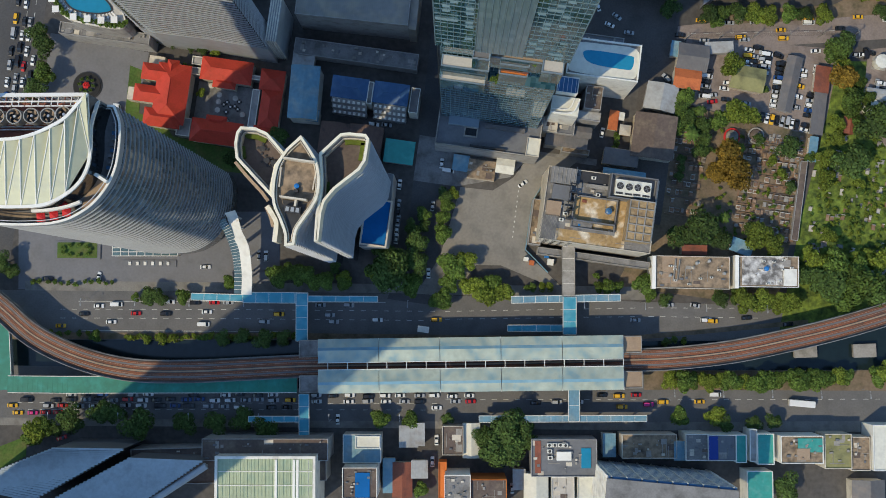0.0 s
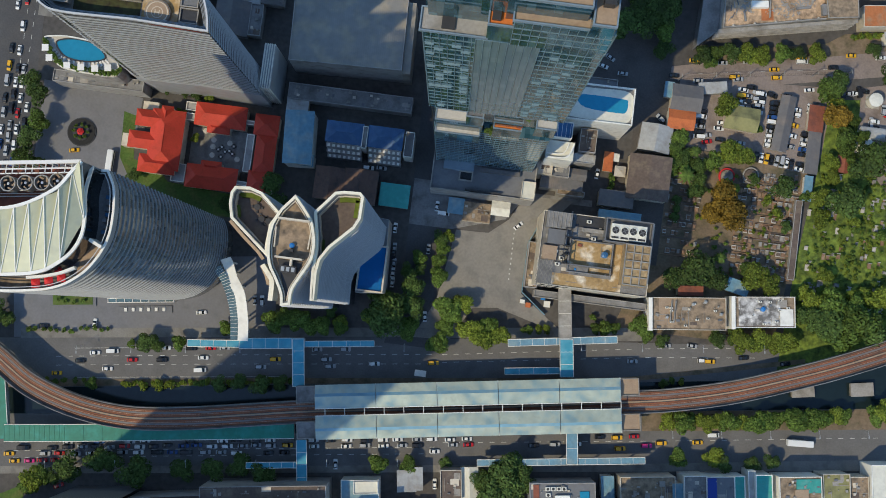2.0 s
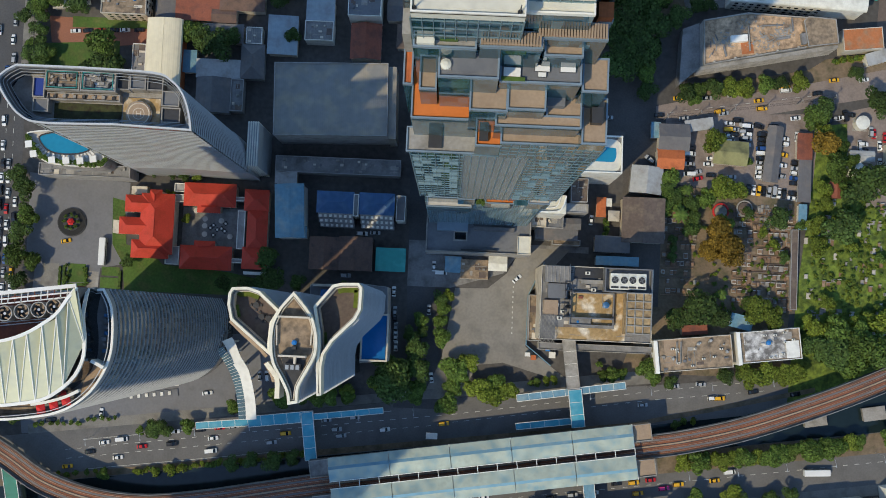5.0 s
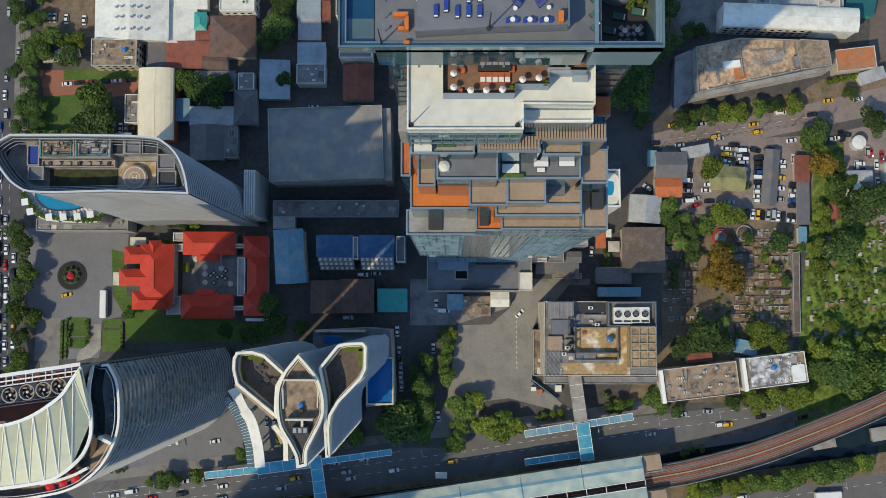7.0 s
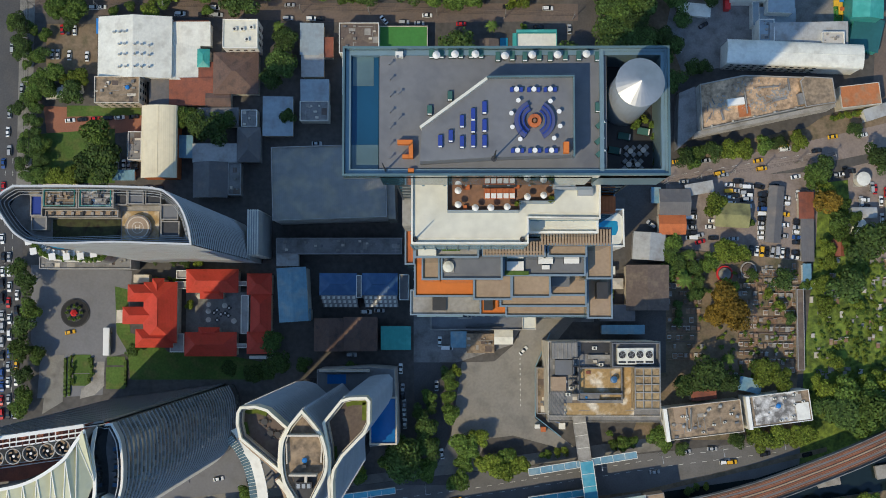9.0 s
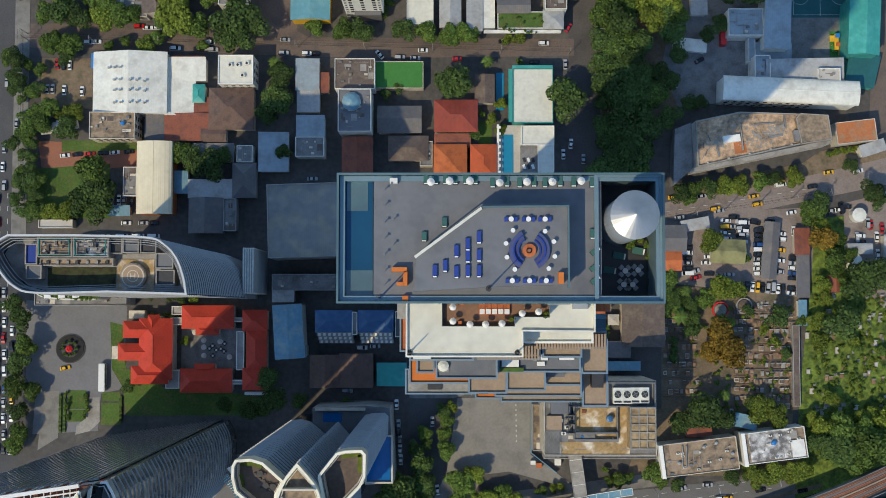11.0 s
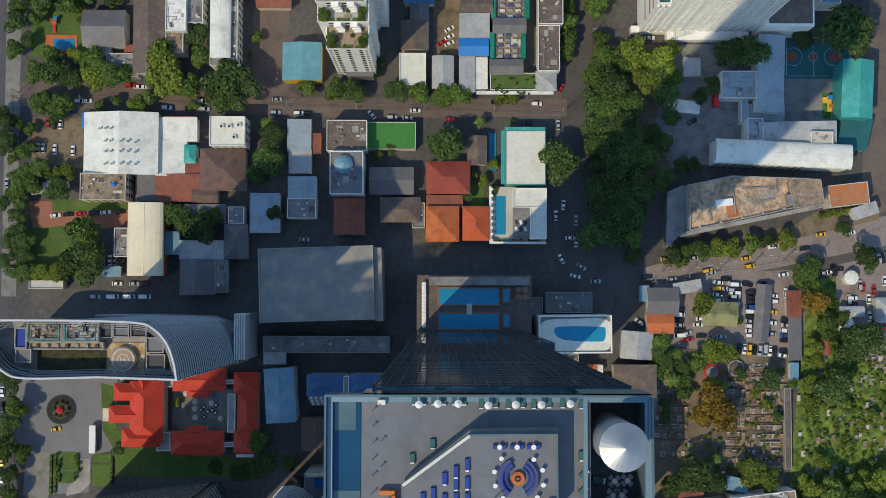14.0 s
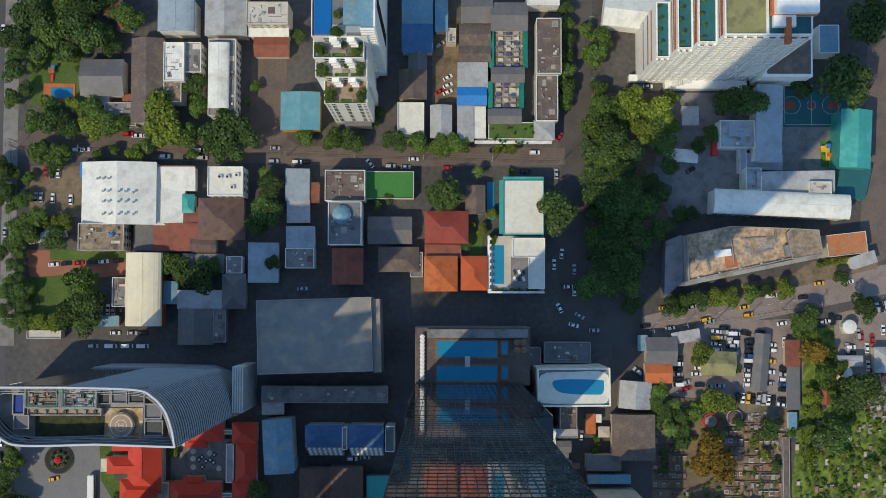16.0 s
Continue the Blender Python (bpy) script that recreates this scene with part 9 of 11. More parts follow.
# rows east of it
HOUSES = (
    ("flat", -17.8, 203.8, 10.3, 12.4, 0, 7, "white paint", "terrace white", "small white house with a pale flat roof"),
    ("gable", -6.0, 202.8, 7.8, 12.2, 0, 6, "cream wall", "grey metal", "narrow house with grey metal roof"),
    ("shed", 3.5, 202.1, 5.6, 13.6, 0, 6, "cream wall", "grey metal", "narrow house with pale grey roof"),
    ("shed", 8.8, 202.6, 4.7, 11.8, 0, 5, "cream wall", "white metal", "narrow house with pale metal roof"),
    ("shed", 6.3, 220.7, 11.1, 9.3, 0, 7, "cream wall", "grey metal", "house with a pale grey metal roof"),
    ("gable", 6.0, 212.6, 11.0, 6.6, 0, 7, "cream wall", "bright blue", "house with a bright blue roof"),
    ("gable", -17.0, 217.4, 10.2, 11.0, 0, 6, "cream wall", "brown roof felt", "old house with a dark brown roof"),
    ("gable", -15.2, 226.6, 6.6, 7.5, 0, 6, "cream wall", "dark metal", "old house with a dark roof"),
    ("gable", -15.3, 235.3, 11.5, 10.4, 0, 7, "cream wall", "deep blue metal", "house with a dark blue roof"),
    ("shed", -15.3, 245.9, 11.5, 8.8, 0, 7, "cream wall", "blue metal", "house with a pale blue roof"),
    ("gable", -15.3, 256.1, 11.6, 10.6, 0, 7, "cream wall", "dark metal", "house with a dark roof"),
    ("shed", -5.9, 248.3, 4.4, 19.4, 0, 6, "cream wall", "blue metal", "narrow house with a pale blue roof"),
    ("flat", -2.1, 236.7, 3.8, 6.1, 0, 5, "cream wall", "deck stone", "small beige flat-roofed block"),
    ("gable", 7.2, 236.5, 11.6, 8.1, 0, 7, "cream wall", "brown roof felt", "old house with a dark brown roof"),
    ("gable", 7.2, 229.0, 11.6, 6.8, 0, 7, "cream wall", "brown roof felt", "old house with a dark brown roof"),
    ("gable", 7.9, 247.0, 11.7, 11.0, 0, 8, "white paint", "dark metal", "house with a dark grey roof"),
    ("gable", 20.5, 243.4, 13.6, 10.5, 0, 9, "cream wall", "dark metal", "house with a large dark gabled roof"),
    ("gable", 19.9, 220.8, 12.4, 5.3, 0, 8, "cream wall", "dark metal", "house with a dark gabled roof"),
    ("gable", 18.7, 204.5, 12.4, 5.3, 0, 8, "cream wall", "dark metal", "house with a dark gabled roof"),
    ("flat", 35.7, 231.5, 9.5, 21.6, 0, 11, "white paint", "brown roof felt", "long white-walled block with a brown flat roof"),
    ("flat", 35.0, 211.3, 8.3, 17.8, 0, 10.5, "white paint", "brown roof felt", "long white-walled block with a brown flat roof"),
    ("hip", 34.1, 199.1, 7.4, 7.0, 0, 8, "white paint", "grey metal", "corner house with a pale grey roof"),
    ("flat", 21.6, 199.0, 18.1, 6.5, 0, 7, "white paint", "lawn", "house with a planted green roof terrace"),
    ("flat", 19.9, 231.5, 13.9, 14.7, 0, 6, "teal paint", "dirty roof", "yard roof between green nets"),
    ("flat", 19.3, 213.1, 12.7, 10.7, 0, 6, "teal paint", "dirty roof", "yard roof between green nets"),
    ("flat", 33.6, 252.3, 12.6, 9.1, 0, 10, "white paint", "terrace white", "white flat-roofed block"),
    ("flat", -43.0, 177.3, 15.4, 11.8, 0, 10, "white paint", "brown roof felt", "white-walled block with a grey flat roof"),
    ("flat", -26.0, 178.0, 18.8, 10.6, 0, 4.5, "cream wall", "court green", "green roofed play court"),
    ("flat", -42.7, 162.4, 12.6, 16.4, 0, 14, "bright white", "roof grey", "pale block with a blue dome"),
    ("shed", -61.8, 177.9, 8.5, 11.9, 0, 6, "cream wall", "pale sheet", "house with a pale blue metal roof"),
    ("shed", -55.7, 174.9, 3.7, 7.3, 0, 5, "cream wall", "rust tile", "narrow house with a rusty roof"),
    ("shed", -61.5, 167.6, 8.2, 8.2, 0, 5.5, "cream wall", "grey metal", "house with a pale blue metal roof"),
    ("gable", -25.8, 160.2, 16.5, 9.9, 0, 6, "cream wall", "dark metal", "dark roofed house in shade"),
    ("hip", -3.8, 161.4, 16.2, 11.9, 0, 7, "cream wall", "rust red tile", "house with a dark red hipped tile roof"),
    ("gable", 7.4, 172.2, 7.0, 10.6, 0, 6, "cream wall", "brown roof felt", "house with a worn brown roof"),
    ("flat", 26.0, 169.0, 15.6, 21.2, 0, 8, "teal paint", "terrace white", "white house with teal edges and flat roof"),
    ("shed", -60.4, 157.2, 10.4, 8.2, 0, 7, "white paint", "pale sheet", "small white house with pale roofs"),
    ("gable", -42.2, 146.2, 11.4, 13.4, 0, 6, "cream wall", "rust tile", "house with a red-brown roof"),
    ("hip", -22.4, 148.9, 15.0, 9.0, 0, 6, "cream wall", "brown roof felt", "house with a worn brown hipped roof"),
    ("flat", -15.4, 146.9, 4.8, 9.6, 0, 5, "cream wall", "grey concrete", "low house with a flat roof"),
    ("hip", -6.0, 143.4, 12.2, 13.0, 0, 7, "cream wall", "orange tile", "house with a bright orange hipped roof"),
    ("hip", 6.9, 143.6, 9.6, 12.6, 0, 7, "cream wall", "fox tile", "house with a red-orange hipped roof"),
    ("shed", -5.2, 152.2, 13.5, 4.3, 0, 5, "cream wall", "rust tile", "low house with rusty roof"),
    ("flat", 27.8, 153.4, 12.6, 7.4, 0, 9, "bright white", "terrace white", "white house with a roof terrace"),
    ("flat", 30.9, 143.6, 6.2, 12.2, 0, 9.1, "bright white", "terrace white", "white house wing with a roof pool"),
    ("shed", -75.0, 147.6, 11.0, 14.8, 0, 5, "cream wall", "pale sheet", "house with a pale blue roof in shade"),
    ("flat", -60.5, 149.2, 11.0, 7.6, 0, 8, "white paint", "grey concrete", "small white house"),
    ("flat", 42.8, 113.1, 17.9, 7.8, 0, 7, "grey wall", "roof grey", "dark low block beside the pool terrace"),
    ("shed", -70.7, 91.7, 7.8, 4.7, 0, 6, "cream wall", "grey metal", "small shaded shed"),
)
for form, x, y, w, d, r, h, wl, rf, lb in HOUSES:
    house("town_house", x, y, w, d, r, h, wl, rf, form, label=lb + " on a small plot")
villa = thing("pool_villa", "white villa court with a turquoise pool and planted walls", "villa", 23.2, 147.0)
for nm, q6, m in (("court_floor", (-11.0, 11.0, -11.2, 11.2, 0, 3.8), "deck stone"), ("terrace", (-1.8, 4.6, -8.2, 3.0, 3.8, 7.6), "grey concrete"), ("west_wall", (-11.0, -10.2, -11.2, 11.2, 3.8, 6.2), "bright white"), ("south_wall", (-10.2, 11.0, -11.2, -10.4, 3.8, 6.2), "bright white")):
    bm = bmesh.new()
    box(bm, *q6)
    part(nm, bm, m, villa)
for k in range(9):
    bm = bmesh.new()
    box(bm, -10.6, -9.6, -0.5, 0.5, 6.2, 6.6)
    part("wall_pier", bm, "bright white", villa, at=pose(0, -10.0 + k * 2.5, 0))
bm = bmesh.new()
box(bm, -8.8, -4.6, -7.5, 7.5, 3.7, 4.0)
part("water", bm, "pool water", villa, "turquoise pool water")
for k in range(6):
    bm = bmesh.new()
    box(bm, -0.5, 0.5, -0.9, 0.9, 7.6, 8.1)
    part("terrace_seat", bm, "dark steel" if k % 2 else "cloth white", villa, at=pose(-0.6 + 1.7 * (k % 3), -5.6 + 2.6 * (k // 3), 0, 0, 0, 20))
for k in range(12):
    tree("t" if k % 3 else "s", 13.4 + 1.6 * k, 136.6 + 0.5 * (k % 2), 0.9, 3.8)
rim = thing("teal_gutter", "teal gutter and canopy along a white roof", "gutter", 26.0, 169.0, 8)
for q6 in ((-9.4, -7.9, -10.2, 10.6, -0.4, 0.2), (-7.9, 7.8, 10.6, 12.0, -0.4, 0.2)):
    bm = bmesh.new()
    box(bm, *q6)
    part("sheet", bm, "teal metal", rim)
for sx, sy in ((-8.6, -8), (-8.6, 8), (6, 11.2)):
    bm = bmesh.new()
    tube(bm, (sx, sy, -8), (sx, sy, -0.4), 0.12)
    part("post", bm, "steel", rim)
floor_pool = thing("garden_pool", "narrow turquoise garden pool beside a house", "pool", 13.6, 172.2)
bm = bmesh.new()
box(bm, -1.5, 1.5, -7.5, 7.5, 0.05, 0.4)
part("water", bm, "pool water", floor_pool)
dx, dy = -43.8, 165.6
dome = thing("roof_dome", "pale blue faceted dome on a roof", "dome", dx, dy, 14.05)
bm = bmesh.new()
tube(bm, (0, 0, 0), (0, 0, 1.4), 3.6, 10)
part("drum", bm, "white paint", dome)
bm = bmesh.new()
tube(bm, (0, 0, 1.4), (0, 0, 2.6), 3.7, 10, 2.6)
tube(bm, (0, 0, 2.6), (0, 0, 3.8), 2.6, 10, 0.1)
part("cap", bm, "blue metal", dome)
# south of the boulevard
SOUTH = (
    ("flat", -26.2, -53.2, 14.3, 10.6, 8.1, 11.5, "white paint", "blue metal", "pale blue roofed block"),
    ("flat", -24.4, -50.4, 9.2, 4.6, 8.1, 12.2, "white paint", "terrace white", "white roofed upper block"),
    ("flat", -24.6, -64.3, 12.7, 11.2, 8.1, 22, "white paint", "brown roof felt", "white framed block with a roof pool"),
    ("shed", -9.5, -46.8, 6.6, 7.6, 8.1, 6, "cream wall", "grey metal", "small house with a grey metal roof"),
    ("shed", -5.0, -45.4, 2.4, 8.0, 8.1, 6, "cream wall", "grey metal", "narrow house with a grey roof"),
    ("gable", -9.6, -63.4, 7.0, 12.6, 8.1, 6, "cream wall", "rust tile", "house with a dark red roof"),
    ("shed", -3.6, -58.6, 5.7, 6.1, 8.1, 6, "cream wall", "grey metal", "narrow house with a pale grey roof"),
    ("shed", -14.8, -62.6, 4.0, 12.4, 8.1, 6, "cream wall", "blue metal", "narrow house with a pale blue roof"),
    ("flat", 7.4, -45.7, 8.0, 11.0, 8.1, 8, "cream wall", "brown roof felt", "shophouse with a brown flat roof"),
    ("gable", 14.5, -45.0, 6.0, 12.6, 8.1, 6, "white paint", "terrace white", "white folded roof house"),
    ("flat", 23.3, -62.8, 13.4, 11.6, 8.1, 17, "orange deck", "brown roof felt", "orange framed block"),
    ("flat", 11.6, -62.6, 9.6, 11.6, 8.1, 18, "bright white", "grey concrete", "white framed block beside an orange one"),
    ("flat", 5.7, -61.2, 3.0, 14.0, 8.1, 8, "orange deck", "orange deck", "narrow orange-roofed strip"),
    ("flat", 49.6, -45.6, 24.5, 13.8, 8.1, 14, "grey wall", "roof grey", "block with roof units and a roof pool"),
    ("gable", 41.4, -59.9, 8.5, 12.1, 8.1, 8, "white paint", "terrace white", "white low roof"),
    ("flat", 51.5, -58.6, 8.5, 10.3, 8.1, 8, "white paint", "deck stone", "pale low roof"),
    ("flat", 60.2, -57.3, 6.4, 10.3, 8.1, 8, "white paint", "terrace white", "white low roof"),
    ("shed", 34.6, -57.0, 4.2, 7.2, 8.1, 6, "white paint", "grey metal", "narrow pale roofed house"),
    ("shed", 66.6, -39.1, 4.2, 8.2, 8.1, 8, "white paint", "blue metal", "narrow pale blue roofed house"),
    ("flat", 81.0, -37.0, 20.6, 8.9, 8.1, 12, "cream wall", "dirty roof", "shophouse row with a tan flat roof"),
    ("shed", 93.0, -37.0, 4.6, 6.4, 8.1, 12, "white paint", "blue metal", "pale blue roof annex"),
    ("flat", 98.4, -34.6, 8.6, 9.8, 8.1, 14, "white paint", "grey concrete", "white framed block with a grey roof"),
    ("flat", 107.6, -33.5, 10.6, 9.6, 8.1, 14, "white paint", "roof grey", "block with a dark roof and blue covers"),
    ("flat", 115.3, -33.0, 3.9, 10.4, 8.1, 12, "bright white", "teal paint", "narrow block with a teal roof"),
    ("flat", 120.2, -31.3, 2.6, 12.0, 8.1, 10, "bright white", "grey metal", "narrow white stair block"),
    ("flat", 124.4, -31.8, 6.2, 11.4, 8.1, 12, "bright white", "teal paint", "white framed block with a teal roof"),
    ("flat", 137.6, -30.0, 15.8, 10.2, 8.1, 13, "bright white", "dirty roof", "white framed block with a stained roof"),
    ("flat", 151.8, -28.9, 10.1, 13.0, 8.1, 11, "cream wall", "olive roof", "block with a green roof"),
    ("flat", 160.6, -28.7, 7.2, 12.6, 8.1, 10, "cream wall", "dirty roof", "block with a stained brown roof"),
    ("flat", 169.5, -25.0, 10.4, 17.0, 8.1, 12, "bright white", "terrace white", "block with a white roof"),
    ("flat", 124.5, -47.0, 9.6, 13.2, 8.1, 11, "white paint", "teal paint", "narrow block with a teal roof"),
    ("gable", 166.8, -44.9, 11.7, 12.6, 8.1, 7, "cream wall", "dark metal", "dark roofed house"),
)
for form, x, y, w, d, r, h, wl, rf, lb in SOUTH:
    house("town_house", x, y, w, d, r, h, wl, rf, form, label=lb + " south of the boulevard")
for nm, q5, z0, z1, m in (("pool", (-23.5, -64.9, 5.4, 9.0, 8.1), 22.06, 22.5, "pool deep"), ("pool", (57.7, -44.5, 3.6, 7.5, 8.1), 14.06, 14.5, "pool water"), ("teal_roof", (140.4, -28.0, 9.2, 5.2, 8.1), 13.1, 13.6, "teal paint"), ("wooden_deck", (138.2, -31.6, 5.0, 4.2, 8.1), 13.1, 13.7, "tan deck"), ("blue_cover", (104.4, -34.0, 3.4, 8.6, 8.1), 14.1, 14.8, "cloth blue"), ("roof_box", (49.3, -44.8, 5.5, 3.2, 8.1), 14.1, 15.6, "bright white"), ("red_strip", (39.8, -46.6, 2.2, 12.0, 8.1), 14.1, 14.4, "rust tile")):
    t = thing("roof_" + nm, "flat coloured " + nm.replace("_", " ") + " on a town roof", nm.replace("_", " "))
    boxes_on(t, "body", *q5, z0, z1, m)
for u, v in [(43.4, -41.6), (45.4, -41.3), (47.5, -41.0), (49.4, -40.8), (43.8, -43.8), (44.3, -46.2)]:
    cooler(u, v, 14.06, 1.8, 1.4, 8, 1.2)
condo = thing("balcony_apartment_block", "grey apartment block with stacked white balconies", "apartment block")
cx, cy, cw, cd, cr = 85.0, -51.5, 46.0, 11.6, 2.8
for k in range(14):
    boxes_on(condo, "balcony", cx, cy, cw, cd + 1.4, cr, 2 + k * 3, 3.1 + k * 3, "white paint")
    boxes_on(condo, "glazing", cx, cy, cw - 1, cd + 1.2, cr, 3.1 + k * 3, 5 + k * 3, "deep blue metal")
for k in range(9):
    e = (k - 4) * cw / 8.6
    boxes_on(condo, "pier", cx + e * math.cos(radians(cr)), cy + e * math.sin(radians(cr)), 0.5, cd + 1.9, cr, 0, 44, "white paint")
boxes_on(condo, "roof", cx, cy, cw, cd, cr, 44, 45, "grey concrete")
# ribbed hall roofs in the south-west
mat("rib blue", (0.34, 0.4, 0.44), 0.5, 0.14, 0.9, 0.1, stain=(0.27, 0.31, 0.34), stain_amount=0.4)
mat("pale green sheet", (0.4, 0.46, 0.3), 0.5, 0.12, 0.7, 0.1, wave=0.8, stain=(0.3, 0.4, 0.28), stain_amount=0.5)
beam = thing("roof_beam", "long round white roof beam beside the ribbed hall", "beam")
bm = bmesh.new()
tube(bm, (-80.3, -64.9, 28.8), (-104.7, -86.3, 28.8), 1.3, 14)
part("pipe", bm, "hotel panel", beam)
for f in (0.1, 0.5, 0.9):
    bm = bmesh.new()
    tube(bm, (-80.3 - 24.4 * f, -64.9 - 21.4 * f, 0), (-80.3 - 24.4 * f, -64.9 - 21.4 * f, 28), 0.5, 8)
    part("column", bm, "hotel panel", beam)
flat("lawn_corner", [(-156.9, -68.3), (-155.9, -76.0), (-172.0, -87.0), (-182.0, -85.0), (-176.0, -79.0)], "lawn", "small corner lawn beside the ribbed hall", "lawn", 0.15)
for lo, hi, z in (([(-167.4, -84.3), (-141.7, -86.4)], [(-135.9, -66.3), (-110.7, -62.9)], 29.5), ([(-142.2, -91.0), (-108.2, -86.8)], [(-108.0, -65.8), (-81.8, -63.1)], 29.5)):
    t = thing("ribbed_hall", "hall with a ribbed blue-grey metal roof", "hall")
    bm = bmesh.new()
    prism(bm, [lo[0], lo[1], hi[1], hi[0]], 0, z)
    part("wall", bm, "hotel wall", t)
    for k in range(26):
        f = (k + 0.5) / 26
        a, b = Vector(lo[0]).lerp(Vector(hi[0]), f), Vector(lo[1]).lerp(Vector(hi[1]), f)
        bm = bmesh.new()
        strip(bm, [tuple(a), tuple(b + (b - a).normalized() * 0.6)], 0.85, z, z + 0.9)
        part("roof_rib", bm, "rib blue", t)
glass_hall = house("glass_roofed_hall", -58.0, -68.3, 36.4, 20.0, 8.1, 29.5, "white paint", "pale green sheet", label="hall with a framed pale green sheeted roof", wall_thick=1.0, category="hall")
house("dark_podium", -74.7, -65.7, 73.3, 13.3, 9.5, 15, "grey wall", "brown roof felt", label="dark podium roof in deep shade", category="building")

gx, gy, gw, gd, gr = -58.0, -68.3, 36.4, 20.0, 8.1
house("dark_podium", -61.0, -57.2, 46.5, 8.0, 8.1, 22, "grey wall", "brown roof felt", label="dark podium roof beside the sheeted hall", category="building")
for k in range(27):
    boxes_on(glass_hall, "roof_bar", gx + (k - 13) * gw / 28 * math.cos(radians(gr)), gy + (k - 13) * gw / 28 * math.sin(radians(gr)), 0.9 if k in (16, 21, 22) else 0.16, gd - 2.4, gr, 29.56, 30.0 if k in (16, 21, 22) else 29.75, "bright white" if k in (16, 21, 22, 25) else "pale green sheet")
for k in range(2):
    e = (k - 0.1) * gd / 4
    boxes_on(glass_hall, "glazing_beam", gx - e * math.sin(radians(gr)), gy + e * math.cos(radians(gr)), gw - 2.4, 0.3, gr, 29.56, 29.85, "white paint")

# yards between nets, and planted roof
for q5, n in (((20.3, 231.2, 14.5, 14.8, 0), 7), ((19.3, 213.2, 13.5, 10.3, 0), 5)):
    x, y, w, d, r = q5
    yard = thing("netted_yard", "open roof yard with boards between green nets", "yard", x, y, 6.7)
    for s in (-1, 1):
        bm = bmesh.new()
        box(bm, -0.9, 0.9, -d / 2, d / 2, 0, 0.9)
        part("net", bm, "net green", yard, at=pose(s * (w / 2 - 0.9), 0, 0, 0, s * 18, 0))
    for k in range(n):
        for s in range(3):
            bm = bmesh.new()
            box(bm, -w * 0.07, w * 0.07, -d * 0.3 / n, d * 0.3 / n, 0, 0.12)
            part("board", bm, ("concrete", "grey metal", "cream wall", "sofa blue")[(k * 3 + s * 2 + n) % 4], yard, at=pose((s - 1) * w * 0.21, (k - (n - 1) / 2) * d / n, 0.02))
for k in range(16):
    p = along([(13.1, 197.4), (30.2, 197.4)], (k + 0.5) / 16)
    tree("s", p.x, p.y + PLANT.uniform(-4.5, 3.5), PLANT.uniform(0.5, 0.9), 7.1)
floor_rim = thing("roof_edge", "white projecting roof edge round the planted terrace", "parapet", 22.1, 194.6, 6)
bm = bmesh.new()
box(bm, -15, 15, -0.6, 0.6, 0, 1.2)
part("ledge", bm, "white paint", floor_rim)
flat("lawn_back_garden", rect(7.8, 155.7, 5.5, 9.5, 0), "lawn", "small back garden lawn behind houses", "lawn", 0.09)

# ---- trees and shrubs ----
tree("c", -171.5, 82.4, 4.9)
tree("a", -169.5, 72.7, 4.9)
tree("c", -172.3, 65.5, 4.9)
tree("b", -174.0, 57.1, 4.9)
tree("a", -168.2, 54.6, 4.1)
tree("c", -172.8, 47.4, 4.1)
tree("b", -171.5, 39.0, 4.1)
tree("a", -174.4, 34.2, 4.1)
tree("c", -176.2, 88.5, 4.1)
tree("c", -131.0, 56.4, 2.9)
tree("s", -130.6, 92.2, 1.6)
tree("d", -106.0, 91.0, 2.5)
tree("d", -109.5, 74.0, 2.0)
tree("c", -110.9, 90.3, 2.5)
tree("c", -115.9, 90.4, 1.6)
tree("c", -123.3, 91.0, 1.6)
tree("f", -76.1, 59.5, 4.9)
tree("f", -73.7, 52.3, 4.9)
tree("f", -83.4, 48.1, 4.1)
tree("f", -78.6, 48.7, 4.1)
tree("f", -93.2, 49.2, 3.3)
tree("a", -178.2, 184.6, 4.1)
tree("c", -175.3, 177.3, 3.3)
tree("a", -170.8, 171.1, 3.3)
tree("a", -162.0, 190.5, 4.9)
tree("b", -154.6, 189.3, 4.9)
tree("c", -157.3, 185.7, 4.1)
tree("a", -167.6, 181.2, 2.5)
tree("a", -166.3, 158.3, 4.9)
tree("b", -163.0, 164.7, 4.1)
tree("d", -153.2, 163.4, 4.1)
tree("c", -156.5, 157.1, 4.9)
tree("a", -170.2, 154.8, 4.1)
tree("d", -159.8, 163.1, 2.5)
tree("a", -144.7, 139.6, 6.6)
tree("c", -142.5, 133.4, 7.4)
tree("c", -149.0, 127.5, 5.7)
tree("c", -142.6, 125.6, 6.6)
tree("d", -162.2, 124.1, 4.1)
tree("d", -156.1, 124.3, 4.1)
tree("a", -167.2, 125.3, 4.1)
tree("a", -166.4, 136.4, 3.3)
tree("c", -168.1, 130.3, 3.3)
tree("a", -111.1, 147.2, 4.9)
tree("c", -99.7, 140.8, 6.6)
tree("c", -106.2, 144.7, 4.9)
tree("c", -96.4, 145.9, 4.9)
tree("c", -73.5, 176.7, 4.9)
tree("c", -74.7, 169.3, 4.9)
tree("c", -71.0, 147.4, 3.3)
tree("c", -177.8, 151.2, 3.3)
tree("c", -174.4, 136.4, 3.3)
tree("c", -174.9, 129.1, 3.3)
tree("c", -171.1, 140.3, 2.5)
tree("c", -169.1, 132.9, 2.5)
tree("a", -134.4, 191.7, 2.5)
tree("a", -125.5, 189.6, 3.3)
tree("c", -163.9, 242.9, 8.2)
tree("c", -171.5, 233.4, 6.6)
tree("a", -157.4, 238.1, 7.4)
tree("c", -149.7, 240.8, 6.6)
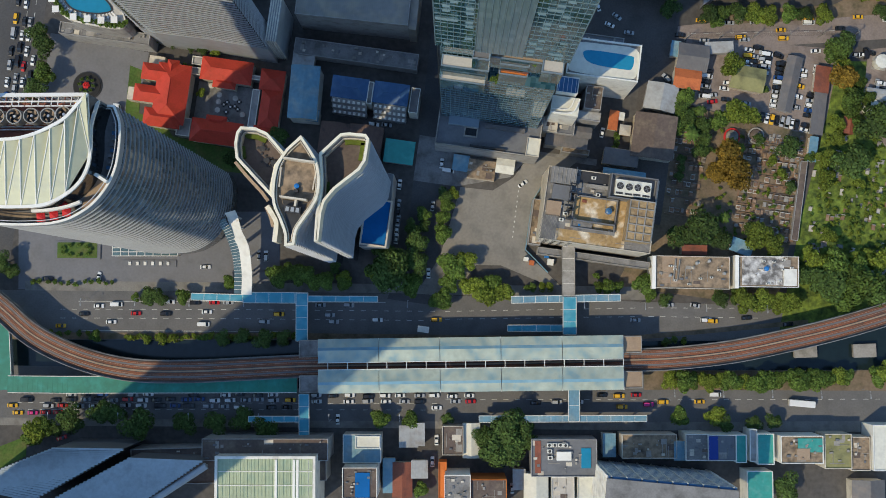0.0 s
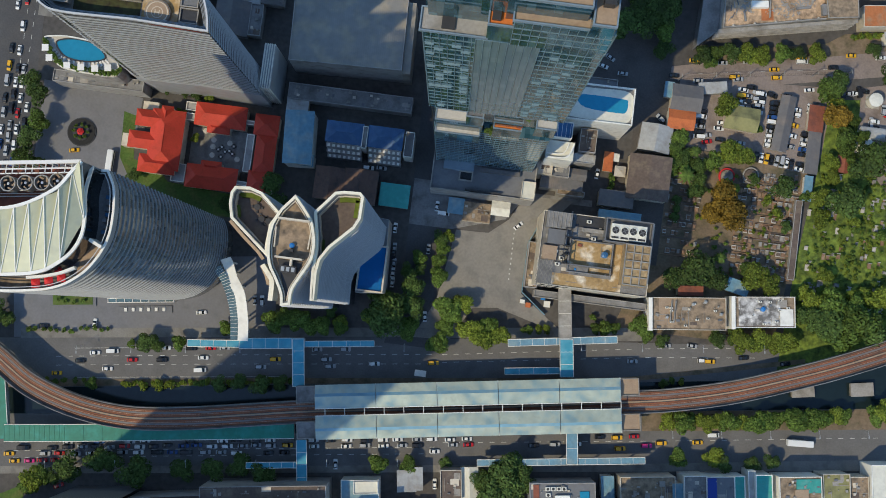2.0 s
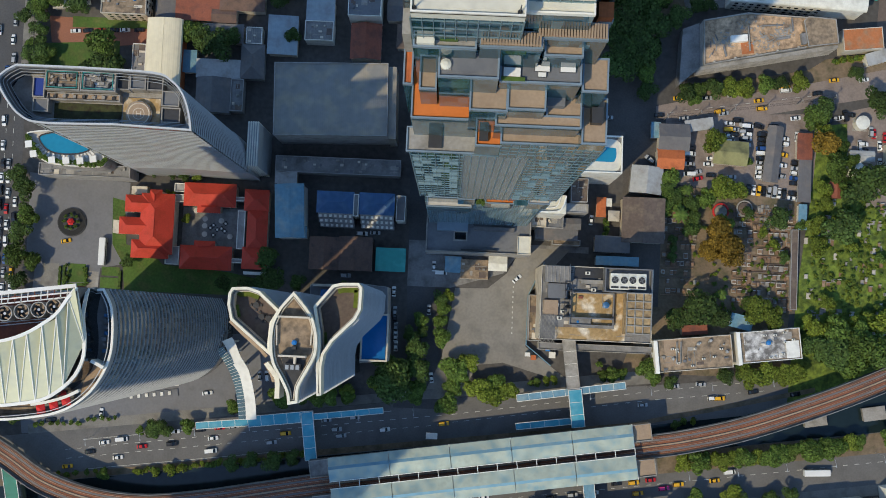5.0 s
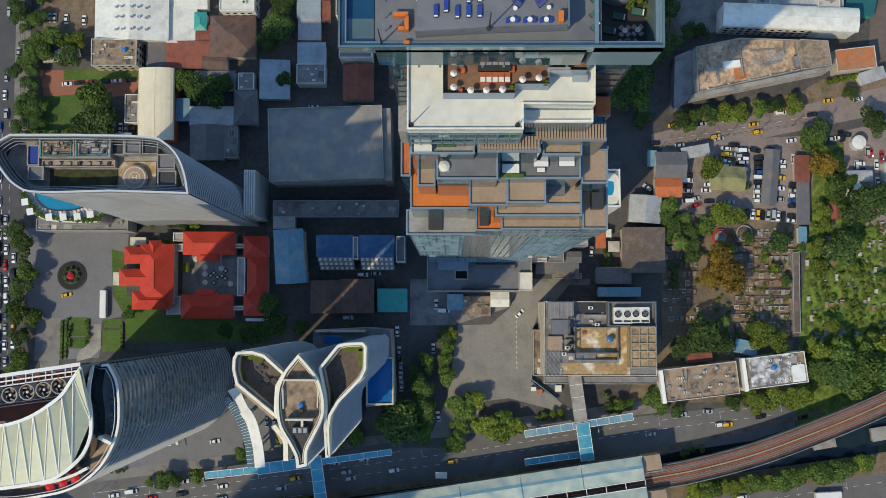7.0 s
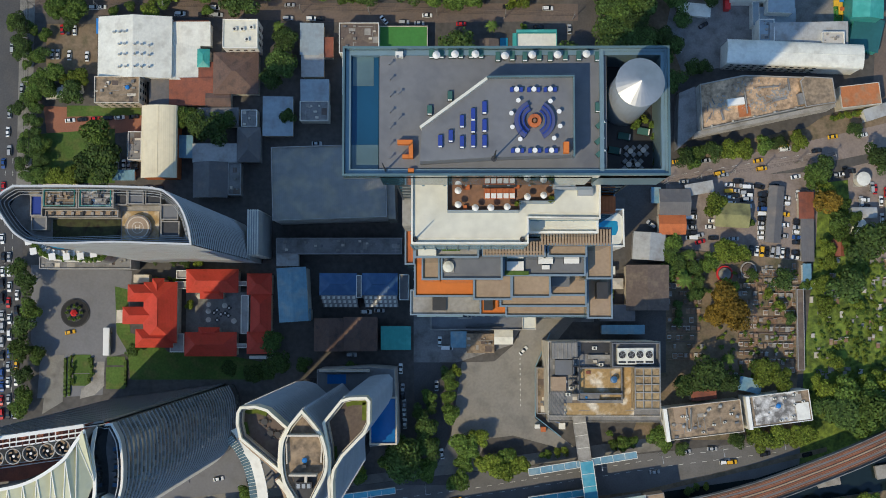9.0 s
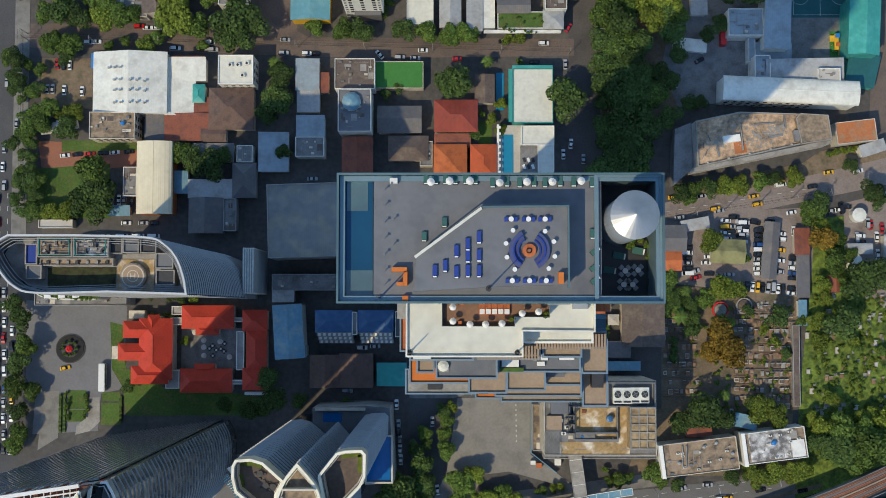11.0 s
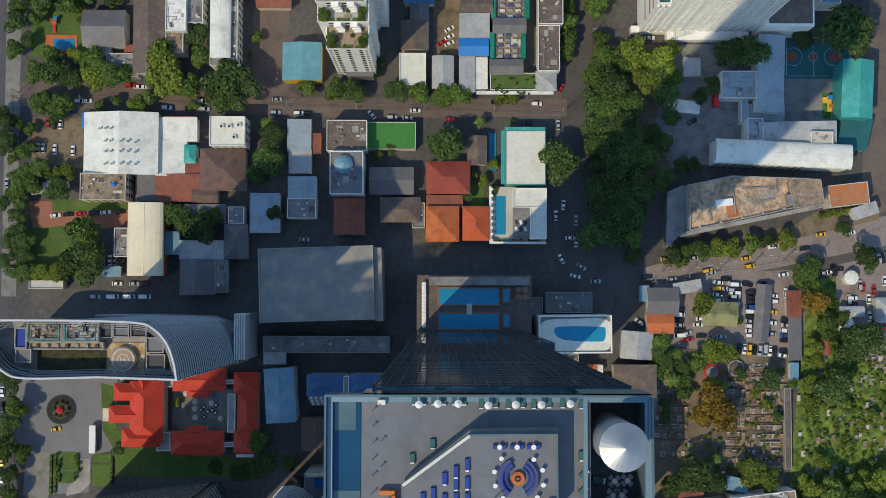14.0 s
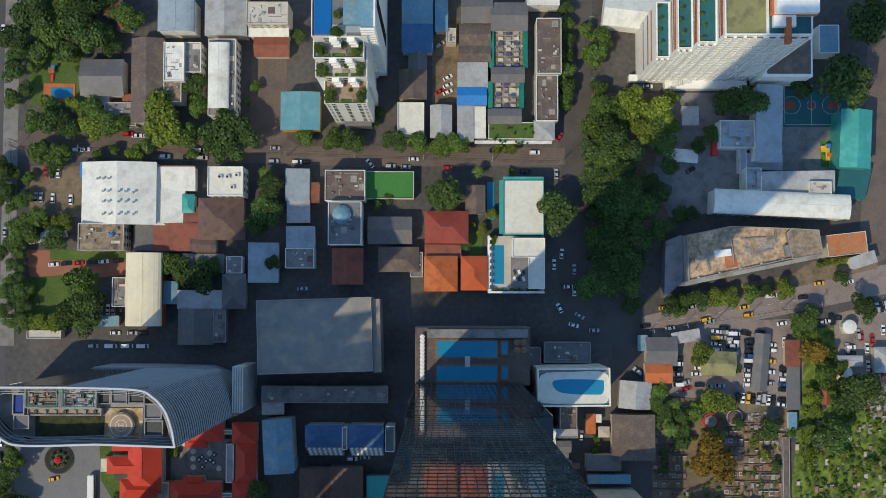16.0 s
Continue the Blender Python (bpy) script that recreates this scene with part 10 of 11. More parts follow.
tree("c", -143.7, 244.5, 6.6)
tree("c", -142.3, 234.7, 6.6)
tree("c", -134.4, 231.5, 4.1)
tree("a", -126.8, 243.5, 5.7)
tree("a", -151.7, 247.6, 6.6)
tree("a", -139.0, 237.3, 5.7)
tree("a", -174.4, 211.7, 4.1)
tree("c", -168.7, 215.6, 3.3)
tree("a", -165.4, 202.4, 4.9)
tree("a", -159.4, 208.5, 4.9)
tree("c", -159.1, 202.3, 5.7)
tree("c", -151.2, 201.1, 5.7)
tree("a", -142.1, 206.6, 5.7)
tree("d", -142.0, 201.1, 5.7)
tree("a", -134.8, 202.3, 5.7)
tree("a", -130.9, 202.0, 4.1)
tree("d", -114.8, 205.0, 8.2)
tree("d", -111.9, 199.1, 7.4)
tree("a", -105.5, 196.9, 5.7)
tree("a", -117.7, 201.1, 5.7)
tree("a", -101.0, 208.6, 4.9)
tree("c", -102.3, 217.2, 4.9)
tree("c", -90.5, 199.0, 8.2)
tree("c", -83.4, 196.7, 7.4)
tree("c", -88.3, 190.7, 6.6)
tree("c", -94.6, 195.1, 5.7)
tree("d", -125.3, 189.7, 4.1)
tree("a", -140.4, 189.9, 2.5)
tree("a", -160.6, 190.9, 4.1)
tree("a", -154.5, 190.9, 4.1)
tree("a", -167.7, 180.0, 2.5)
tree("c", -167.9, 172.6, 3.3)
tree("a", -168.6, 162.8, 4.1)
tree("c", -165.8, 159.2, 3.3)
tree("a", -170.3, 157.3, 4.1)
tree("d", -154.3, 164.1, 3.3)
tree("d", -160.7, 163.5, 2.5)
tree("c", -155.1, 155.5, 4.1)
tree("c", -71.5, 177.5, 4.9)
tree("c", -72.5, 166.5, 5.7)
tree("c", -77.4, 162.9, 4.9)
tree("c", -176.3, 184.7, 4.1)
tree("c", -176.2, 177.4, 4.1)
tree("d", -164.0, 229.1, 3.3)
tree("c", -166.4, 224.2, 3.3)
tree("d", -151.5, 229.0, 4.1)
tree("d", -150.2, 209.4, 3.3)
tree("a", -148.2, 223.1, 2.5)
tree("a", -79.5, 217.1, 2.5)
tree("s", -82.0, 211.0, 1.6)
tree("c", -176.4, 172.6, 3.3)
tree("a", -172.6, 182.5, 2.5)
tree("a", -120.6, 193.5, 3.3)
tree("a", -103.7, 189.9, 2.5)
tree("palm", -75.1, 182.9, 3.0)
tree("palm", -166.9, 224.4, 3.0)
tree("palm", -150.7, 241.7, 3.0)
tree("a", -59.4, 196.5, 4.1)
tree("a", -48.4, 195.8, 4.9)
tree("c", -40.5, 195.2, 4.9)
tree("c", -24.0, 194.7, 4.9)
tree("a", -15.5, 193.8, 4.9)
tree("a", -5.8, 193.2, 4.9)
tree("a", -0.9, 193.2, 4.9)
tree("a", 3.4, 193.7, 3.3)
tree("t", 16.2, 192.6, 2.5)
tree("d", 21.1, 193.1, 3.3)
tree("a", -30.3, 206.7, 2.5)
tree("a", -32.7, 203.0, 2.5)
tree("a", 43.2, 241.8, 3.3)
tree("c", 43.8, 235.6, 3.3)
tree("a", 43.1, 229.5, 3.3)
tree("a", 43.3, 222.5, 4.1)
tree("a", 43.0, 216.3, 4.1)
tree("a", 43.0, 211.4, 4.1)
tree("a", 51.2, 239.4, 3.3)
tree("a", 52.3, 229.5, 3.3)
tree("f", -5.2, 174.3, 7.4)
tree("c", 38.2, 166.5, 8.2)
tree("palm", 8.8, 183.0, 3.0)
tree("d", 10.1, 160.7, 2.5)
tree("d", 13.7, 156.5, 2.5)
tree("s", 21.1, 183.5, 1.6)
tree("d", 13.8, 166.8, 2.5)
tree("t", 6.5, 163.2, 1.6)
tree("c", -26.5, 172.9, 2.5)
tree("c", -31.4, 170.4, 2.5)
tree("t", 15.0, 201.4, 1.2)
tree("s", 21.2, 202.0, 1.2)
tree("t", 27.3, 201.4, 1.2)
tree("s", 16.3, 197.9, 1.2)
tree("t", 24.8, 197.9, 1.2)
tree("s", -45.3, 248.3, 1.6)
tree("a", -46.4, 239.4, 2.5)
tree("c", 43.2, 248.0, 3.3)
tree("c", -62.3, 236.7, 3.3)
tree("c", 3.4, 154.6, 2.5)
tree("a", 56.6, 235.3, 4.9)
tree("a", 54.6, 228.4, 5.7)
tree("d", 68.4, 210.4, 6.6)
tree("d", 78.1, 206.8, 6.6)
tree("d", 72.1, 199.6, 5.7)
tree("a", 57.6, 209.3, 5.7)
tree("a", 54.4, 201.9, 6.6)
tree("c", 59.8, 198.2, 6.6)
tree("a", 56.1, 187.3, 6.6)
tree("a", 63.6, 191.1, 4.9)
tree("c", 59.7, 177.5, 6.6)
tree("c", 60.8, 165.4, 6.6)
tree("c", 71.9, 170.3, 5.7)
tree("c", 75.7, 177.7, 4.9)
tree("c", 70.5, 158.2, 6.6)
tree("c", 59.6, 156.9, 6.6)
tree("c", 79.2, 160.7, 4.9)
tree("d", 83.4, 211.5, 4.1)
tree("c", 106.0, 209.3, 6.6)
tree("c", 114.5, 210.5, 6.6)
tree("a", 110.1, 198.6, 4.1)
tree("a", 116.4, 194.5, 3.3)
tree("c", 99.1, 197.4, 4.1)
tree("c", 94.4, 193.8, 3.3)
tree("c", 134.5, 217.0, 4.9)
tree("f", 148.5, 216.0, 10.7)
tree("c", 156.9, 239.7, 8.2)
tree("c", 162.5, 246.2, 6.6)
tree("a", 64.9, 205.8, 4.9)
tree("c", 64.7, 182.5, 5.7)
tree("c", 54.8, 172.7, 6.6)
tree("c", 67.1, 176.4, 5.7)
tree("a", 55.4, 215.7, 4.1)
tree("c", 86.9, 166.9, 3.3)
tree("c", 91.7, 166.9, 3.3)
tree("palm", 61.1, 186.8, 3.0)
tree("c", 82.8, 130.8, 4.1)
tree("a", 88.8, 132.4, 4.1)
tree("c", 94.3, 133.2, 4.1)
tree("d", 100.4, 134.4, 4.1)
tree("d", 107.0, 134.8, 4.1)
tree("a", 113.7, 136.0, 4.1)
tree("c", 120.6, 136.9, 3.3)
tree("d", 127.6, 137.5, 4.1)
tree("a", 86.6, 129.6, 3.3)
tree("d", 103.6, 133.2, 3.3)
tree("c", 149.8, 141.8, 3.3)
tree("c", 156.4, 132.1, 4.9)
tree("c", 159.0, 128.5, 4.1)
tree("d", 94.6, 112.7, 4.9)
tree("a", 109.7, 106.0, 1.6)
tree("a", 134.2, 123.1, 5.7)
tree("e", 137.1, 114.6, 5.7)
tree("a", 140.9, 106.2, 4.9)
tree("c", 135.7, 127.3, 4.9)
tree("d", 137.1, 118.8, 4.1)
tree("a", 142.9, 102.6, 4.1)
tree("d", 96.8, 94.2, 4.9)
tree("d", 102.8, 94.2, 4.9)
tree("a", 92.1, 90.5, 4.1)
tree("c", 119.5, 83.4, 4.9)
tree("e", 95.7, 76.4, 6.6)
tree("e", 100.4, 69.9, 6.6)
tree("d", 99.1, 79.8, 4.9)
tree("e", 95.2, 69.2, 5.7)
tree("c", 77.8, 95.2, 3.3)
tree("c", 80.2, 90.4, 3.3)
tree("palm", 85.2, 93.6, 3.0)
tree("palm", 82.2, 85.8, 3.0)
tree("a", 76.5, 85.6, 3.3)
tree("a", 78.3, 98.9, 4.1)
tree("c", 150.2, 96.8, 7.4)
tree("c", 156.2, 99.2, 7.4)
tree("c", 143.4, 81.3, 7.4)
tree("d", 135.4, 82.2, 4.1)
tree("a", 146.4, 95.4, 4.1)
tree("d", 138.2, 96.5, 3.3)
tree("d", 139.4, 90.5, 3.3)
tree("a", 149.3, 107.3, 3.3)
tree("a", 144.5, 113.4, 3.3)
tree("d", 136.5, 73.8, 4.1)
tree("a", 129.8, 82.0, 2.5)
tree("t", 115.3, 78.4, 2.5)
tree("t", 120.1, 73.6, 2.5)
tree("c", 123.6, 68.8, 2.5)
tree("c", 109.3, 85.6, 2.5)
tree("c", 52.3, 138.6, 6.6)
tree("c", 59.5, 141.0, 6.6)
tree("c", 65.6, 145.8, 6.6)
tree("c", 63.2, 150.7, 6.6)
tree("c", 55.9, 148.2, 6.6)
tree("c", 68.3, 131.4, 4.1)
tree("f", 89.2, 47.8, 7.4)
tree("c", 98.0, 45.3, 4.9)
tree("palm", 99.2, 53.7, 3.0)
tree("d", 113.3, 48.3, 5.7)
tree("d", 119.5, 45.3, 4.9)
tree("a", 111.4, 50.0, 4.1)
tree("f", 141.1, 34.8, 7.4)
tree("c", 146.7, 29.0, 8.2)
tree("a", 153.2, 33.7, 8.2)
tree("d", 137.2, 40.6, 4.9)
tree("c", 153.3, 23.7, 7.4)
tree("c", 134.7, 34.6, 4.9)
tree("d", 110.8, 22.5, 4.9)
tree("d", 117.9, 23.7, 4.9)
tree("d", 127.4, 24.6, 4.9)
tree("a", 107.6, 23.8, 3.3)
tree("d", 122.9, 22.9, 4.1)
tree("a", 72.1, 22.7, 4.9)
tree("c", 81.3, 18.9, 2.9)
tree("a", 58.6, 20.7, 3.3)
tree("a", 62.9, 21.3, 2.5)
tree("a", 55.1, 20.1, 2.5)
tree("c", 102.2, 22.0, 3.3)
tree("f", 82.4, 42.9, 4.9)
tree("d", 133.0, 44.0, 3.3)
tree("d", 140.4, 52.4, 3.3)
tree("s", 54.0, 24.7, 1.6)
tree("a", 75.3, 86.0, 4.1)
tree("a", 78.4, 92.1, 4.1)
tree("palm", 82.8, 83.6, 4.0)
tree("a", -7.4, 43.9, 3.3)
tree("a", -8.0, 37.9, 3.3)
tree("c", -8.6, 47.5, 3.3)
tree("d", -5.6, 48.7, 2.5)
tree("a", -8.0, 32.0, 4.1)
tree("a", -2.6, 21.5, 5.7)
tree("d", 3.4, 23.1, 4.1)
tree("a", -0.2, 18.4, 4.1)
tree("a", -15.8, 39.1, 3.3)
tree("c", -17.0, 28.5, 4.9)
tree("c", -16.4, 21.4, 4.9)
tree("a", -16.4, 11.8, 4.1)
tree("f", -24.1, 16.9, 7.4)
tree("d", -32.6, 12.8, 2.9)
tree("a", -42.8, 8.1, 3.3)
tree("a", -2.6, 13.0, 4.1)
tree("a", -5.0, 7.2, 4.9)
tree("d", 6.9, 13.1, 4.9)
tree("d", 11.7, 11.4, 4.9)
tree("d", 17.6, 13.2, 4.9)
tree("a", 14.1, 15.4, 4.1)
tree("t", 33.4, 17.0, 2.0)
tree("s", 30.4, 16.6, 2.0)
tree("t", 36.4, 17.4, 2.0)
tree("s", 28.0, 16.3, 1.6)
tree("c", -19.5, 33.1, 3.3)
tree("c", -14.7, 34.3, 2.5)
tree("c", -29.0, 21.4, 4.9)
tree("c", -46.0, 49.3, 3.3)
tree("c", -64.1, 51.1, 3.3)
tree("a", -58.7, 8.6, 4.9)
tree("a", -54.4, 7.4, 4.1)
tree("a", -50.1, 7.4, 4.1)
tree("d", -43.0, 10.2, 2.9)
tree("c", -46.9, 13.4, 2.5)
tree("f", -24.7, 13.9, 7.4)
tree("c", -16.4, 18.8, 4.9)
tree("c", -31.2, 15.5, 4.1)
tree("a", -16.3, 9.7, 4.1)
tree("a", -21.2, -41.2, 4.1)
tree("a", -9.1, -40.7, 4.1)
tree("c", 27.2, -37.6, 6.6)
tree("c", 31.8, -35.9, 5.7)
tree("c", 23.6, -46.5, 6.6)
tree("f", 30.7, -45.5, 6.6)
tree("c", 34.9, -40.3, 4.9)
tree("c", 18.4, -42.7, 4.1)
tree("a", -2.5, -66.2, 3.3)
tree("c", 4.4, -38.3, 2.5)
tree("c", 20.6, -41.3, 3.3)
tree("c", -115.8, -7.4, 4.1)
tree("a", -103.9, -6.3, 3.3)
tree("a", -122.2, -8.9, 2.0)
tree("c", -112.3, -7.5, 3.3)
tree("a", -135.3, -26.6, 2.5)
tree("a", -86.3, 2.3, 3.3)
tree("a", -68.9, 6.5, 4.9)
tree("a", -65.1, 8.9, 4.1)
tree("d", -151.7, -64.5, 4.9)
tree("a", -148.6, -62.9, 4.1)
tree("c", -137.9, -57.6, 5.7)
tree("c", -127.9, -53.9, 4.9)
tree("c", -64.0, -50.8, 4.9)
tree("c", -73.9, -49.2, 4.9)
tree("c", -112.5, -56.3, 6.6)
tree("c", -95.0, -54.0, 4.9)
tree("a", -154.6, -68.7, 3.3)
tree("c", -145.2, -63.1, 3.3)
tree("c", -121.9, -54.3, 4.1)
tree("c", -83.2, -52.3, 4.9)
tree("c", -70.3, -17.9, 4.1)
tree("c", -78.9, -18.0, 3.3)
tree("c", -62.7, -16.3, 3.3)
tree("c", -86.0, -19.6, 3.3)
tree("a", -148.5, -28.5, 2.5)
tree("t", -110.0, -23.6, 2.5)
tree("t", -116.1, -24.7, 2.0)
tree("t", -105.4, -22.7, 2.0)
tree("c", -171.6, -5.5, 3.3)
tree("c", -174.3, -2.2, 4.1)
tree("a", 92.6, -24.4, 4.1)
tree("d", 105.5, -22.5, 4.1)
tree("c", 110.3, -24.9, 3.3)
tree("c", 127.8, -21.2, 3.3)
tree("c", 120.9, -23.4, 3.3)
tree("c", 135.6, -44.9, 5.7)
tree("c", 140.6, 32.5, 6.6)
tree("a", 147.0, 29.7, 6.6)
tree("a", 142.0, 41.1, 6.6)
tree("a", 151.9, 38.9, 6.6)
tree("c", 158.5, 33.8, 6.6)
tree("d", 136.7, 39.2, 4.9)
tree("d", 154.0, 45.3, 4.9)
tree("d", 161.0, 45.0, 5.7)
tree("d", 159.2, 15.2, 4.1)
tree("a", 164.4, 16.5, 4.1)
tree("a", 152.4, 13.6, 3.3)
tree("t", 91.1, 4.2, 1.6)
tree("c", 84.0, 2.6, 2.0)
tree("s", 87.4, 4.3, 1.6)
tree("c", 101.7, 22.8, 3.3)
tree("a", 75.7, 19.1, 2.5)
tree_row("aad", [(84.3, -12.3), (112.8, -8.9), (156.7, 0.0)], 4.2, 4.6)
tree_row("st", [(-124.9, -25.2), (-58.8, -15.4)], 1.5, 2.4)
tree_row("st", [(-162.6, -28.0), (-133.5, -25.2)], 1.3, 3.5)
tree_row("s", [(-165.0, -9.2), (-130.6, -4.3)], 1.2, 3.0)
tree_row("ad", [(162.0, 1.1), (174.8, 4.1)], 4.4, 5)
tree_row("st", [(-127.0, 83.7), (-111.1, 84.3)], 1.2, 2.5)
tree_row("s", [(-155.5, 53.9), (-155.3, 42.5)], 0.9, 1.6)
tree_row("s", [(-148.2, 53.9), (-148.0, 43.7)], 0.9, 1.6)
tree_row("c", [(-170.7, 153.7), (-170.0, 120.5)], 3.0, 5)
tree_row("ca", [(-174.9, 187.2), (-173.5, 121.7)], 2.6, 7)
grove("ad", [(144.0, 78.5), (173.1, 85.7), (172.4, 45.1), (136.3, 45.1)], 2.0, 8)
grove("st", [(136.5, 99.9), (174.0, 92.8), (173.0, 32.8), (132.0, 32.7)], 0.8, 520)
grove("st", [(89.1, 89.0), (129.1, 89.1), (124.9, 44.7), (86.3, 44.6)], 0.9, 110)
grove("cf", [(52.7, 195.9), (74.5, 195.9), (70.6, 153.4), (52.5, 153.3)], 5.0, 14)

grove("cfc", [(76.4, 93.7), (90.6, 93.7), (90.2, 60.9), (78.2, 60.9)], 2.3, 18)
grove("cfca", [(48.0, 198.7), (66.9, 206.5), (84.6, 208.8), (84.3, 177.7), (68.6, 135.8), (55.5, 146.7)], 4.6, 30)

grove("cfca", [(-174.4, 271.2), (-127.6, 271.2), (-127.2, 237.5), (-143.6, 227.4), (-163.6, 228.5), (-173.4, 217.3)], 4.2, 34)

# ---- cars ----
car(-136.7, -14.4, 8, "white", "sedan")
car(-129.9, -12.8, 8, "white", "van")
car(-142.0, -18.2, 8, "black", "sedan")
car(-121.9, -15.2, 8, "red", "sedan")
car(-110.3, -13.7, 8, "black", "suv")
car(-131.0, -19.9, 8, "white", "sedan")
car(-150.3, -24.1, 8, "yellow", "sedan")
car(-109.6, -8.9, 8, "white", "suv")
car(-94.5, -10.8, 8, "white", "sedan")
car(-95.0, -15.7, 8, "white", "van")
car(-92.1, -6.7, 8, "red", "sedan")
car(-86.7, -5.9, 8, "silver", "sedan")
car(-99.6, -7.8, 8, "black", "suv")
car(-66.5, -7.7, 8, "yellow", "suv")
car(-71.7, -11.4, 8, "silver", "suv")
car(-138.5, -3.2, 88, "white", "sedan")
car(-158.1, -6.6, 8, "black", "sedan")
car(-77.6, 14.0, 98, "silver", "sedan")
car(-74.8, 14.1, 98, "white", "suv")
car(-151.0, -58.1, 8, "red", "sedan")
car(-145.9, -57.4, 8, "red", "sedan")
car(-161.6, -59.8, 8, "yellow", "sedan")
car(-155.8, -59.0, 8, "pink", "sedan")
car(-164.1, -57.3, 8, "yellow", "sedan")
car(-143.1, -67.0, 28, "red", "sedan")
car(-50.9, -1.9, 8, "silver", "sedan")
car(-39.9, -0.3, 8, "silver", "suv")
car(-46.8, -5.2, 8, "silver", "suv")
car(-44.9, -7.6, 8, "silver", "suv")
car(-28.1, -4.5, 8, "white", "suv")
car(-5.3, -1.2, 8, "yellow", "suv")
car(-10.9, 16.3, 98, "white", "sedan")
car(-37.8, -44.8, 98, "white", "sedan")
car(0.9, -55.8, 98, "white", "sedan")
car(1.3, -47.3, 98, "white", "sedan")
car(32.8, -61.5, 98, "silver", "sedan")
car(98.6, 13.3, 8, "white", "suv")
car(83.5, 17.1, 13, "silver", "sedan")
car(62.4, -21.1, 8, "black", "sedan")
car(69.0, -20.5, 8, "yellow", "suv")
car(75.5, -19.2, 8, "red", "sedan")
car(80.7, -22.1, 8, "pink", "suv")
car(86.2, -20.4, 8, "yellow", "suv")
car(100.2, -18.3, 8, "yellow", "sedan")
car(105.8, -14.7, 8, "white", "van")
car(70.7, -24.5, 8, "yellow", "suv")
car(130.4, 16.2, 13, "black", "sedan")
car(124.1, 22.9, 8, "white", "sedan")
car(-156.6, 63.3, 12, "yellow", "sedan")
car(-97.7, 6.5, 10, "white", "sedan")
car(20.8, 56.2, 45, "white", "sedan")
car(-11.8, 59.7, 90, "white", "sedan")
car(-13.0, 42.6, 90, "silver", "sedan")
car(-27.0, 49.2, 90, "white", "sedan")
car(-26.2, 41.4, 90, "silver", "sedan")
car(-25.6, 35.4, 90, "silver", "sedan")
car(-25.6, 31.7, 90, "white", "sedan")
car(-25.3, 27.9, 90, "white", "sedan")
car(-46.2, 54.6, 0, "silver", "suv")
car(-40.5, 71.3, 0, "white", "suv")
car(-35.4, 71.8, 0, "silver", "sedan")
car(-26.2, 39.0, 90, "black", "sedan")
car(-8.9, 57.3, 0, "white", "van")
car(93.7, 18.4, 0, "silver", "sedan")
car(101.1, 13.3, 5, "yellow", "suv")
car(71.4, 9.5, 5, "silver", "sedan")
car(114.1, 16.4, 12, "black", "sedan")
car(103.3, 45.7, 90, "silver", "sedan")
car(-181.7, 175.9, 90, "silver", "suv")
car(-176.9, 175.9, 90, "white", "suv")
car(-177.6, 159.7, 90, "silver", "sedan")
car(-182.3, 149.8, 90, "silver", "sedan")
car(-182.8, 142.4, 90, "white", "sedan")
car(-182.0, 134.9, 90, "silver", "suv")
car(-162.0, 183.4, 95, "red", "sedan")
car(-159.5, 183.0, 92, "black", "sedan")
car(-157.0, 183.0, 90, "white", "sedan")
car(-165.7, 173.4, 90, "silver", "sedan")
car(-163.6, 173.4, 90, "silver", "sedan")
car(-159.0, 173.0, 90, "white", "sedan")
car(-151.9, 172.5, 90, "white", "sedan")
car(-158.2, 146.9, 5, "white", "sedan")
car(-153.3, 147.3, 5, "black", "sedan")
car(-148.3, 147.5, 5, "red", "sedan")
car(-143.1, 147.9, 5, "black", "suv")
car(-138.6, 148.1, 5, "white", "sedan")
car(-132.9, 148.4, 5, "black", "sedan")
car(-139.4, 128.7, 90, "silver", "sedan")
car(-136.6, 129.3, 90, "white", "sedan")
car(-134.5, 129.3, 90, "silver", "sedan")
car(-131.4, 129.3, 90, "black", "sedan")
car(-165.9, 193.2, 0, "white", "sedan")
car(-146.6, 192.4, 0, "white", "sedan")
car(-105.7, 189.4, 0, "black", "suv")
car(-100.1, 189.1, 0, "silver", "suv")
car(-101.4, 189.4, 0, "silver", "suv")
car(-115.0, 189.7, 0, "white", "suv")
car(-166.6, 193.2, 0, "white", "sedan")
car(-161.1, 194.4, 0, "yellow", "sedan")
car(-149.4, 192.2, 0, "white", "suv")
car(-126.2, 197.9, 0, "white", "sedan")
car(-122.5, 197.9, 0, "white", "sedan")
car(-129.6, 198.5, 0, "red", "suv")
car(-105.8, 189.1, 0, "black", "sedan")
car(-100.3, 189.1, 0, "black", "sedan")
car(-115.4, 189.5, 0, "white", "sedan")
car(-101.6, 192.0, 0, "white", "van")
car(-71.5, 193.0, 0, "silver", "sedan")
car(-72.1, 187.7, 0, "silver", "suv")
car(-159.3, 159.9, 0, "white", "van")
car(-179.8, 240.2, 90, "white", "sedan")
car(-178.0, 178.9, 90, "black", "sedan")
car(-62.8, 187.5, 0, "white", "suv")
car(-59.5, 187.5, 0, "black", "sedan")
car(-16.8, 188.7, 0, "white", "sedan")
car(-3.3, 185.3, 0, "red", "sedan")
car(-26.0, 185.9, 0, "silver", "suv")
car(-19.9, 185.6, 0, "silver", "sedan")
car(-34.0, 187.0, 130, "white", "sedan")
car(27.3, 183.9, 0, "black", "sedan")
car(31.0, 191.4, 0, "white", "suv")
car(15.1, 192.2, 0, "black", "sedan")
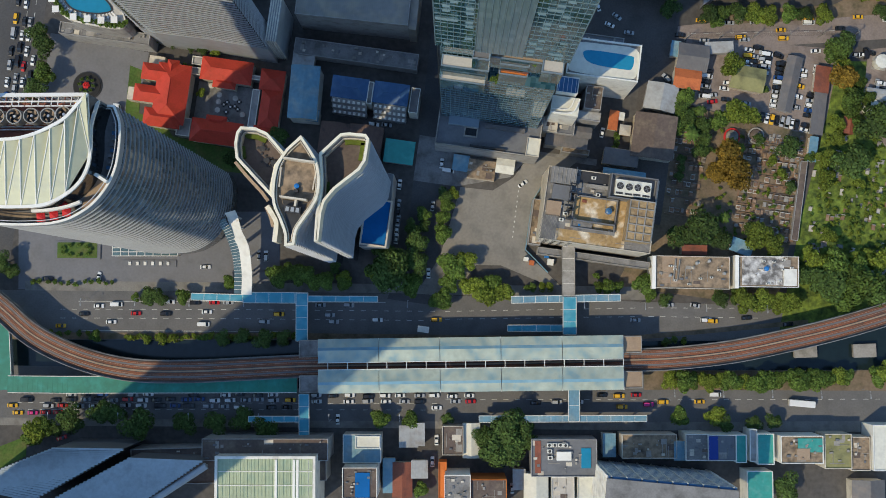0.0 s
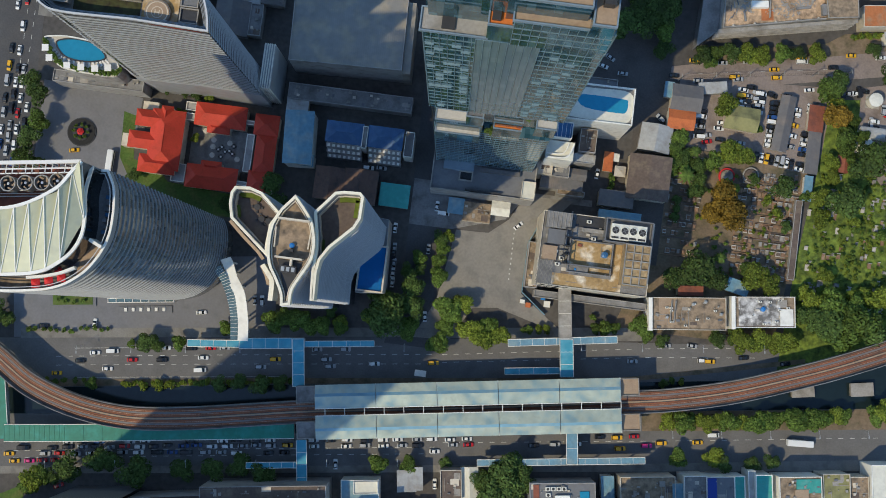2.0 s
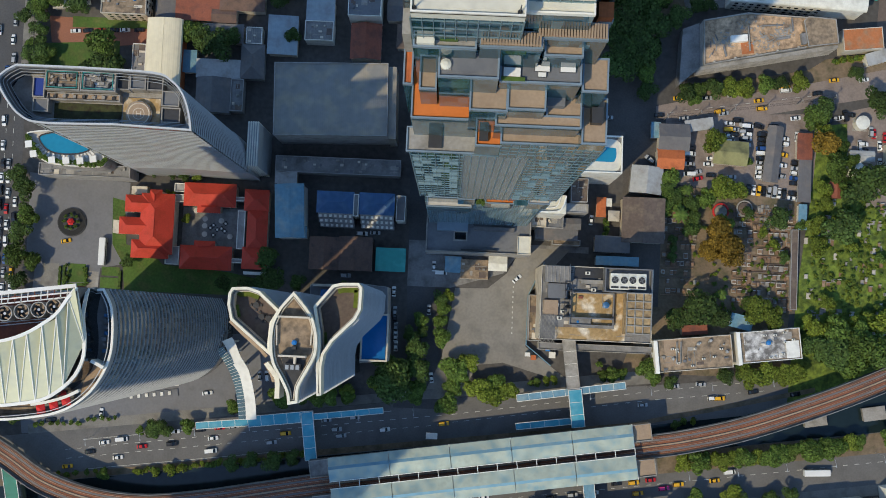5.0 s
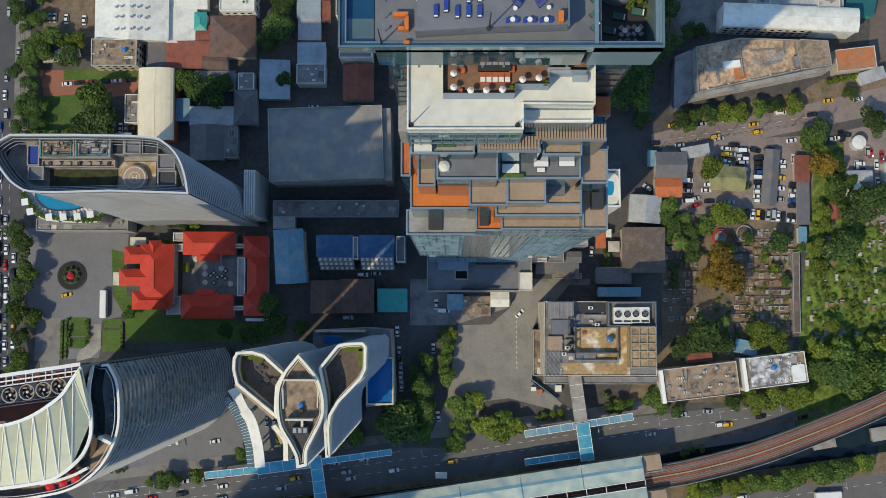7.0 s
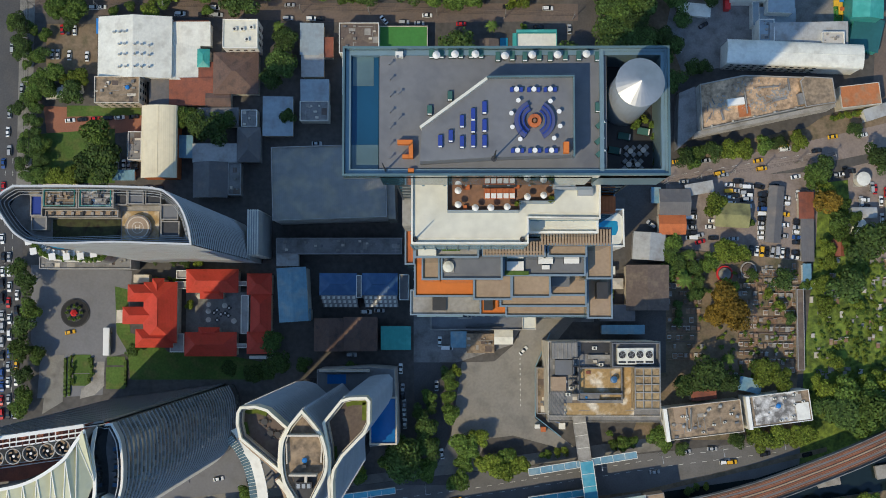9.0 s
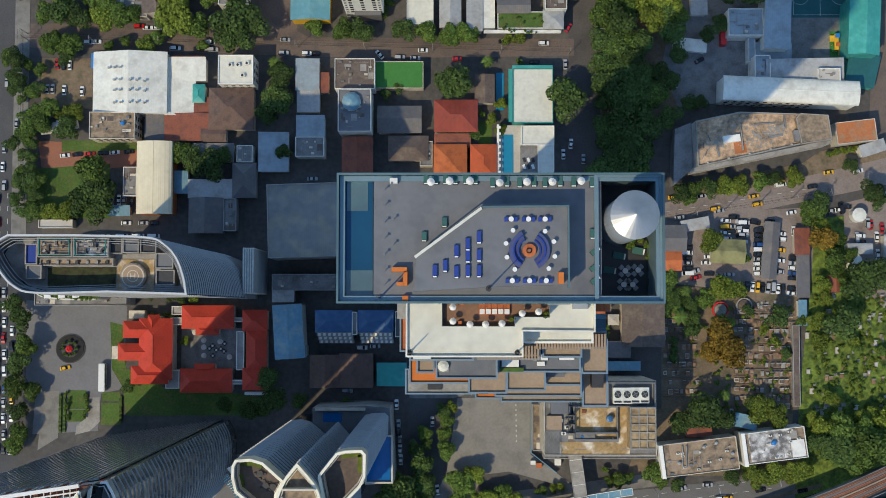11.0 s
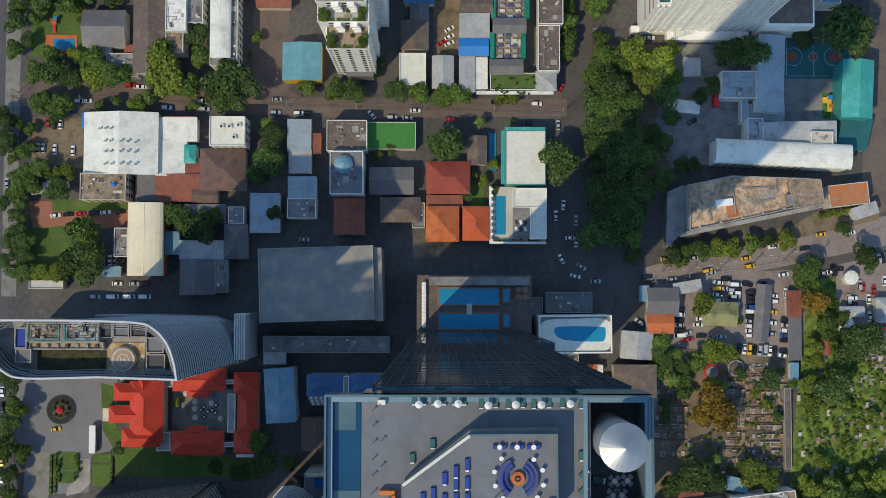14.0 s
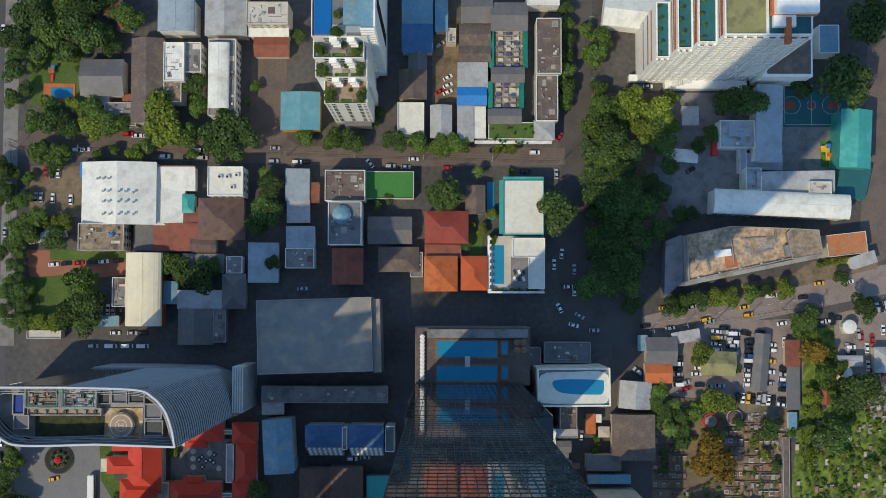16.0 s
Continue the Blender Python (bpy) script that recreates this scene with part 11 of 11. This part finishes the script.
car(40.8, 197.7, 60, "red", "sedan")
car(-3.4, 221.2, 30, "white", "sedan")
car(-3.4, 218.1, 25, "white", "sedan")
car(-3.4, 215.4, 25, "white", "sedan")
car(-6.5, 234.2, 40, "silver", "suv")
car(-6.4, 215.8, 30, "red", "sedan")
car(39.5, 183.0, 90, "silver", "sedan")
car(75.8, 217.8, 0, "white", "sedan")
car(92.4, 184.5, 30, "black", "sedan")
car(83.1, 175.6, 90, "silver", "sedan")
car(60.4, 173.1, 0, "white", "van")
car(166.2, 243.2, 90, "black", "sedan")
car(-133.6, 120.1, 0, "white", "sedan")
car(-126.9, 120.1, 0, "silver", "sedan")
car(-122.7, 120.1, 0, "black", "sedan")
car(-142.1, 115.0, 0, "silver", "suv")
car(-135.1, 115.0, 0, "white", "van")
car(-128.7, 115.0, 0, "white", "van")
car(-122.6, 115.0, 0, "white", "van")
car(-73.1, 92.7, 0, "white", "sedan")
car(40.6, 130.1, 115, "white", "sedan")
car(46.1, 123.4, -15, "white", "sedan")
car(48.5, 127.1, -30, "silver", "sedan")
car(38.5, 147.2, 90, "white", "sedan")
car(41.5, 151.4, 85, "white", "sedan")
car(46.4, 145.3, 90, "silver", "sedan")
car(46.4, 136.8, 90, "white", "sedan")
car(-60.3, 137.6, 0, "silver", "sedan")
car(47.9, 138.4, 0, "silver", "suv")
car(44.3, 138.4, 0, "white", "sedan")
car(48.9, 80.5, 85, "white", "sedan")
car(142.6, 140.0, 8, "yellow", "sedan")
car(81.5, 130.2, 5, "yellow", "sedan")
car(123.6, 135.1, 8, "white", "van")
car(113.2, 130.6, 10, "yellow", "sedan")
car(97.9, 125.6, 10, "yellow", "suv")
car(136.2, 134.5, 8, "black", "sedan")
car(154.2, 140.6, 10, "white", "sedan")
car(74.2, 123.2, 5, "black", "sedan")
car(54.1, 121.4, 0, "silver", "sedan")
car(71.0, 105.5, 140, "silver", "suv")
car(127.8, 124.2, 10, "white", "sedan")
car(128.5, 116.9, 90, "white", "sedan")
car(95.3, 106.8, 0, "white", "sedan")
car(94.1, 104.5, 0, "white", "sedan")
car(104.0, 118.7, 0, "silver", "sedan")
car(103.9, 116.8, 0, "black", "sedan")
car(103.2, 99.9, 0, "silver", "sedan")
car(95.3, 100.2, 0, "black", "sedan")
car(100.1, 99.6, 0, "silver", "sedan")
car(158.7, 119.3, 90, "red", "sedan")
car(163.0, 118.1, 90, "red", "sedan")
car(160.9, 114.7, 90, "white", "sedan")
car(154.4, 115.0, 0, "white", "suv")
car(154.7, 112.7, 0, "black", "sedan")
car(161.2, 107.8, 90, "white", "sedan")
car(164.4, 106.0, 0, "red", "suv")
car(143.6, 124.8, 0, "silver", "sedan")
car(149.1, 126.4, 0, "black", "suv")
car(146.6, 125.2, 0, "white", "sedan")
car(164.0, 103.6, 0, "silver", "suv")
car(105.2, 122.3, 0, "black", "suv")
car(119.2, 120.7, 0, "black", "sedan")
car(157.5, 120.0, 90, "silver", "suv")
car(167.3, 121.8, 90, "white", "sedan")
car(165.6, 130.3, 90, "silver", "sedan")

def row(pts, gap, fill, hues=HUES):
    (x0, y0), (x1, y1) = pts
    lane(x0, y0, x1, y1, gap, fill, hues)


def rank(pts, n, fill=0.95):
    (x0, y0), (x1, y1) = pts
    parked(x0, y0, x1, y1, n, 90, fill)


row([(-162.0, -54.7), (-55.2, -39.7)], 5.6, 0.9)
row([(-160.4, -56.7), (-54.8, -42.3)], 6.2, 0.8)
row([(-145.5, -50.4), (-55.5, -37.8)], 6.0, 0.7)
row([(-50.6, -37.4), (21.1, -27.2)], 6.2, 0.8)
row([(-50.2, -39.7), (28.6, -28.5)], 6.2, 0.75)
row([(-43.9, -41.0), (19.4, -32.6)], 7.5, 0.5)
row([(33.4, -28.2), (58.4, -24.1)], 6.5, 0.8)
row([(-183.8, 95.9), (-183.0, 28.0)], 5.6, 0.92)
row([(-181.1, 95.9), (-180.3, 28.0)], 5.8, 0.85)
row([(-177.8, 81.3), (-177.4, 28.0)], 6.4, 0.8)
row([(-187.0, 95.9), (-185.9, 28.0)], 6.0, 0.8)
row([(-189.5, 195.3), (-187.2, 96.2)], 9, 0.5)
row([(-184.6, 133.0), (-183.8, 96.2)], 8, 0.7)
rank([(86.6, 111.4), (86.7, 99.3)], 6)
rank([(109.0, 121.0), (108.7, 113.0)], 5)
rank([(113.7, 121.5), (112.7, 116.9)], 2, 0.3)
rank([(115.1, 118.1), (114.4, 99.3)], 10)
rank([(123.6, 116.9), (122.4, 99.9)], 8, 0.7)
rank([(109.1, 95.3), (127.0, 93.9)], 9)
rank([(128.7, 107.2), (127.3, 91.5)], 8, 0.9)
rank([(89.2, 102.3), (90.4, 97.5)], 2)
rank([(161.0, 129.7), (175.9, 132.1)], 9)
rank([(150.1, 114.5), (156.2, 114.5)], 1)
rank([(138.1, 124.4), (150.3, 126.4)], 2)
rank([(157.0, 104.8), (169.4, 104.8)], 3, 0.6)
rank([(102.0, 122.2), (101.8, 112.7)], 4)
rank([(107.7, 122.2), (108.0, 111.1)], 4)
row([(77.2, 128.3), (138.2, 138.8)], 9, 0.55, ["yellow", "white", "yellow", "silver", "orange"])
row([(77.2, 121.4), (121.1, 128.4)], 12, 0.5)


# ---- graves ----
bm = bmesh.new()
box(bm, -0.55, 0.55, -1.0, 1.0, 0, 0.45)
bm_brown = bm.copy()
GRAVE_BASE = mesh_of("slab", bm, "concrete")
GRAVE_BROWN = mesh_of("slab", bm_brown, "tomb brown")
bm = bmesh.new()
box(bm, -0.6, 0.6, 0.75, 1.0, 0.4, 1.3)
GRAVE_STONE = mesh_of("headstone", bm, "grey concrete")
bm = bmesh.new()
box(bm, -0.7, 0.7, -1.3, 1.15, 0, 0.18)
GRAVE_KERB = mesh_of("kerb", bm, "grey concrete")
BURY = random.Random(8)


def grave(x, y, rot, k, words):
    t = thing("grave", words, "grave", x, y, 0.06, rot, "graves in the cemetery")
    t.scale = (k, k, k)
    part("slab", GRAVE_BROWN if "old" in words and BURY.random() < 0.65 else GRAVE_BASE, None, t)
    part("headstone", GRAVE_STONE, None, t)
    part("kerb", GRAVE_KERB, None, t)


def graves(pts, rows, cols, fill, words, jitter=0.5):
    a, b, c = (Vector(p) for p in pts)
    for i in range(rows):
        for j in range(cols):
            if BURY.random() < fill:
                p = a + (b - a) * ((j + 0.5) / cols) + (c - b) * ((i + 0.5) / rows)
                grave(p.x + BURY.uniform(-jitter, jitter), p.y + BURY.uniform(-jitter, jitter), BURY.choice((0, 90, 90, 180)) + BURY.uniform(-5, 5), BURY.uniform(0.55, 1.0), words)


graves([(113.0, 89.8), (128.0, 89.8), (127.0, 80.0)], 4, 8, 0.7, "old grey stone grave with a low headstone")
graves([(134.7, 81.3), (162.5, 82.5), (160.5, 45.1)], 10, 7, 0.32, "white stone grave in rough grass", 1.5)
graves([(137.9, 87.8), (169.5, 90.2), (168.8, 49.3)], 7, 6, 0.28, "white stone grave in rough grass", 1.5)
bm = bmesh.new()
for x0, x1, y0, y1 in ((104.5, 110.6, 50.0, 86.0), (112.4, 127.0, 49.0, 88.0), (77.0, 89.5, 54.0, 92.0)):
    y = y1
    while y > y0:
        x = x0
        while x < x1:
            w, d = BURY.uniform(1.1, 1.9), BURY.uniform(1.5, 2.2)
            if BURY.random() < 0.82:
                pale = BURY.choice((0, 0, 1, 1, 1, 2, 3))
                box(bm, x, x + w, y - d, y, 0.06, 0.4 + 0.4 * BURY.random(), pale)
                box(bm, x + 0.2, x + w - 0.2, y - d + 0.3, y - 0.4, 0.3, 0.85 + 0.3 * BURY.random(), BURY.choice((0, 1, 1, 3)))
                if BURY.random() < 0.6:
                    box(bm, x + 0.1, x + w - 0.1, y - 0.35, y - 0.1, 0.3, 1.5, BURY.choice((0, 2, 2)))
            x += w + BURY.uniform(0.15, 0.7)
        if BURY.random() < 0.6:
            box(bm, x0, x1, y - 2.75, y - 2.5, 0.05, 0.7, BURY.choice((1, 3)))
        y -= BURY.uniform(2.9, 3.6)
crowd = new("old_graves", mesh_of("old_graves", bm, "concrete", "tomb brown", "deck stone", "brown roof felt"))
tagged(crowd, "crowded rows of weathered brown and pale stone graves", "graves", kind="stuff")
bm = bmesh.new()
for k in range(70):
    x, y = BURY.uniform(133.0, 172.0), BURY.uniform(40.0, 92.0)
    w, d, h = BURY.uniform(0.4, 0.8), BURY.uniform(0.7, 1.3), BURY.uniform(0.3, 0.8)
    box(bm, x - w, x + w, y - d, y + d, 0.08, h, BURY.choice((0, 1, 2)))
    box(bm, x - w, x + w, y + d - 0.3, y + d, h, h + 0.7, BURY.choice((0, 2)))
stones = new("grass_graves", mesh_of("grass_graves", bm, "concrete", "tomb brown", "deck stone"))
tagged(stones, "scattered pale and brown gravestones in rough grass", "graves", kind="stuff")
for q5, k in (((99.4, 86.1, 7.8, 6.1, 0), 0), ((108.6, 87.6, 4.7, 6.1, 0), 1)):
    t = thing("tomb", "large round stone tomb" if k else "large tomb with a red wall", "tomb", q5[0], q5[1], 0)
    bm = bmesh.new()
    tube(bm, (0, 0, 0), (0, 0, 1.6), q5[3] / 2.2, 16, q5[3] / 2.6)
    tube(bm, (0, 0, 1.6), (0, 0, 2.2), q5[3] / 2.8, 16, 0.8)
    part("mound", bm, "brown roof felt" if k else "concrete", t)
    bm = bmesh.new()
    ring(bm, [(q5[3] / 1.9 * math.cos(i * math.tau / 16), q5[3] / 1.9 * math.sin(i * math.tau / 16)) for i in range(16)], 0.5, 0, 1.4)
    part("wall", bm, "concrete" if k else "sign red", t)
for q5 in ((118.9, 68.6, 0.7, 37.5, -0.0), (125.4, 68.0, 0.7, 36.3, -0.0), (120.8, 83.7, 18.2, 0.6, -2.3), (120.6, 73.3, 18.1, 0.5, -1.9), (120.4, 63.1, 18.1, 0.6, -1.9), (120.4, 58.2, 18.1, 0.5, -1.9), (104.9, 74.0, 0.7, 29.1, -0.0), (111.3, 68.0, 1.5, 41.1, -0.0), (121.1, 68.7, 16.9, 1.0, -2.0), (122.5, 78.9, 14.5, 1.0, -3.8)):
    t = thing("grave_path", "narrow raised path between the graves", "path", q5[0], q5[1], 0.06, q5[4])
    bm = bmesh.new()
    box(bm, -q5[2] / 2, q5[2] / 2, -q5[3] / 2, q5[3] / 2, 0, 0.12)
    part("slab", bm, "tomb brown", t)

# ---- plaza, markings, lamps and wires ----
bed = thing("planter_bed", "square planted bed with a stone kerb on the plaza", "planter", -148.5, 6.0, 0.1, 8)
for nm, k, z, m in (("kerb", 1.0, 0.6, "hotel wall"), ("bed", 0.86, 0.7, "lawn")):
    x, y, w, d, r = -148.4, 6.0, 18.2, 7.1, 8.0
    bm = bmesh.new()
    box(bm, -w / 2 * k, w / 2 * k, -d / 2 * k, d / 2 * k, 0, z)
    part(nm, bm, m, bed)
for k in range(9):
    m = bed.matrix_basis @ Vector((5.5 * math.cos(k * 0.7), 2.2 * math.sin(k * 0.7), 0))
    tree("s", m.x, m.y, 1.0, 0.7)
GX, GY, GW, GD, GR = -121.2, 9.8, 25.4, 4.7, 8.0
perg = thing("glass_canopy", "white framed glass canopy grid standing on the plaza", "canopy", GX, GY, 0.1, GR)
bm = bmesh.new()
box(bm, -GW / 2, GW / 2, -GD / 2, GD / 2, 3.9, 3.95)
part("glass", bm, "pale glass", perg)
for k in range(9):
    bm = bmesh.new()
    box(bm, -0.12, 0.12, -GD / 2, GD / 2, 3.95, 4.25)
    part("bar", bm, "white paint", perg, at=pose(-GW / 2 + k * GW / 8, 0, 0))
    if k % 2 == 0:
        for s in (-1, 1):
            bm = bmesh.new()
            tube(bm, (0, 0, 0), (0, 0, 3.9), 0.12, 6)
            part("post", bm, "white paint", perg, at=pose(-GW / 2 + k * GW / 8, s * (GD / 2 - 0.2), 0))
for k in range(4):
    bm = bmesh.new()
    box(bm, -GW / 2 - 0.2, GW / 2 + (0.2 if k < 3 else 5.0), -0.13, 0.13, 3.97, 4.3)
    part("beam", bm, "white paint", perg, at=pose(0, -GD / 2 + k * GD / 3, 0))
SGX, SGY = -119.7, 4.8
sign = thing("ground_sign", "low sign block with pale bars on the plaza", "sign", SGX, SGY, 0.1, 8)
bm = bmesh.new()
box(bm, -10.6, 10.6, -1.3, 1.3, 0, 0.5)
part("base", bm, "hotel wall", sign)
for k in range(6):
    bm = bmesh.new()
    box(bm, -0.55, 0.55, -0.7, 0.7, 0.5, 0.95)
    part("bar", bm, "white paint", sign, at=pose(-7.6 + k * 3.0, 0, 0))
MARK = bmesh.new()


def dashes(pts, ln=2.0, gap=4.5, wide=0.16, z=0.075):
    for a, b in zip(pts, pts[1:]):
        a, b = Vector(a), Vector(b)
        n = int((b - a).length / gap)
        u = (b - a).normalized()
        for k in range(n):
            p = a + u * (k + 0.2) * gap
            strip(MARK, [tuple(p), tuple(p + u * ln)], wide, z, z + 0.02)


dashes([(-152.6, -17.9), (-85.0, -8.5), (-3.5, 2.3)], z=0.09)
dashes([(-152.1, -21.3), (-84.5, -12.0), (-3.0, -1.3)], z=0.09)
dashes([(-3.2, 2.3), (75.0, 14.8), (128.1, 22.1)], z=0.09)
dashes([(-2.8, -0.7), (75.5, 11.5), (123.0, 17.5)], z=0.09)
dashes([(-163.8, -56.2), (1.5, -33.1)], z=0.09)
dashes([(-163.3, -58.8), (1.9, -35.6)], z=0.09)
dashes([(1.6, -31.4), (90.8, -19.0), (171.7, -7.2)], z=0.09)
dashes([(-153.1, -14.8), (-3.9, 5.7)], 40, 40.2, 0.14, 0.09)
dashes([(-151.3, -26.0), (-61.3, -13.9)], 40, 40.2, 0.14, 0.09)
dashes([(19.5, 53.8), (19.7, 32.0)], 0.7, 2.0, 0.35, 0.2)
dashes([(77.4, 124.3), (121.4, 131.4), (138.5, 134.2)], 2.0, 5.0, 0.15, 0.09)
dashes([(-183.8, 133.0), (-182.2, 27.9)], 2.0, 5.0, 0.15, 0.09)
dashes([(-180.8, 132.9), (-179.2, 27.9)], 2.0, 5.0, 0.15, 0.09)
CXA, CYA, CWA, CDA, CRA = 140.6, 210.5, 21.9, 16.1, 0
for pts in (rect(CXA, CYA, CWA - 0.6, CDA - 0.6),):
    ring(MARK, pts, 0.12, 0.1, 0.13)
strip(MARK, [(CXA, CYA - CDA / 2), (CXA, CYA + CDA / 2)], 0.12, 0.1, 0.13)
for e, r in ((0, 1.8), (-0.36, 3.6), (0.36, 3.6)):
    ring(MARK, [(CXA + e * CWA + r * math.cos(i * math.tau / 28), CYA + r * math.sin(i * math.tau / 28)) for i in range(28)], 0.12, 0.1, 0.13)
marks = new("road_markings", mesh_of("road_markings", MARK, "road paint"))
tagged(marks, "worn white painted lines on roads and courts", "road markings", kind="stuff")
for e in (-0.4, 0, 0.4):
    flat("pavement_court_key", rect(CXA + e * CWA, CYA, 4.2 if e else 2.6, 3.4 if e else 2.6), "rust tile", "faded red key of the ball court", "pavement", 0.095, 0.01)
for (u, v), q6, m in (([(145.1, 192.9)][0], (-1.5, 1.5, -1.2, 1.2, 1.4, 1.7), "yellow paint"), ([(148.1, 188.0)][0], (-1.0, 1.0, -2.4, 2.4, 0.8, 1.1), "yellow paint"), ([(147.5, 190.5)][0], (-1.6, 1.6, -0.8, 0.8, 1.9, 2.2), "orange tile"), ([(145.3, 189.0)][0], (-0.8, 0.8, -1.5, 1.5, 1.0, 1.3), "court green")):
    s = thing("play_frame", "bright coloured climbing frame in the school yard", "climbing frame", u, v, 0.07, 0, "play frames in the school yard")
    bm = bmesh.new()
    box(bm, *q6)
    part("platform", bm, m, s)
    for a in q6[:2]:
        for b in q6[2:4]:
            bm = bmesh.new()
            tube(bm, (a * 0.9, b * 0.9, 0), (a * 0.9, b * 0.9, q6[5] + 0.8), 0.08)
            part("post", bm, "yellow paint", s)


def street_lamp(x, y, rot):
    s = thing("street_lamp", "tall grey street lamp with a single arm", "street lamp", x, y, 0.06, rot, "street lamps along the roads")
    bm = bmesh.new()
    tube(bm, (0, 0, 0), (0, 0, 9), 0.11, 6, 0.07)
    part("pole", bm, "steel", s)
    bm = bmesh.new()
    tube(bm, (0, 0, 9), (2.2, 0, 9.4), 0.06, 5)
    part("arm", bm, "steel", s)
    bm = bmesh.new()
    box(bm, 2.0, 2.9, -0.16, 0.16, 9.3, 9.5)
    part("head", bm, "hotel panel", s)


for line, turn, n in (([(-151.9, -13.5), (-6.9, 6.1)], -82, 7), ([(38.2, 12.6), (130.8, 23.3)], -82, 4), ([(79.1, -15.9), (171.2, -3.6)], -82, 5), ([(-160.0, -61.4), (-0.4, -39.7)], 98, 6)):
    for k in range(n):
        p = along(line, (k + 0.5) / n)
        street_lamp(p.x, p.y, turn)


def utility_poles(line, n, rot):
    """Concrete poles along a lane, with the bundle of cables between them."""
    pts = [along(line, k / (n - 1)) for k in range(n)]
    for p in pts:
        s = thing("utility_pole", "concrete utility pole with a crossarm and cables", "utility pole", p.x, p.y, 0.05, rot, "utility poles along the lanes")
        bm = bmesh.new()
        tube(bm, (0, 0, 0), (0, 0, 9.5), 0.17, 6, 0.11)
        part("pole", bm, "concrete", s)
        bm = bmesh.new()
        box(bm, -0.08, 0.08, -1.0, 1.0, 8.9, 9.05)
        part("crossarm", bm, "concrete", s)
    bm = bmesh.new()
    side = Vector((-math.sin(radians(rot)), math.cos(radians(rot))))
    for a, b in zip(pts, pts[1:]):
        for e, z in ((-0.9, 9.1), (0, 9.1), (0.9, 9.1), (0.2, 6.6), (-0.2, 6.4)):
            prev = None
            for k in range(7):
                f = k / 6
                q = a.lerp(b, f) + side * e
                c = Vector((q.x, q.y, z - 1.6 * f * (1 - f)))
                if prev:
                    tube(bm, prev, c, 0.035, 3)
                prev = c
    cab = new("cables", mesh_of("cables", bm, "rubber"))
    tagged(cab, "black cables slung between utility poles", "cables", kind="stuff")


utility_poles([(76.1, 121.4), (140.9, 131.7)], 6, 12)
utility_poles([(-173.7, 193.0), (40.8, 187.1)], 9, 0)
utility_poles([(52.6, 243.5), (54.0, 146.9)], 5, 90)
utility_poles([(-173.9, 195.6), (-172.0, 125.8)], 5, 90)
CO_X, CO_Y = 139.0, -13.4
coach2 = thing("coach", "long white coach on the shaded road", "coach", CO_X, CO_Y, 0.1, 3)
bm = bmesh.new()
box(bm, -5.0, 5.0, -1.25, 1.25, 0.5, 3.1)
bmesh.ops.bevel(bm, geom=bm.edges[:], offset=0.18, segments=2, affect="EDGES")
part("body", bm, "car white", coach2)
bm = bmesh.new()
box(bm, -4.7, 4.9, -1.27, 1.27, 1.6, 2.5)
part("window", bm, "dark glass", coach2)
for sx in (-3.2, 3.0):
    for sy in (-1.1, 1.1):
        part("wheel", TYRE, None, coach2, at=pose(sx, sy, 0.4) @ Matrix.Diagonal((1.25, 1.4, 1.25, 1)))


join_trees()
# ---- the patterns for copies are not part of the place ----
for src in [v[0] for v in TREES.values()] + list(CARS.values()):
    for o in [*src.children_recursive, src]:
        bpy.data.objects.remove(o)
